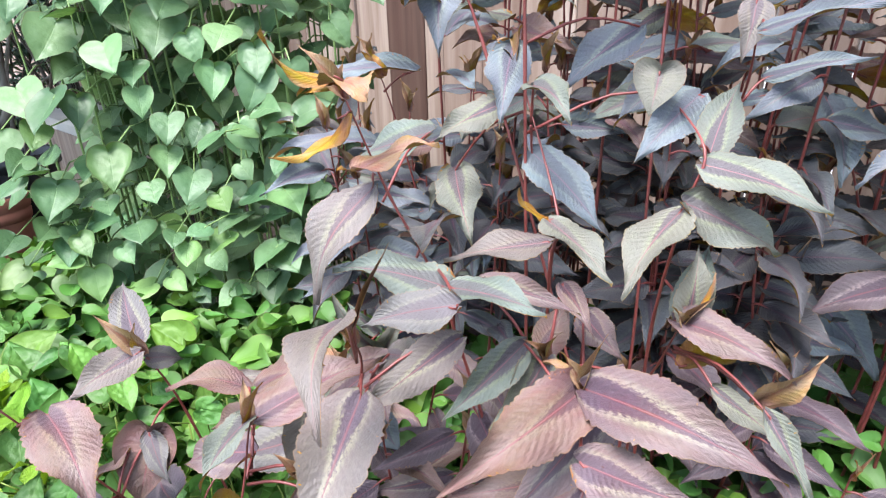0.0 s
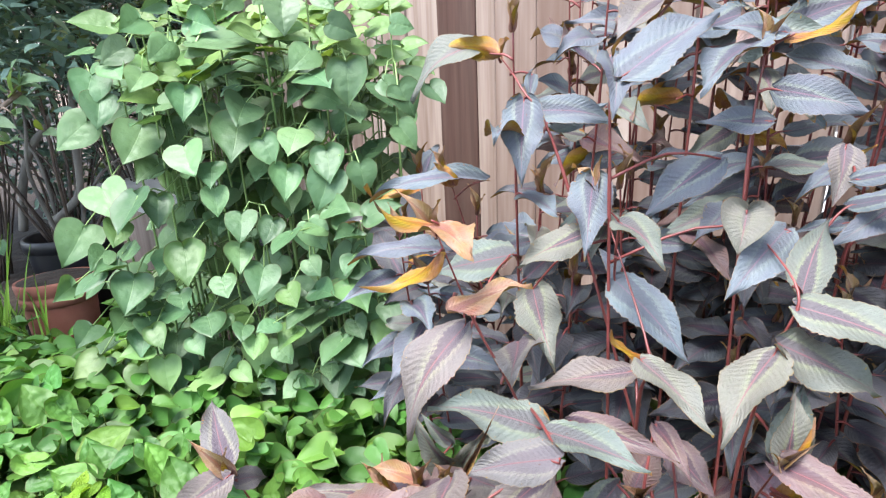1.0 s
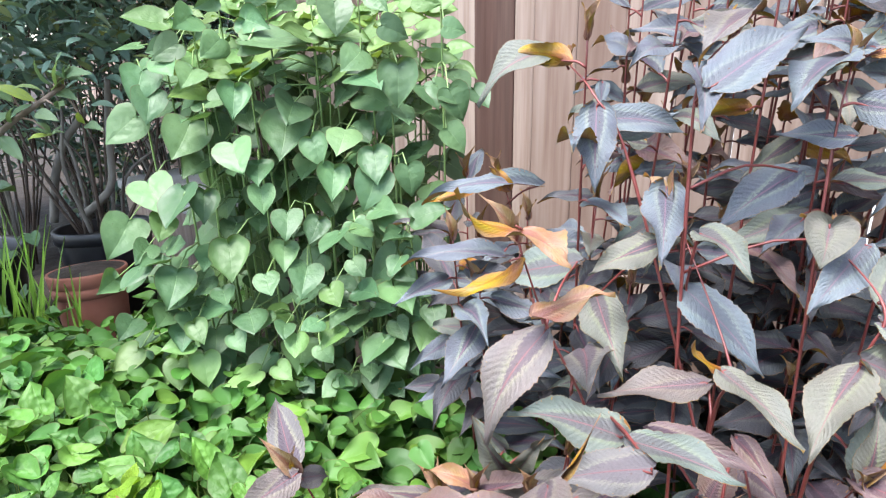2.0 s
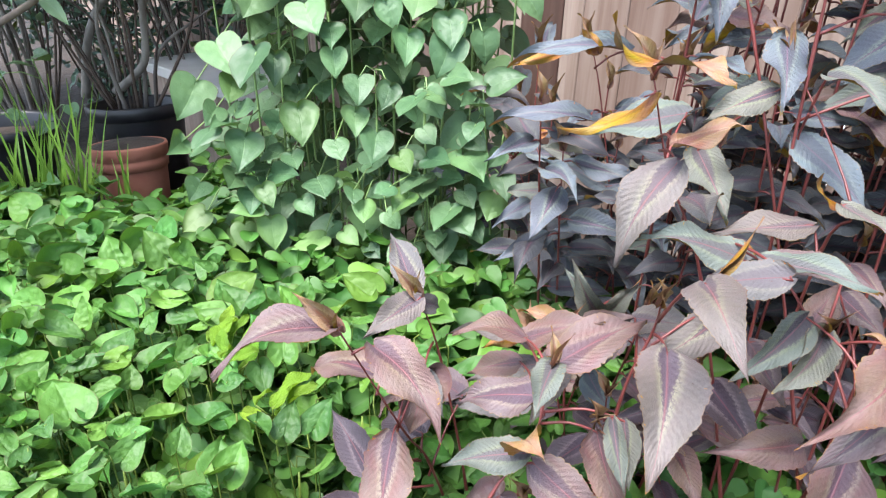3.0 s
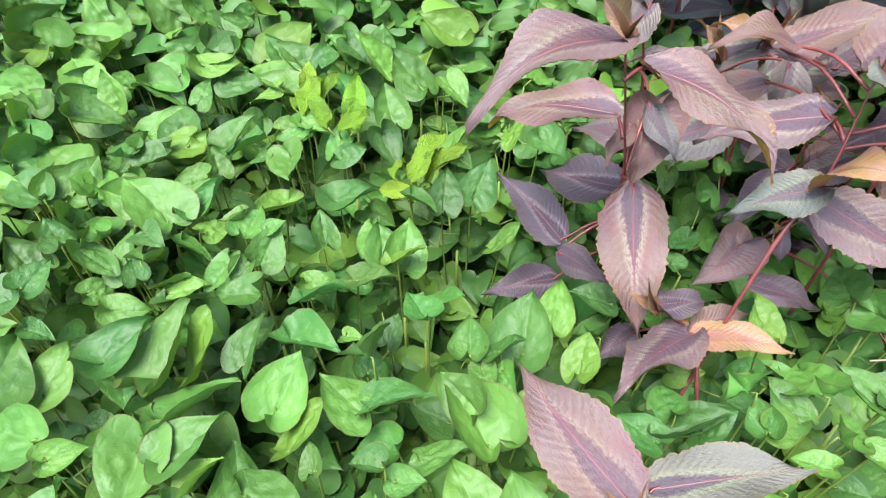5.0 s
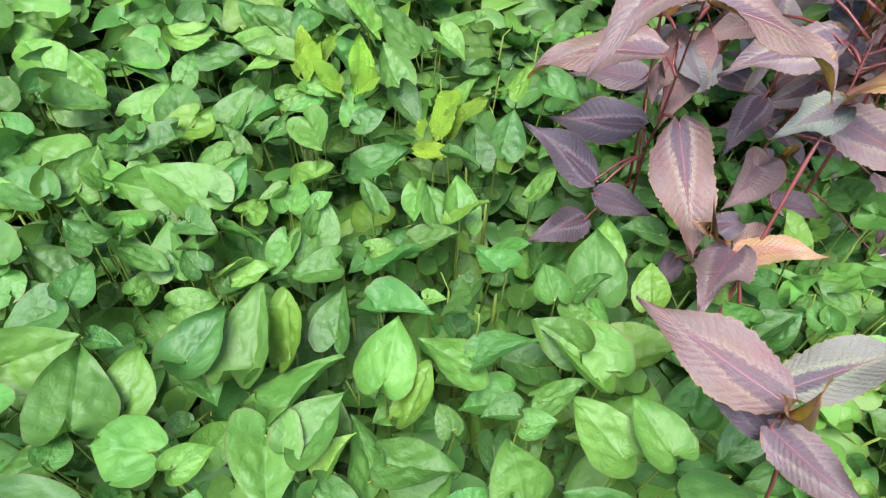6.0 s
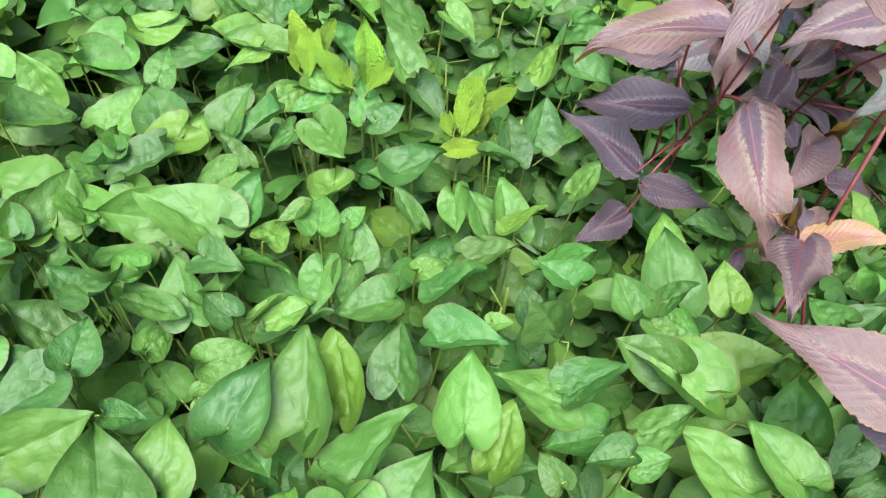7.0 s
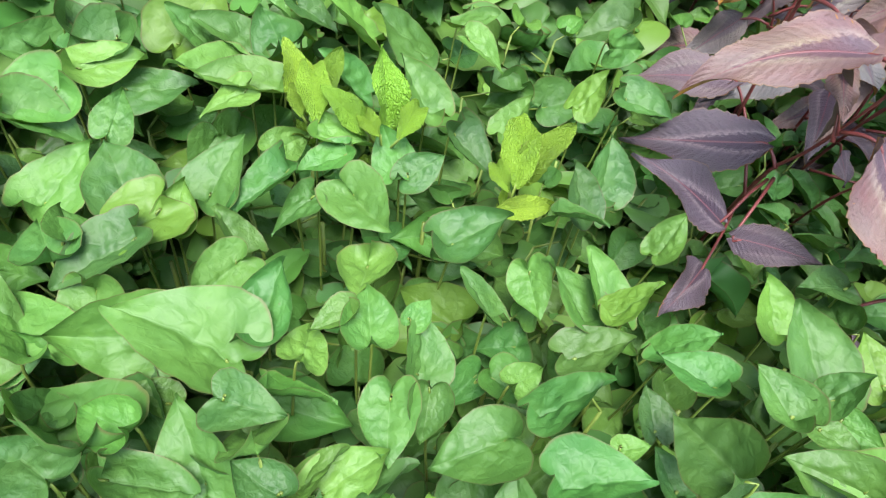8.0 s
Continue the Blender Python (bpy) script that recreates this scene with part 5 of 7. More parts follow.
cover_hero(-0.416, 0.654, [
    ((-0.414, 0.657, 0.273), (-0.443, 0.693, 0.304), 0.86, (0.43, -0.38, 0.82)),
    ((-0.390, 0.646, 0.295), (-0.368, 0.620, 0.282), 0.86, (0.18, -0.31, 0.93)),
    ((-0.381, 0.682, 0.281), (-0.348, 0.670, 0.296), 0.86, (-0.35, 0.17, 0.92)),
    ((-0.453, 0.682, 0.278), (-0.481, 0.699, 0.316), 0.86, (0.67, -0.37, 0.64)),
    ((-0.439, 0.597, 0.274), (-0.454, 0.627, 0.303), 0.86, (0.18, -0.62, 0.76)),
])
cover_hero(-0.557, 0.705, [
    ((-0.559, 0.700, 0.274), (-0.580, 0.721, 0.303), 0.86, (0.46, -0.55, 0.70)),
    ((-0.581, 0.711, 0.272), (-0.536, 0.744, 0.305), 0.86, (-0.16, -0.58, 0.80)),
    ((-0.532, 0.686, 0.274), (-0.565, 0.709, 0.303), 0.86, (0.50, -0.29, 0.81)),
    ((-0.613, 0.704, 0.290), (-0.650, 0.685, 0.287), 0.86, (0.01, -0.20, 0.98)),
    ((-0.496, 0.715, 0.296), (-0.468, 0.697, 0.281), 0.86, (0.16, -0.47, 0.87)),
])
cover_hero(-0.631, 0.626, [
    ((-0.634, 0.624, 0.279), (-0.617, 0.638, 0.298), 0.86, (-0.07, -0.75, 0.66)),
])
cover_hero(-0.471, 0.529, [
    ((-0.486, 0.542, 0.281), (-0.482, 0.572, 0.296), 0.86, (-0.32, -0.41, 0.86)),
    ((-0.484, 0.537, 0.281), (-0.460, 0.539, 0.296), 0.86, (-0.46, -0.41, 0.78)),
    ((-0.447, 0.553, 0.296), (-0.431, 0.526, 0.281), 0.86, (0.09, -0.43, 0.90)),
    ((-0.481, 0.484, 0.278), (-0.446, 0.484, 0.299), 0.86, (-0.51, -0.09, 0.85)),
])
cover_hero(-0.266, 0.625, [
    ((-0.248, 0.630, 0.298), (-0.287, 0.656, 0.279), 0.86, (-0.42, 0.00, 0.91)),
    ((-0.283, 0.614, 0.293), (-0.248, 0.611, 0.284), 0.86, (0.02, -0.90, 0.44)),
])
cover_hero(-0.337, 0.570, [
    ((-0.333, 0.573, 0.275), (-0.311, 0.574, 0.302), 0.86, (-0.77, -0.07, 0.64)),
    ((-0.305, 0.562, 0.287), (-0.281, 0.534, 0.290), 0.86, (-0.19, -0.07, 0.98)),
    ((-0.387, 0.579, 0.259), (-0.365, 0.585, 0.285), 0.86, (-0.75, -0.09, 0.66)),
])
cover_hero(-0.379, 0.476, [
    ((-0.367, 0.494, 0.273), (-0.352, 0.514, 0.304), 0.86, (0.06, -0.85, 0.52)),
    ((-0.392, 0.479, 0.276), (-0.387, 0.505, 0.301), 0.86, (0.22, -0.68, 0.70)),
    ((-0.350, 0.448, 0.260), (-0.330, 0.455, 0.284), 0.86, (-0.78, -0.01, 0.63)),
    ((-0.418, 0.475, 0.293), (-0.396, 0.457, 0.300), 0.86, (0.02, 0.36, 0.93)),
])
cover_hero(-0.479, 0.423, [
    ((-0.482, 0.432, 0.282), (-0.487, 0.459, 0.295), 0.86, (0.41, -0.34, 0.85)),
    ((-0.492, 0.395, 0.281), (-0.470, 0.399, 0.280), 0.86, (0.08, -0.25, 0.97)),
    ((-0.457, 0.398, 0.280), (-0.427, 0.389, 0.297), 0.86, (-0.45, 0.17, 0.88)),
    ((-0.446, 0.454, 0.279), (-0.456, 0.426, 0.274), 0.86, (-0.37, -0.03, 0.93)),
    ((-0.526, 0.436, 0.294), (-0.512, 0.443, 0.299), 0.86, (-0.11, -0.38, 0.92)),
])
cover_hero(-0.421, 0.397, [
    ((-0.436, 0.413, 0.280), (-0.438, 0.449, 0.297), 0.86, (0.55, -0.33, 0.77)),
    ((-0.427, 0.406, 0.291), (-0.404, 0.407, 0.311), 0.86, (-0.55, 0.59, 0.59)),
    ((-0.421, 0.411, 0.278), (-0.417, 0.446, 0.299), 0.86, (0.15, -0.53, 0.83)),
    ((-0.402, 0.387, 0.270), (-0.376, 0.382, 0.291), 0.86, (-0.43, 0.61, 0.67)),
    ((-0.430, 0.352, 0.267), (-0.422, 0.373, 0.277), 0.86, (-0.11, -0.41, 0.91)),
])
cover_hero(-0.509, 0.364, [
    ((-0.513, 0.367, 0.303), (-0.548, 0.371, 0.298), 0.86, (-0.16, -0.29, 0.94)),
    ((-0.489, 0.375, 0.287), (-0.456, 0.375, 0.306), 0.86, (-0.46, 0.43, 0.78)),
    ((-0.494, 0.345, 0.280), (-0.459, 0.335, 0.297), 0.86, (-0.34, 0.33, 0.88)),
    ((-0.531, 0.403, 0.294), (-0.541, 0.384, 0.283), 0.86, (-0.17, -0.40, 0.90)),
    ((-0.523, 0.327, 0.276), (-0.514, 0.357, 0.298), 0.86, (-0.55, -0.38, 0.74)),
])
cover_hero(-0.441, 0.316, [
    ((-0.436, 0.312, 0.308), (-0.427, 0.352, 0.294), 0.86, (-0.57, 0.39, 0.72)),
    ((-0.441, 0.324, 0.270), (-0.438, 0.346, 0.275), 0.86, (-0.09, -0.21, 0.97)),
    ((-0.436, 0.291, 0.286), (-0.400, 0.297, 0.304), 0.86, (-0.48, 0.33, 0.82)),
    ((-0.437, 0.286, 0.284), (-0.471, 0.314, 0.290), 0.86, (0.19, -0.00, 0.98)),
    ((-0.459, 0.351, 0.277), (-0.446, 0.345, 0.284), 0.86, (-0.49, -0.04, 0.87)),
])
cover_hero(-0.356, 0.327, [
    ((-0.339, 0.333, 0.277), (-0.328, 0.377, 0.300), 0.86, (-0.38, -0.35, 0.86)),
    ((-0.357, 0.328, 0.291), (-0.339, 0.328, 0.311), 0.86, (-0.71, 0.30, 0.64)),
    ((-0.353, 0.320, 0.286), (-0.347, 0.298, 0.291), 0.86, (-0.59, 0.04, 0.81)),
    ((-0.366, 0.321, 0.286), (-0.360, 0.300, 0.291), 0.86, (-0.21, 0.18, 0.96)),
    ((-0.373, 0.328, 0.285), (-0.371, 0.359, 0.292), 0.86, (-0.13, -0.22, 0.97)),
])
cover_hero(-0.380, 0.277, [
    ((-0.368, 0.287, 0.287), (-0.392, 0.318, 0.290), 0.86, (-0.45, -0.42, 0.79)),
    ((-0.361, 0.266, 0.282), (-0.391, 0.313, 0.292), 0.86, (0.26, -0.04, 0.97)),
    ((-0.345, 0.283, 0.275), (-0.303, 0.273, 0.298), 0.86, (-0.32, 0.50, 0.81)),
    ((-0.404, 0.261, 0.280), (-0.374, 0.260, 0.294), 0.86, (-0.39, 0.36, 0.85)),
    ((-0.417, 0.271, 0.266), (-0.451, 0.277, 0.258), 0.86, (-0.23, 0.07, 0.97)),
])
cover_hero(-0.403, 0.360, [
    ((-0.401, 0.354, 0.289), (-0.413, 0.384, 0.288), 0.86, (-0.00, 0.05, 1.00)),
])
cover_hero(-0.291, 0.364, [
    ((-0.310, 0.378, 0.253), (-0.300, 0.407, 0.274), 0.86, (-0.09, -0.57, 0.82)),
    ((-0.284, 0.356, 0.269), (-0.267, 0.385, 0.259), 0.86, (-0.60, 0.55, 0.59)),
    ((-0.269, 0.378, 0.279), (-0.300, 0.389, 0.282), 0.86, (0.10, -0.02, 0.99)),
    ((-0.300, 0.323, 0.274), (-0.294, 0.352, 0.286), 0.86, (-0.53, -0.23, 0.82)),
])
cover_hero(-0.604, 0.440, [
    ((-0.604, 0.447, 0.287), (-0.641, 0.484, 0.315), 0.86, (0.45, -0.19, 0.87)),
    ((-0.595, 0.432, 0.281), (-0.566, 0.421, 0.280), 0.86, (0.24, 0.56, 0.79)),
    ((-0.614, 0.427, 0.300), (-0.596, 0.406, 0.310), 0.86, (-0.50, -0.01, 0.86)),
    ((-0.578, 0.439, 0.286), (-0.563, 0.461, 0.275), 0.86, (0.45, 0.17, 0.88)),
    ((-0.632, 0.448, 0.268), (-0.649, 0.460, 0.276), 0.86, (0.41, -0.08, 0.91)),
])
cover_hero(-0.543, 0.429, [
    ((-0.548, 0.452, 0.290), (-0.570, 0.454, 0.287), 0.86, (-0.11, 0.35, 0.93)),
    ((-0.545, 0.436, 0.287), (-0.535, 0.467, 0.290), 0.86, (-0.10, -0.05, 0.99)),
    ((-0.530, 0.415, 0.279), (-0.514, 0.440, 0.298), 0.86, (0.39, -0.69, 0.61)),
    ((-0.547, 0.408, 0.290), (-0.562, 0.380, 0.287), 0.86, (-0.05, -0.05, 1.00)),
])
cover_hero(-0.678, 0.422, [
    ((-0.676, 0.419, 0.291), (-0.693, 0.449, 0.286), 0.86, (-0.07, 0.14, 0.99)),
    ((-0.681, 0.426, 0.275), (-0.698, 0.444, 0.299), 0.86, (0.44, -0.54, 0.72)),
    ((-0.668, 0.427, 0.286), (-0.690, 0.481, 0.280), 0.86, (0.55, 0.30, 0.78)),
    ((-0.660, 0.414, 0.294), (-0.630, 0.398, 0.283), 0.86, (0.40, 0.16, 0.90)),
    ((-0.694, 0.405, 0.275), (-0.720, 0.419, 0.299), 0.86, (0.59, -0.23, 0.77)),
])
cover_hero(-0.607, 0.400, [
    ((-0.606, 0.398, 0.300), (-0.605, 0.424, 0.277), 0.86, (0.00, 0.64, 0.76)),
    ((-0.617, 0.407, 0.272), (-0.637, 0.423, 0.280), 0.86, (0.54, 0.24, 0.81)),
    ((-0.613, 0.412, 0.269), (-0.606, 0.435, 0.289), 0.86, (-0.35, -0.54, 0.77)),
    ((-0.596, 0.385, 0.286), (-0.572, 0.394, 0.292), 0.86, (-0.37, 0.45, 0.81)),
    ((-0.602, 0.382, 0.295), (-0.618, 0.400, 0.298), 0.86, (-0.10, -0.26, 0.96)),
])
cover_hero(-0.651, 0.430, [
    ((-0.647, 0.430, 0.291), (-0.667, 0.448, 0.286), 0.86, (-0.32, -0.14, 0.94)),
    ((-0.645, 0.463, 0.265), (-0.649, 0.483, 0.279), 0.86, (-0.25, -0.57, 0.78)),
    ((-0.627, 0.403, 0.273), (-0.629, 0.432, 0.301), 0.86, (-0.26, -0.67, 0.70)),
    ((-0.681, 0.444, 0.287), (-0.680, 0.471, 0.274), 0.86, (0.42, 0.39, 0.82)),
    ((-0.655, 0.389, 0.273), (-0.638, 0.406, 0.268), 0.86, (0.58, -0.34, 0.74)),
])
cover_hero(-0.592, 0.355, [
    ((-0.587, 0.375, 0.285), (-0.548, 0.373, 0.292), 0.86, (-0.08, 0.70, 0.71)),
    ((-0.589, 0.380, 0.284), (-0.557, 0.388, 0.290), 0.86, (-0.13, -0.13, 0.98)),
    ((-0.622, 0.363, 0.288), (-0.593, 0.365, 0.286), 0.86, (0.11, -0.32, 0.94)),
    ((-0.613, 0.335, 0.260), (-0.599, 0.302, 0.265), 0.86, (-0.17, 0.09, 0.98)),
    ((-0.576, 0.319, 0.272), (-0.564, 0.364, 0.302), 0.86, (-0.45, -0.42, 0.79)),
])
cover_hero(-0.699, 0.490, [
    ((-0.695, 0.492, 0.273), (-0.672, 0.487, 0.287), 0.86, (-0.50, -0.61, 0.61)),
    ((-0.703, 0.489, 0.279), (-0.684, 0.521, 0.298), 0.86, (0.18, -0.59, 0.79)),
    ((-0.681, 0.480, 0.283), (-0.688, 0.528, 0.283), 0.86, (0.69, 0.09, 0.72)),
    ((-0.709, 0.480, 0.266), (-0.679, 0.499, 0.275), 0.86, (-0.11, -0.26, 0.96)),
    ((-0.721, 0.486, 0.281), (-0.706, 0.518, 0.293), 0.86, (0.43, -0.48, 0.77)),
])
cover_hero(-0.715, 0.349, [
    ((-0.723, 0.342, 0.281), (-0.673, 0.344, 0.293), 0.86, (-0.17, -0.64, 0.75)),
    ((-0.754, 0.347, 0.274), (-0.736, 0.374, 0.284), 0.86, (-0.11, -0.29, 0.95)),
    ((-0.694, 0.375, 0.285), (-0.730, 0.360, 0.289), 0.86, (0.05, 0.14, 0.99)),
    ((-0.687, 0.376, 0.292), (-0.676, 0.404, 0.298), 0.86, (0.40, -0.34, 0.85)),
    ((-0.715, 0.291, 0.296), (-0.760, 0.326, 0.278), 0.86, (-0.36, 0.03, 0.93)),
])
cover_hero(-0.668, 0.286, [
    ((-0.675, 0.287, 0.284), (-0.675, 0.344, 0.290), 0.86, (0.30, -0.10, 0.95)),
    ((-0.692, 0.282, 0.267), (-0.726, 0.269, 0.274), 0.86, (0.10, 0.30, 0.95)),
    ((-0.682, 0.269, 0.288), (-0.678, 0.293, 0.285), 0.86, (0.42, 0.05, 0.91)),
    ((-0.654, 0.306, 0.265), (-0.642, 0.342, 0.284), 0.86, (-0.22, -0.40, 0.89)),
    ((-0.625, 0.263, 0.294), (-0.666, 0.279, 0.288), 0.86, (-0.24, -0.30, 0.92)),
])
cover_hero(-0.614, 0.231, [
    ((-0.615, 0.251, 0.294), (-0.594, 0.263, 0.296), 0.86, (0.03, -0.27, 0.96)),
    ((-0.631, 0.222, 0.281), (-0.616, 0.249, 0.260), 0.86, (0.62, 0.23, 0.75)),
    ((-0.648, 0.236, 0.294), (-0.643, 0.254, 0.280), 0.86, (0.62, 0.38, 0.69)),
    ((-0.603, 0.212, 0.290), (-0.599, 0.241, 0.300), 0.86, (-0.58, -0.20, 0.79)),
    ((-0.579, 0.224, 0.274), (-0.586, 0.197, 0.300), 0.86, (0.42, 0.56, 0.71)),
])
cover_hero(-0.553, 0.270, [
    ((-0.566, 0.269, 0.285), (-0.572, 0.219, 0.289), 0.86, (0.09, 0.06, 0.99)),
    ((-0.562, 0.281, 0.278), (-0.522, 0.310, 0.296), 0.86, (-0.53, 0.21, 0.82)),
    ((-0.548, 0.252, 0.287), (-0.518, 0.279, 0.303), 0.86, (-0.42, -0.05, 0.91)),
    ((-0.576, 0.300, 0.272), (-0.558, 0.319, 0.269), 0.86, (0.34, -0.22, 0.92)),
    ((-0.534, 0.239, 0.282), (-0.520, 0.259, 0.292), 0.86, (-0.67, 0.09, 0.74)),
])
cover_hero(-0.610, 0.335, [
    ((-0.616, 0.325, 0.278), (-0.589, 0.356, 0.296), 0.86, (-0.21, -0.35, 0.91)),
    ((-0.671, 0.345, 0.291), (-0.652, 0.343, 0.283), 0.86, (0.36, -0.08, 0.93)),
    ((-0.552, 0.320, 0.273), (-0.549, 0.360, 0.300), 0.86, (-0.69, -0.37, 0.63)),
])
cover_hero(-0.488, 0.260, [
    ((-0.496, 0.291, 0.277), (-0.480, 0.328, 0.297), 0.86, (-0.13, -0.41, 0.90)),
    ((-0.485, 0.269, 0.269), (-0.464, 0.296, 0.288), 0.86, (-0.64, -0.03, 0.77)),
    ((-0.502, 0.238, 0.284), (-0.461, 0.227, 0.289), 0.86, (-0.07, 0.20, 0.98)),
    ((-0.462, 0.246, 0.293), (-0.466, 0.265, 0.297), 0.86, (-0.28, -0.26, 0.92)),
    ((-0.510, 0.235, 0.262), (-0.512, 0.275, 0.279), 0.86, (0.53, -0.31, 0.79)),
])
cover_hero(-0.507, 0.214, [
    ((-0.543, 0.227, 0.290), (-0.516, 0.203, 0.284), 0.86, (0.30, 0.12, 0.95)),
    ((-0.503, 0.200, 0.287), (-0.477, 0.203, 0.287), 0.86, (0.01, -0.25, 0.97)),
    ((-0.490, 0.216, 0.264), (-0.460, 0.233, 0.277), 0.86, (-0.47, 0.22, 0.85)),
])
cover_hero(-0.701, 0.238, [
    ((-0.712, 0.237, 0.305), (-0.654, 0.240, 0.285), 0.86, (0.30, 0.29, 0.91)),
])
cover_hero(-0.744, 0.448, [
    ((-0.743, 0.414, 0.282), (-0.774, 0.467, 0.292), 0.86, (0.08, -0.14, 0.99)),
    ((-0.737, 0.411, 0.283), (-0.759, 0.377, 0.290), 0.86, (0.66, -0.28, 0.70)),
    ((-0.752, 0.472, 0.281), (-0.775, 0.511, 0.293), 0.86, (0.09, -0.23, 0.97)),
    ((-0.722, 0.478, 0.285), (-0.757, 0.507, 0.292), 0.86, (0.03, -0.21, 0.98)),
])
cover_hero(-0.371, 0.213, [
    ((-0.366, 0.216, 0.283), (-0.384, 0.259, 0.291), 0.86, (0.04, -0.15, 0.99)),
    ((-0.341, 0.211, 0.291), (-0.352, 0.248, 0.299), 0.86, (-0.19, -0.25, 0.95)),
    ((-0.350, 0.192, 0.292), (-0.307, 0.163, 0.282), 0.86, (-0.17, -0.52, 0.84)),
    ((-0.380, 0.188, 0.278), (-0.408, 0.205, 0.296), 0.86, (0.08, -0.69, 0.72)),
    ((-0.418, 0.246, 0.283), (-0.398, 0.243, 0.291), 0.86, (-0.34, -0.04, 0.94)),
])
cover_hero(-0.445, 0.210, [
    ((-0.432, 0.198, 0.290), (-0.426, 0.241, 0.284), 0.86, (-0.30, 0.18, 0.94)),
    ((-0.439, 0.200, 0.286), (-0.419, 0.179, 0.288), 0.86, (0.07, 0.18, 0.98)),
    ((-0.470, 0.202, 0.287), (-0.448, 0.214, 0.286), 0.86, (0.09, -0.10, 0.99)),
    ((-0.474, 0.192, 0.282), (-0.444, 0.200, 0.292), 0.86, (-0.39, 0.31, 0.87)),
    ((-0.423, 0.248, 0.298), (-0.445, 0.254, 0.293), 0.86, (-0.15, 0.24, 0.96)),
])
cover_hero(-0.270, 0.261, [
    ((-0.308, 0.235, 0.263), (-0.287, 0.271, 0.270), 0.86, (-0.37, 0.04, 0.93)),
    ((-0.273, 0.224, 0.266), (-0.300, 0.214, 0.259), 0.86, (-0.20, -0.12, 0.97)),
    ((-0.264, 0.269, 0.286), (-0.285, 0.287, 0.292), 0.86, (0.02, -0.30, 0.95)),
    ((-0.256, 0.277, 0.280), (-0.217, 0.286, 0.297), 0.86, (-0.44, 0.37, 0.82)),
    ((-0.253, 0.284, 0.292), (-0.255, 0.312, 0.285), 0.86, (-0.34, 0.17, 0.92)),
])
cover_hero(-0.205, 0.277, [
    ((-0.235, 0.280, 0.276), (-0.214, 0.284, 0.298), 0.86, (-0.71, -0.13, 0.70)),
    ((-0.205, 0.297, 0.297), (-0.187, 0.326, 0.277), 0.87, (-0.62, 0.66, 0.41)),
    ((-0.197, 0.275, 0.286), (-0.196, 0.300, 0.291), 0.86, (-0.34, -0.19, 0.92)),
    ((-0.196, 0.279, 0.286), (-0.168, 0.282, 0.288), 0.86, (-0.05, -0.34, 0.94)),
    ((-0.205, 0.238, 0.294), (-0.201, 0.261, 0.283), 0.86, (-0.34, 0.46, 0.82)),
])
cover_hero(-0.767, 0.607, [
    ((-0.775, 0.590, 0.284), (-0.802, 0.634, 0.289), 0.86, (-0.10, -0.18, 0.98)),
    ((-0.779, 0.563, 0.286), (-0.790, 0.621, 0.279), 0.86, (0.77, 0.22, 0.60)),
    ((-0.766, 0.618, 0.275), (-0.793, 0.614, 0.302), 0.86, (0.71, -0.20, 0.68)),
    ((-0.752, 0.609, 0.284), (-0.726, 0.633, 0.293), 0.86, (0.23, -0.53, 0.81)),
    ((-0.759, 0.623, 0.282), (-0.737, 0.666, 0.292), 0.86, (0.56, -0.44, 0.70)),
])
cover_hero(-0.736, 0.589, [
    ((-0.726, 0.589, 0.287), (-0.689, 0.577, 0.287), 0.86, (-0.23, -0.73, 0.65)),
    ((-0.726, 0.568, 0.306), (-0.687, 0.582, 0.287), 0.86, (0.48, -0.15, 0.86)),
    ((-0.749, 0.547, 0.285), (-0.787, 0.572, 0.292), 0.86, (-0.07, -0.36, 0.93)),
    ((-0.745, 0.637, 0.287), (-0.767, 0.677, 0.307), 0.86, (0.31, -0.29, 0.91)),
])
cover_hero(-0.758, 0.527, [
    ((-0.762, 0.519, 0.289), (-0.741, 0.557, 0.284), 0.86, (0.71, -0.32, 0.62)),
])
cover_hero(-0.706, 0.809, [
    ((-0.701, 0.791, 0.279), (-0.732, 0.799, 0.330), 0.86, (0.53, -0.72, 0.44)),
    ((-0.681, 0.789, 0.306), (-0.649, 0.786, 0.271), 0.86, (0.69, -0.25, 0.68)),
    ((-0.723, 0.838, 0.292), (-0.784, 0.882, 0.290), 0.86, (-0.37, -0.48, 0.79)),
])
cover_hero(-0.779, 0.756, [
    ((-0.777, 0.784, 0.267), (-0.806, 0.807, 0.310), 0.86, (0.36, -0.70, 0.62)),
    ((-0.777, 0.808, 0.271), (-0.774, 0.874, 0.295), 0.86, (0.67, -0.28, 0.69)),
    ((-0.751, 0.720, 0.276), (-0.783, 0.713, 0.301), 0.86, (0.62, -0.30, 0.72)),
    ((-0.752, 0.719, 0.279), (-0.814, 0.753, 0.287), 0.86, (-0.16, -0.50, 0.85)),
    ((-0.805, 0.717, 0.274), (-0.863, 0.752, 0.292), 0.86, (0.01, -0.43, 0.90)),
])
cover_hero(-0.875, 0.741, [
    ((-0.857, 0.732, 0.282), (-0.829, 0.792, 0.295), 0.86, (0.74, -0.46, 0.49)),
    ((-0.913, 0.729, 0.284), (-0.929, 0.787, 0.281), 0.86, (0.76, 0.23, 0.61)),
    ((-0.835, 0.673, 0.291), (-0.832, 0.732, 0.286), 0.86, (0.86, -0.01, 0.51)),
    ((-0.897, 0.784, 0.283), (-0.892, 0.840, 0.294), 0.86, (0.77, -0.19, 0.60)),
])
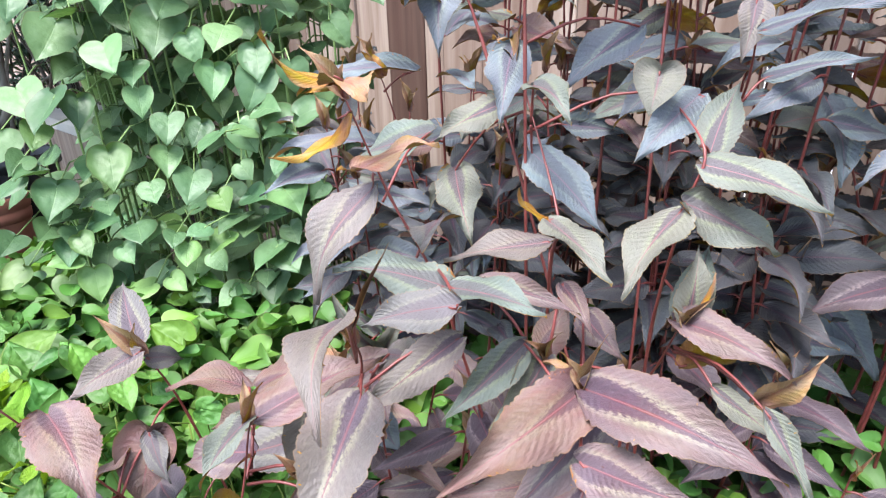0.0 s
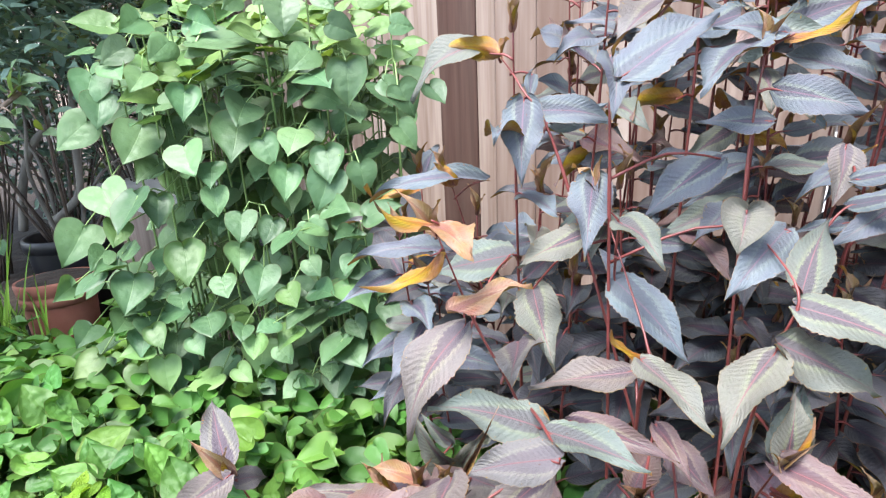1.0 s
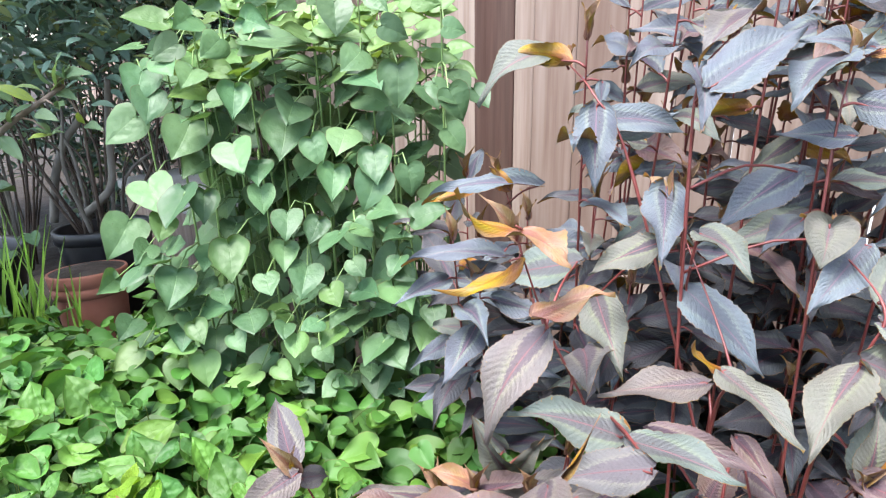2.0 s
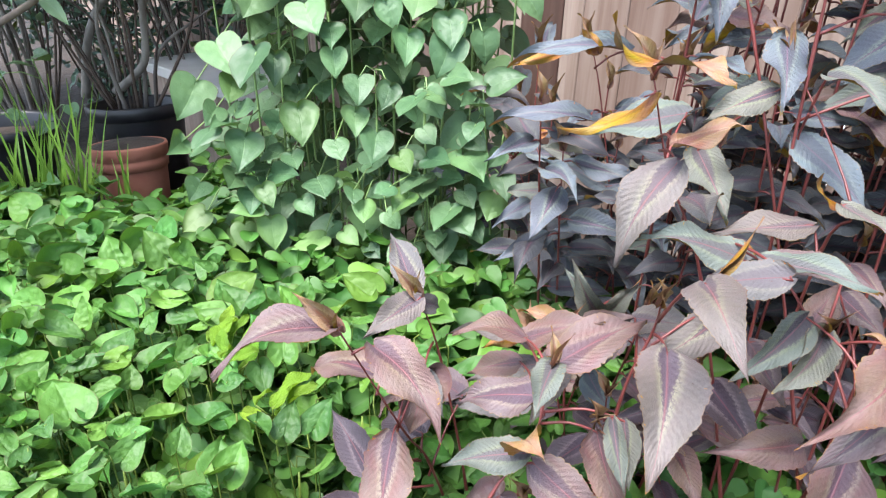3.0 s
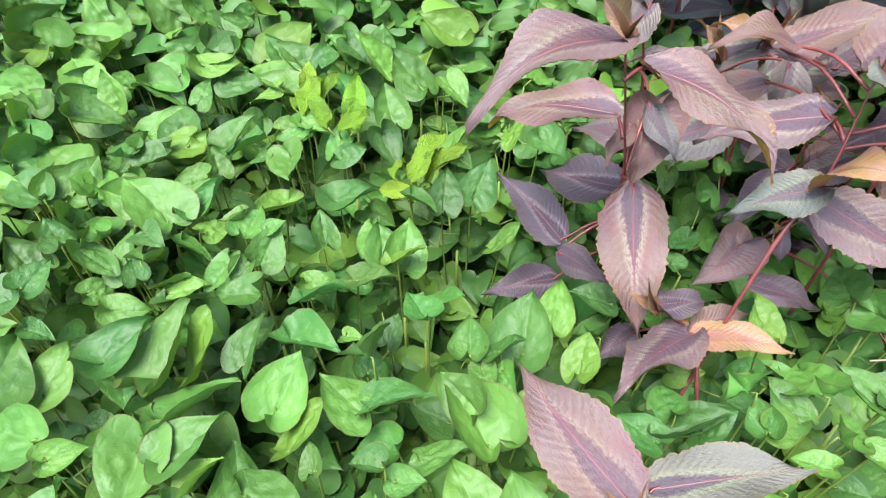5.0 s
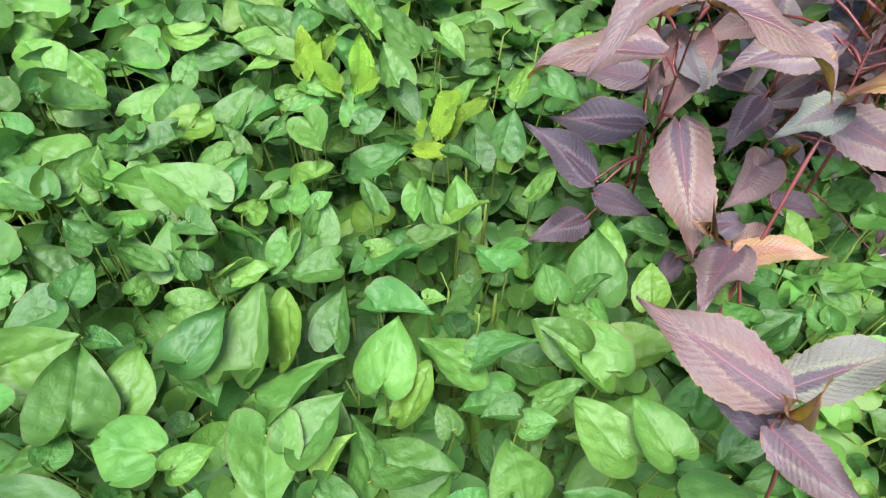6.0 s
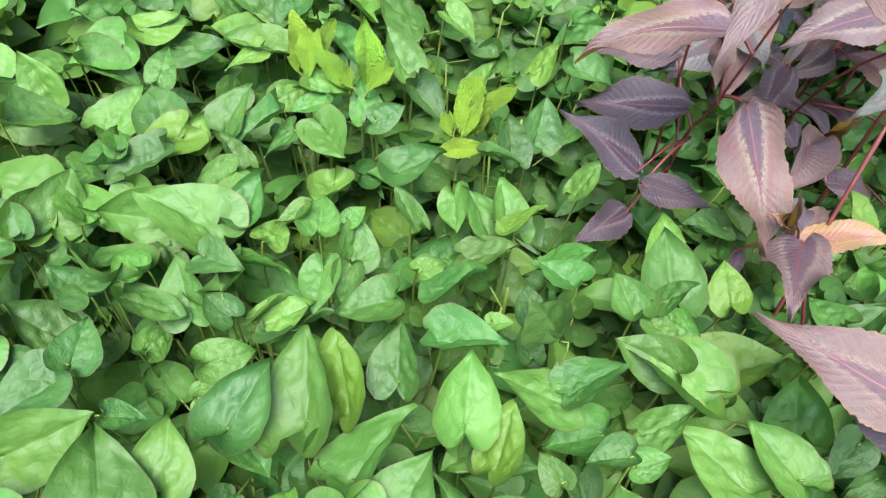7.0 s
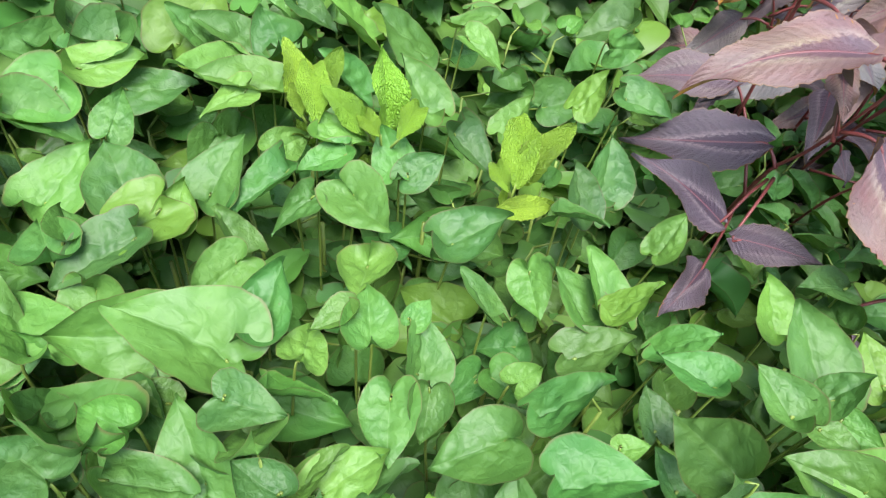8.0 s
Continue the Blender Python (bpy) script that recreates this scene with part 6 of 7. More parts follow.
cover_hero(-0.477, 0.722, [
    ((-0.489, 0.711, 0.274), (-0.516, 0.721, 0.303), 0.86, (0.55, -0.50, 0.67)),
    ((-0.459, 0.728, 0.272), (-0.458, 0.746, 0.305), 0.86, (-0.41, -0.80, 0.45)),
])
cover_hero(-0.384, 0.761, [
    ((-0.375, 0.759, 0.274), (-0.421, 0.771, 0.303), 0.86, (0.39, -0.45, 0.80)),
])
cover_hero(-0.619, 0.775, [
    ((-0.619, 0.765, 0.282), (-0.649, 0.775, 0.295), 0.86, (-0.02, -0.77, 0.64)),
    ((-0.608, 0.781, 0.289), (-0.640, 0.796, 0.288), 0.86, (-0.36, -0.75, 0.56)),
])
cover_hero(-0.481, 0.633, [
    ((-0.477, 0.630, 0.272), (-0.496, 0.646, 0.305), 0.86, (0.64, -0.48, 0.60)),
])
cover_hero(-0.161, 0.275, [
    ((-0.162, 0.293, 0.299), (-0.153, 0.333, 0.278), 0.86, (-0.44, 0.50, 0.74)),
    ((-0.173, 0.284, 0.284), (-0.190, 0.311, 0.293), 0.86, (0.21, -0.19, 0.96)),
    ((-0.160, 0.269, 0.293), (-0.135, 0.281, 0.285), 0.86, (0.38, -0.15, 0.91)),
    ((-0.143, 0.263, 0.286), (-0.123, 0.251, 0.291), 0.86, (-0.16, 0.15, 0.98)),
    ((-0.169, 0.252, 0.290), (-0.187, 0.263, 0.287), 0.86, (-0.12, 0.02, 0.99)),
])
cover_hero(-0.127, 0.302, [
    ((-0.120, 0.292, 0.286), (-0.142, 0.320, 0.291), 0.86, (0.08, -0.12, 0.99)),
    ((-0.115, 0.299, 0.287), (-0.090, 0.303, 0.307), 0.86, (-0.63, 0.20, 0.75)),
    ((-0.102, 0.250, 0.283), (-0.107, 0.277, 0.294), 0.86, (-0.13, -0.39, 0.91)),
    ((-0.169, 0.349, 0.280), (-0.177, 0.376, 0.297), 0.86, (0.31, -0.45, 0.84)),
])
cover_hero(-0.078, 0.374, [
    ((-0.100, 0.379, 0.283), (-0.093, 0.418, 0.278), 0.86, (-0.48, 0.21, 0.85)),
    ((-0.083, 0.373, 0.278), (-0.085, 0.341, 0.299), 0.86, (-0.87, 0.31, 0.39)),
    ((-0.058, 0.364, 0.286), (-0.029, 0.388, 0.291), 0.86, (-0.02, -0.15, 0.99)),
])
cover_hero(-0.889, 0.848, [
    ((-0.885, 0.867, 0.290), (-0.858, 0.907, 0.287), 0.86, (0.79, -0.50, 0.36)),
    ((-0.858, 0.858, 0.274), (-0.911, 0.866, 0.291), 0.86, (0.09, -0.74, 0.66)),
    ((-0.904, 0.809, 0.273), (-0.976, 0.807, 0.292), 0.86, (0.18, -0.78, 0.60)),
])
cover_hero(-0.812, 0.647, [
    ((-0.802, 0.646, 0.276), (-0.853, 0.651, 0.289), 0.86, (0.11, -0.68, 0.73)),
])
cover_hero(-1.045, 0.925, [
    ((-1.033, 0.920, 0.272), (-1.095, 0.948, 0.293), 0.86, (0.03, -0.56, 0.83)),
])
cover_hero(-0.961, 0.945, [
    ((-0.951, 0.941, 0.270), (-1.003, 0.961, 0.296), 0.86, (0.13, -0.64, 0.76)),
])
cover_hero(-0.924, 0.791, [
    ((-0.912, 0.790, 0.292), (-0.971, 0.795, 0.274), 0.86, (-0.15, -0.95, 0.25)),
])

STEP = 0.0445
cover_poses = []
ix = 0
while ix * STEP < 2.5:
    iy = 0
    while iy * STEP < 1.5:
        x = -1.75 + ix * STEP + cover_rng.uniform(-0.022, 0.022)
        y = 0.02 + iy * STEP + cover_rng.uniform(-0.022, 0.022)
        ragged = 0.12 * noise.noise((x * 2.3, y * 2.3, 9.0))
        if x < -1.55 + ragged or x > 0.65 + ragged or y < 0.1 + ragged:
            iy += 1
            continue
        if x < -0.96 and y > (1.215 if x > -1.32 else 1.2) + ragged * 0.4 and abs(x + 1.5) < 0.54:
            iy += 1
            continue
        near = -0.78 < x < 0.08 and 0.2 < y < 0.74
        if near:
            cover_plant(x, y)
        elif (y < 1.0 or x < -0.8) and y < 1.45:
            line, rows = cover_rows(x, y, cover_height(x, y) + cover_rng.uniform(-0.03, 0.02), cover_rng)
            for q, base, tip, w, normal in rows:
                cover_poses.append((cover_rng.randrange(12), leaf_pose(base, tip, w, normal)))
        # broad leaves that close the canopy between the stems
        for k in range(3 if near else 0):
            base = Vector((x + cover_rng.uniform(-0.03, 0.03), y + cover_rng.uniform(-0.03, 0.03), cover_height(x, y) - cover_rng.uniform(0.04, 0.1)))
            az = cover_rng.uniform(0, 6.3)
            d = Vector((math.cos(az), math.sin(az) + 0.3, cover_rng.uniform(-0.3, 0.3))).normalized()
            size = cover_rng.uniform(0.028, 0.044)
            cover_poses.append((cover_rng.randrange(12), leaf_pose(base, base + d * size, size * 0.92, (cover_rng.uniform(-0.5, 0.5), cover_rng.uniform(-0.7, 0.2), 1))))
        # a lower, shaded layer of leaves
        for k in range(4):
            px, py = x + cover_rng.uniform(-0.03, 0.03), y + cover_rng.uniform(-0.03, 0.03)
            if py < 1.0:
                base = Vector((px, py, cover_height(px, py) - cover_rng.uniform(0.08, 0.16)))
                az = cover_rng.uniform(0, 6.3)
                d = Vector((math.cos(az), math.sin(az), cover_rng.uniform(-0.4, 0.1))).normalized()
                cover_poses.append((cover_rng.randrange(12), leaf_pose(base, base + d * 0.045, 0.042, (cover_rng.uniform(-0.3, 0.3), -0.2, 1))))
        iy += 1
    ix += 1
stuff_leaves("ground_cover_leaves", COVER_COARSE, cover_poses, COVER, "dense carpet of green heart-shaped ground cover leaves", "ground cover")


# ---- fence ----
FENCE_AT, FENCE_DIR = Vector((0.2645, 1.242, 0)), Vector((0.768, -0.64, 0))
fence_turn = math.degrees(math.atan2(FENCE_DIR.y, FENCE_DIR.x))
fence = thing("fence", (FENCE_AT.x, FENCE_AT.y, 0, 0, 0, fence_turn), "weathered cedar board fence with vertical boards", "fence", kind="structure")
fence_rng = random.Random(8)


def box_mesh(name, sx, sy, sz, mat, bevel=0.002):
    bm = bmesh.new()
    bmesh.ops.create_cube(bm, size=1.0)
    bmesh.ops.scale(bm, vec=(sx, sy, sz), verts=bm.verts)
    bmesh.ops.bevel(bm, geom=list(bm.edges), offset=bevel, segments=1, affect="EDGES")
    me = bpy.data.meshes.new(name)
    bm.to_mesh(me)
    bm.free()
    me.materials.append(mat)
    return me


# pale slab added beyond the fence, so that its open joints look bright
joint_backing = thing("pavement", (FENCE_AT.x, FENCE_AT.y, 0, 0, 0, fence_turn), "pale slab added beyond the fence to brighten its open joints", "pavement", kind="structure")
part("slab", box_mesh("pale_backing_slab", 8.0, 3.0, 0.06, WHITE, 0.004), joint_backing, pose(-0.9, 1.9, 0.02))
PITCH = 0.1135
board = box_mesh("board", 0.1127, 0.016, 1.8, WOOD)
brown_board = box_mesh("board", 0.1127, 0.016, 1.8, WOOD_BROWN)
slim_board = box_mesh("board", 0.1075, 0.016, 1.8, WOOD)
wide_brown = box_mesh("board", PITCH * 1.095, 0.016, 1.8, WOOD_BROWN)
ripped_board = box_mesh("board", PITCH * 0.485, 0.016, 1.8, WOOD)
for i in range(-42, 26):
    open_joint = i in (-1, 1, 2, 3) or i % 7 == 0
    at = i + (0.475 if open_joint else 0.5)
    mesh = brown_board if i in (-16, 7) else slim_board if open_joint else board
    if i == -5:
        at, mesh = -5.05, wide_brown
    elif i < -5:
        at -= 0.6
    m = pose(PITCH * at + fence_rng.uniform(-0.0003, 0.0003), fence_rng.uniform(-0.002, 0.002), 0.92 + fence_rng.uniform(-0.006, 0.006), fence_rng.uniform(-0.2, 0.2), 0, 0)
    part("board", mesh, fence, m)
part("board", ripped_board, fence, pose(PITCH * -4.25, 0.001, 0.921))
rail = box_mesh("rail", 7.8, 0.038, 0.089, WOOD)
for z in (0.25, 0.95, 1.6):
    part("rail", rail, fence, pose(-0.9, 0.03, z))
post = box_mesh("post", 0.089, 0.089, 1.9, WOOD, 0.004)
for i in range(-2, 1):
    part("post", post, fence, pose(-0.56 + 2.3 * i + 2.3, 0.095, 0.94))


# ---- mint ----
def mint_mesh(k):
    rng = random.Random(60 + k)
    b = Build()
    b.add(*blade(rng, OVATE, 44, 12, 0.02, 0.38, 0.04, rng.uniform(-0.1, 0.3), 0.12, 0.7, 0.06, 0.0, 9, pucker=8, puff=0.022))
    return b.mesh("mint_leaf", MINT)


MINT_LEAVES = [mint_mesh(k) for k in range(4)]
mint_rng = random.Random(14)


def mint_plant(x, y, z, leaves):
    """A sprig with placed upright leaves (base, tip, width over length, face) and small ones between them."""
    root = thing("mint_sprig", (x, y, 0), "yellow-green mint sprig with crinkled upright leaves", "herb", "mint sprigs")
    off = Matrix.Translation((-x, -y, 0))
    b = Build()
    b.tube([(0.004, 0, -0.01), (0, 0, z * 0.5), (0, 0, z)], (0.0015, 0.0014, 0.0011), 6)
    for k, (base, tip, w, face) in enumerate(leaves):
        base, tip = Vector(base), Vector(tip)
        part("leaf", MINT_LEAVES[k % 4], root, off @ leaf_pose(base, tip, w * (tip - base).length, face))
        b.tube([(0, 0, z), off @ base, off @ base.lerp(tip, 0.08)], (0.001, 0.0009, 0.0005), 5)
    for k in range(4):
        az = 1.6 * k + mint_rng.uniform(-0.4, 0.4)
        d = Vector((math.cos(az), math.sin(az), mint_rng.uniform(0.5, 1.3))).normalized()
        length = mint_rng.uniform(0.018, 0.028)
        base = Vector((0, 0, z - 0.012))
        part("leaf", MINT_LEAVES[k], root, leaf_pose(base, base + d * length, length * 0.5, (-d.x, -d.y, 0.8)))
    part("stem", b.mesh("mint_stem", COVER_STEM), root)


mint_plant(-0.519, 0.604, 0.272, [
    ((-0.520, 0.615, 0.277), (-0.523, 0.644, 0.316), 0.46, (0.01, -0.80, 0.60)),
    ((-0.515, 0.610, 0.280), (-0.491, 0.628, 0.314), 0.46, (-0.42, -0.65, 0.63)),
    ((-0.521, 0.586, 0.294), (-0.509, 0.634, 0.300), 0.46, (-0.08, -0.10, 0.99)),
    ((-0.529, 0.590, 0.297), (-0.524, 0.621, 0.296), 0.46, (-0.18, 0.05, 0.98)),
])
mint_plant(-0.485, 0.569, 0.273, [
    ((-0.494, 0.573, 0.289), (-0.515, 0.599, 0.311), 0.46, (-0.11, -0.69, 0.72)),
    ((-0.477, 0.581, 0.278), (-0.472, 0.614, 0.322), 0.46, (0.15, -0.80, 0.58)),
    ((-0.484, 0.551, 0.301), (-0.459, 0.578, 0.299), 0.46, (0.29, -0.18, 0.94)),
    ((-0.494, 0.555, 0.303), (-0.494, 0.584, 0.297), 0.46, (-0.55, 0.18, 0.82)),
])
mint_plant(-0.420, 0.515, 0.262, [
    ((-0.419, 0.515, 0.277), (-0.390, 0.562, 0.293), 0.46, (-0.28, -0.16, 0.95)),
    ((-0.408, 0.526, 0.267), (-0.371, 0.531, 0.303), 0.46, (-0.65, -0.31, 0.69)),
    ((-0.432, 0.504, 0.288), (-0.425, 0.532, 0.283), 0.46, (-0.47, 0.26, 0.84)),
    ((-0.444, 0.496, 0.284), (-0.410, 0.488, 0.286), 0.46, (-0.19, -0.63, 0.75)),
])


# ---- pots and shrubs at the back ----
def pot(name, at, profile, mat, label, soil_z, soil_r, cut):
    """A round pot; the profile from number cut on is its rim."""
    root = thing(name, at, label, "plant pot", "plant pots")
    b = Build()
    b.lathe(profile[:cut + 1])
    body = part("body", b.mesh(name, mat), root)
    b = Build()
    b.lathe(profile[cut:])
    part("rim", b.mesh(name + "_rim", mat), body)
    b = Build()
    b.lathe([(soil_r, soil_z), (soil_r * 0.6, soil_z + 0.008), (0.002, soil_z + 0.012)], 32)
    part("potting_soil", b.mesh("potting_soil", SOIL), root, None, "dark potting soil")
    return root


pot("terracotta_pot", (-1.13, 1.34, -0.028, -7, 0, 33), [(0.002, 0), (0.062, 0), (0.065, 0.01), (0.08, 0.225), (0.084, 0.228), (0.086, 0.248), (0.083, 0.251), (0.087, 0.255), (0.09, 0.28), (0.088, 0.285), (0.081, 0.283), (0.08, 0.27), (0.075, 0.2)], CLAY,
    "terracotta-coloured round pot with a ribbed rim", 0.2835, 0.083, 3)
pot("black_nursery_pot", (-1.267, 1.6, -0.012, -5, 0, 33), [(0.002, 0), (0.1, 0), (0.12, 0.262), (0.128, 0.264), (0.13, 0.295), (0.126, 0.3), (0.118, 0.295), (0.116, 0.26), (0.11, 0.2)], BLACK,
    "black plastic nursery pot holding a woody shrub", 0.262, 0.115, 2)
pot("black_nursery_pot", (-1.62, 1.5, 0), [(0.002, 0), (0.11, 0), (0.13, 0.2), (0.138, 0.202), (0.14, 0.235), (0.134, 0.24), (0.126, 0.23), (0.12, 0.18)], BLACK,
    "low black plastic nursery pot", 0.195, 0.124, 2)

# planter box with a pale rim at the foot of the fence
planter = thing("planter_box", (-1.24, 2.06, 0, 0, 0, -35), "brown wooden planter box with a pale rim board", "planter")
part("side_board", box_mesh("planter_board", 0.6, 0.03, 0.26, WOOD), planter, pose(0, -0.12, 0.13))
part("side_board", planter.children[0].data, planter, pose(0, 0.12, 0.13))
end_board = box_mesh("planter_end", 0.03, 0.21, 0.26, WOOD)
part("end_board", end_board, planter, pose(-0.285, 0, 0.13))
part("end_board", end_board, planter, pose(0.285, 0, 0.13))
part("rim_board", box_mesh("planter_rim", 0.64, 0.3, 0.035, WHITE, 0.004), planter, pose(0, 0, 0.28), "pale painted rim board")

shrub_rng = random.Random(77)


def spear_mesh(name, mat, k, width=0.4):
    rng = random.Random(300 + k)
    b = Build()
    b.add(*blade(rng, SPEAR, 8, 4, 0.0, rng.uniform(0.15, 0.5), rng.uniform(0.0, 0.06), rng.uniform(0.0, 0.3), 0.04, width))
    return b.mesh(name, mat)


SHRUB_LEAVES = [spear_mesh("shrub_leaf", SHRUB, k) for k in range(6)]
WILLOW_LEAVES = [spear_mesh("drooping_leaf", WILLOW, 20 + k) for k in range(6)]


def leafy_cloud(parent, meshes, mat, centre, size, count, length, name="crown"):
    """Small leaves in clumps inside an uneven ellipsoid, joined into one mesh."""
    rng = shrub_rng
    src = []
    for me in meshes:
        v = np.zeros(len(me.vertices) * 3)
        me.vertices.foreach_get("co", v)
        src.append((v.reshape(-1, 3), [tuple(p.vertices) for p in me.polygons]))
    b = Build()
    clumps = []
    for _ in range(max(8, count // 28)):
        while True:
            q = Vector((rng.uniform(-1, 1), rng.uniform(-1, 1), rng.uniform(-1, 1)))
            if 0.35 < q.length < 1:
                break
        clumps.append(Vector((q.x * size[0], q.y * size[1], q.z * size[2])))
    for _ in range(count):
        c = rng.choice(clumps)
        base = Vector(centre) + c + Vector((rng.gauss(0, 0.05), rng.gauss(0, 0.05), rng.gauss(0, 0.05)))
        d = Vector((rng.gauss(0, 1) + c.x, rng.gauss(0, 1) + c.y, rng.gauss(0, 0.6) - 0.1)).normalized()
        n = Vector((rng.uniform(-0.5, 0.5), rng.uniform(-0.8, 0.2), 1))
        m = np.array(leaf_pose(base, base + d * length * rng.uniform(0.7, 1.3), length * rng.uniform(0.35, 0.5), n))
        v, f = rng.choice(src)
        uv = [((k // 5) / 8, (k % 5) / 4) for k in range(len(v))]
        b.add(v @ m[:3, :3].T + m[:3, 3], f, uv)
    return part(name, b.mesh(name, mat), parent)


def shrub(x, y, stems, height, spread, crown_z, crown_size, count, length, label, foot=0.0):
    rng = shrub_rng
    root = thing("shrub", (x, y, 0), label, "shrub", "background shrubs")
    # extra foliage above the view, added only to shade the stems below
    leafy_cloud(root, SHRUB_LEAVES, SHRUB, (0, 0, crown_z + 0.8), (crown_size[0] * 1.1, crown_size[1] * 1.1, 0.5), count, length * 1.3, "upper_crown")
    for k in range(stems):
        a = rng.uniform(0, 6.3)
        r = rng.uniform(0.1, 1.0)
        p0 = Vector((0.05 * math.cos(a), 0.05 * math.sin(a), foot))
        p3 = Vector((spread * r * math.cos(a), spread * r * math.sin(a), height * rng.uniform(0.7, 1.0)))
        p1 = p0.lerp(p3, 0.35) + Vector((rng.uniform(-0.04, 0.04), rng.uniform(-0.04, 0.04), 0.06))
        p2 = p0.lerp(p3, 0.7) + Vector((rng.uniform(-0.05, 0.05), rng.uniform(-0.05, 0.05), 0.04))
        line = curve_points([p0, p1, p2, p3], 5)
        thick = rng.uniform(0.0025, 0.0065)
        b = Build()
        b.tube(line, [thick * (1.1 - 0.75 * i / len(line)) for i in range(len(line))], 7)
        part("branch", b.mesh("branch", BARK if thick > 0.005 else TWIG), root)
    leafy_cloud(root, SHRUB_LEAVES, SHRUB, (0, 0, crown_z), crown_size, count, length)
    return root


potted = shrub(-1.267, 1.6, 18, 0.75, 0.34, 0.9, (0.5, 0.3, 0.3), 1000, 0.055, "twiggy dark-leaved shrub with two bent trunks in a black pot", 0.26)
shrub(-1.9, 1.95, 26, 1.1, 0.55, 0.9, (0.6, 0.4, 0.42), 2200, 0.055, "dense dark green shrub with many bare stems")
shrub(-1.45, 2.3, 26, 1.2, 0.5, 0.95, (0.6, 0.25, 0.45), 2200, 0.055, "dense dark green shrub with many bare stems")
shrub(-2.1, 2.6, 22, 1.2, 0.6, 0.6, (0.8, 0.3, 0.6), 3000, 0.06, "dense dark green shrub with many bare stems")
shrub(-2.7, 2.1, 20, 1.2, 0.5, 0.75, (0.6, 0.5, 0.7), 2200, 0.055, "dense dark green shrub with many bare stems")


# unseen overhang added to shade the ground cover near the pots
leafy_cloud(potted, SHRUB_LEAVES, SHRUB, (-0.12, -0.42, 1.3), (0.5, 0.55, 0.28), 1300, 0.08, "upper_crown")


def trunk(parent, pts):
    """A stout bent trunk under a shrub."""
    line = curve_points(pts, 6)
    b = Build()
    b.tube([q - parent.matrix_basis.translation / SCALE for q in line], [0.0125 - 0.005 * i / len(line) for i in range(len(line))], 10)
    part("trunk", b.mesh("trunk", BARK), parent, None, "bent grey trunk")


trunk(potted, [(-1.416, 1.600, 0.297), (-1.380, 1.600, 0.426), (-1.332, 1.600, 0.518), (-1.278, 1.600, 0.574), (-1.240, 1.600, 0.613)])
trunk(potted, [(-1.321, 1.600, 0.317), (-1.260, 1.600, 0.360), (-1.212, 1.600, 0.416), (-1.193, 1.600, 0.550), (-1.167, 1.600, 0.690)])


def grass_tuft(x, y, count, height):
    root = thing("grass_tuft", (x, y, 0), "bright green tuft of broad grass blades", "grass", "grass tufts")
    rng = shrub_rng
    for k in range(count):
        a, lean = rng.uniform(0, 6.3), rng.uniform(0.02, 0.12)
        h = height * rng.uniform(0.5, 1.0)
        w = rng.uniform(0.003, 0.0065)
        ox, oy = rng.uniform(-0.05, 0.05), rng.uniform(-0.03, 0.03)
        verts, faces = [], []
        for i in range(8):
            t = i / 7
            cx, cy, cz = ox + lean * t * t * math.cos(a), oy + lean * t * t * math.sin(a), 0.02 + h * t
            ww = w * (1 - t ** 2.2) + 0.0003
            verts += [(cx - ww, cy, cz), (cx, cy + 0.002, cz), (cx + ww, cy, cz)]
        for i in range(7):
            for j in range(2):
                o = i * 3 + j
                faces.append((o, o + 1, o + 4, o + 3))
        b = Build()
        b.add(verts, faces)
        part("blade", b.mesh("grass_blade", BLADE), root)


for wx, wy, wt in ((-1.4, 1.25, 0.42), (-1.47, 1.3, 0.5), (-1.34, 1.42, 0.45)):
    tall_plant(wx, wy, wt, tall_rng.uniform(-0.03, 0.03), 5, 0.045)
grass_tuft(-1.2, 1.2, 26, 0.44)
grass_tuft(-1.29, 1.19, 22, 0.4)
grass_tuft(-1.08, 1.2, 8, 0.36)

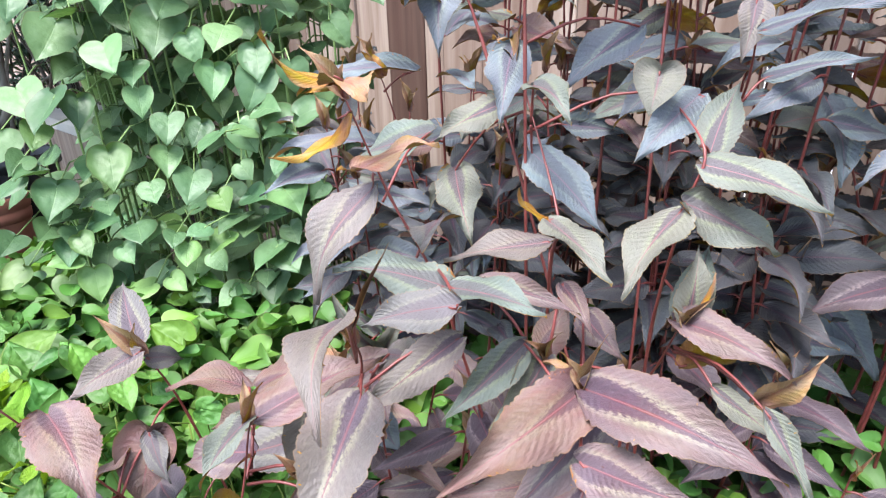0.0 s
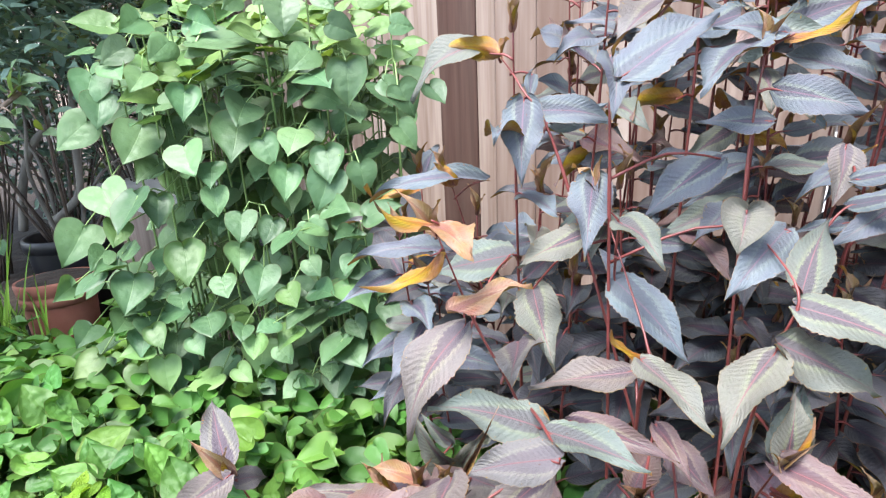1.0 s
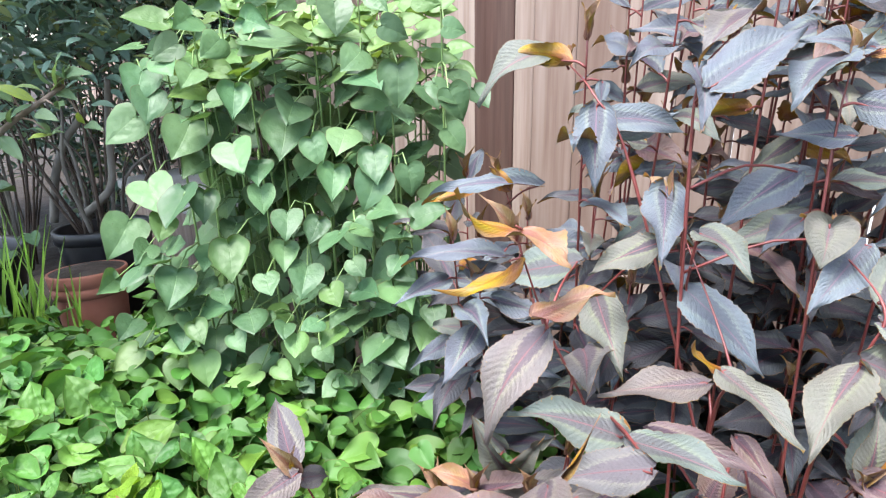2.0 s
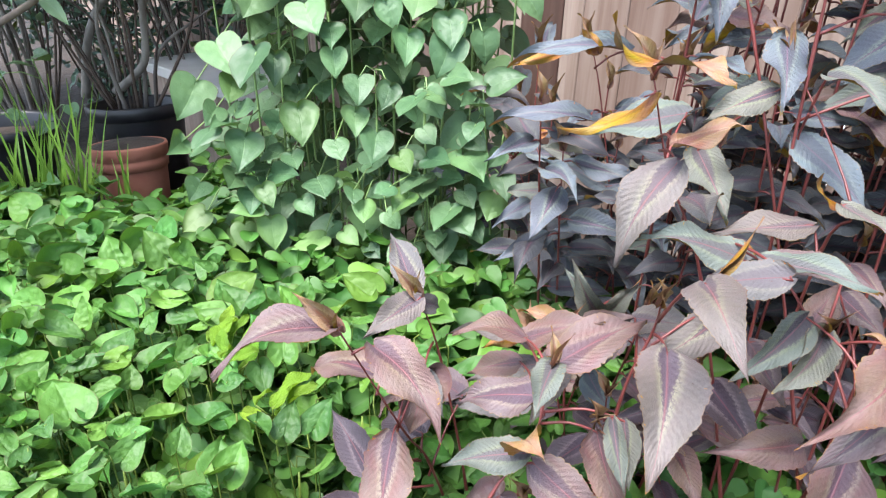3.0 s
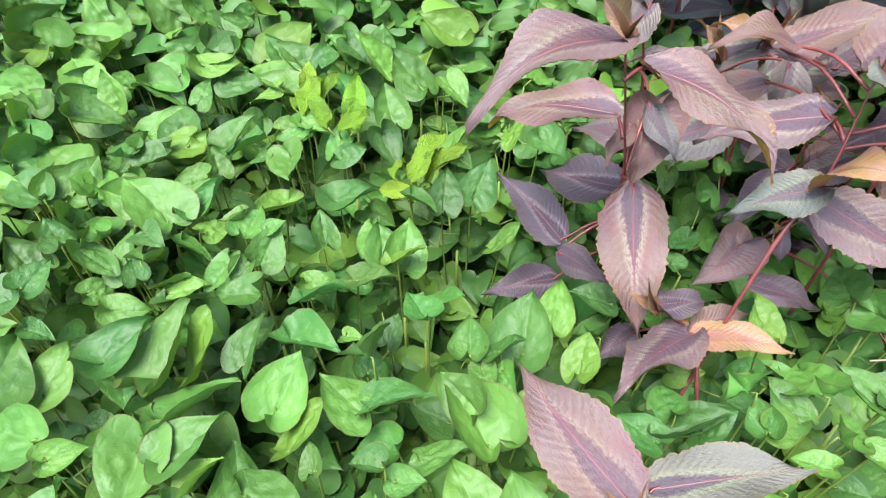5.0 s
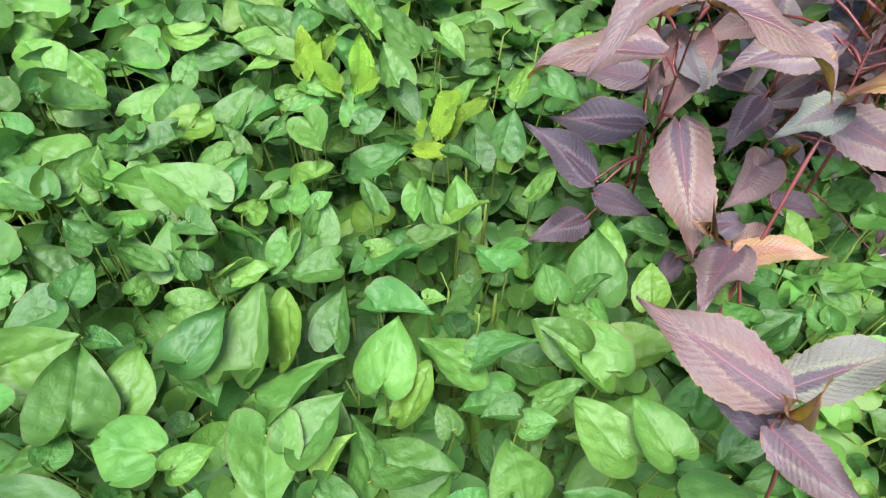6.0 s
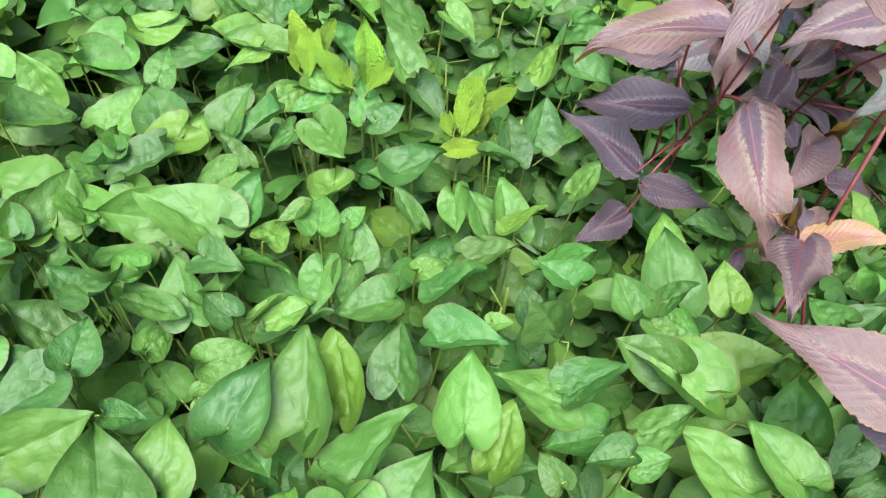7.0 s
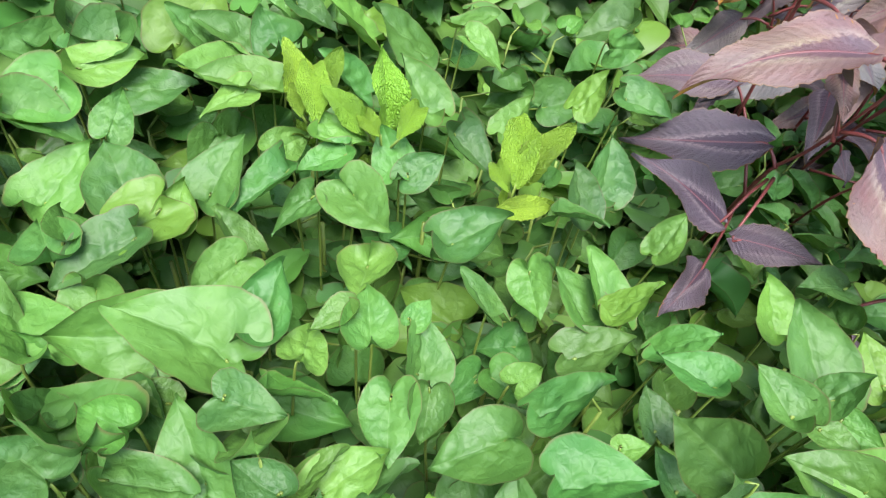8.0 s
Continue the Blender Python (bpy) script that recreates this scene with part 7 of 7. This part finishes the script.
def leafy_branch(stem, leaves):
    line = curve_points(stem, 6)
    foot = line[0]
    root = thing("leafy_branch", foot, "arching brown branch with drooping narrow leaves", "shrub branch")
    off = Matrix.Translation(-foot)
    b = Build()
    b.tube([off @ q for q in [Vector((foot.x - 0.12, foot.y + 0.05, 0.0))] + line], [0.009] + [0.008 - 0.0035 * i / len(line) for i in range(len(line))], 8)
    for base, tip in leaves:
        base, tip = Vector(base), Vector(tip)
        q = min(line, key=lambda p: (p - base).length)
        b.tube([off @ p for p in (q, (q + base) / 2 + Vector((0, 0, 0.008)), base, base.lerp(tip, 0.1))], (0.002, 0.0016, 0.0012, 0.0006), 5)
        length = (tip - base).length
        part("leaf", shrub_rng.choice(WILLOW_LEAVES), root, off @ leaf_pose(base, tip, length * 0.36, (shrub_rng.uniform(-0.3, 0.3), -0.6, 0.8)))
    # a broken side twig and small leaf tufts
    for k, at in enumerate((0.55, 0.72, 0.95)):
        q = line[int(at * (len(line) - 1))]
        end = q + Vector((0.075 - 0.02 * k, -0.01, -0.035 + 0.03 * k))
        b.tube([off @ p for p in (q, (q + end) / 2 + Vector((0, 0, 0.012)), end)], (0.003, 0.0024, 0.0016), 6)
        for n in range(6):
            d = Vector((shrub_rng.uniform(-0.6, 1.0), shrub_rng.uniform(-1, 0.3), shrub_rng.uniform(-0.3, 0.8))).normalized()
            length = shrub_rng.uniform(0.022, 0.045)
            part("leaf", shrub_rng.choice(WILLOW_LEAVES), root, off @ leaf_pose(end, end + d * length, length * 0.42, (0.1, -0.5, 0.9)))
    part("branch", b.mesh("branch", BRANCH), root)


leafy_branch([(-1.428, 1.250, 0.484), (-1.235, 1.250, 0.572), (-1.141, 1.250, 0.628), (-1.067, 1.250, 0.667), (-1.010, 1.250, 0.698)], [
    ((-1.037, 1.250, 0.689), (-0.918, 1.220, 0.723)),
    ((-1.034, 1.250, 0.700), (-1.035, 1.220, 0.753)),
    ((-1.023, 1.250, 0.695), (-0.973, 1.220, 0.763)),
    ((-1.080, 1.250, 0.667), (-1.146, 1.220, 0.701)),
    ((-1.088, 1.250, 0.662), (-1.120, 1.220, 0.637)),
    ((-1.130, 1.250, 0.666), (-1.167, 1.220, 0.711)),
    ((-1.086, 1.250, 0.645), (-1.010, 1.220, 0.633)),
    ((-1.136, 1.250, 0.644), (-1.187, 1.220, 0.602)),
    ((-1.026, 1.250, 0.684), (-0.959, 1.220, 0.672)),
    ((-0.979, 1.250, 0.620), (-0.917, 1.220, 0.614)),
    ((-0.978, 1.250, 0.623), (-0.966, 1.220, 0.650)),
    ((-1.188, 1.250, 0.598), (-1.113, 1.220, 0.548)),
    ((-1.191, 1.250, 0.632), (-1.233, 1.220, 0.579)),
    ((-1.143, 1.250, 0.622), (-1.105, 1.220, 0.659)),
    ((-1.147, 1.250, 0.699), (-1.158, 1.220, 0.721)),
    ((-1.062, 1.250, 0.689), (-1.098, 1.220, 0.696)),
])


# ---- dry twig lying in the ground cover ----
def dry_twig(points):
    line = curve_points(points, 5)
    root = thing("dry_twig", line[0], "thin pale dry twig lying in the ground cover", "twig")
    b = Build()
    b.tube([q - line[0] for q in line], [0.0007 - 0.0003 * i / len(line) for i in range(len(line))], 6)
    part("stick", b.mesh("dry_twig", DRY), root)


dry_twig([(-0.099, 0.339, 0.270), (-0.082, 0.337, 0.275), (-0.058, 0.339, 0.272), (-0.012, 0.342, 0.260)])
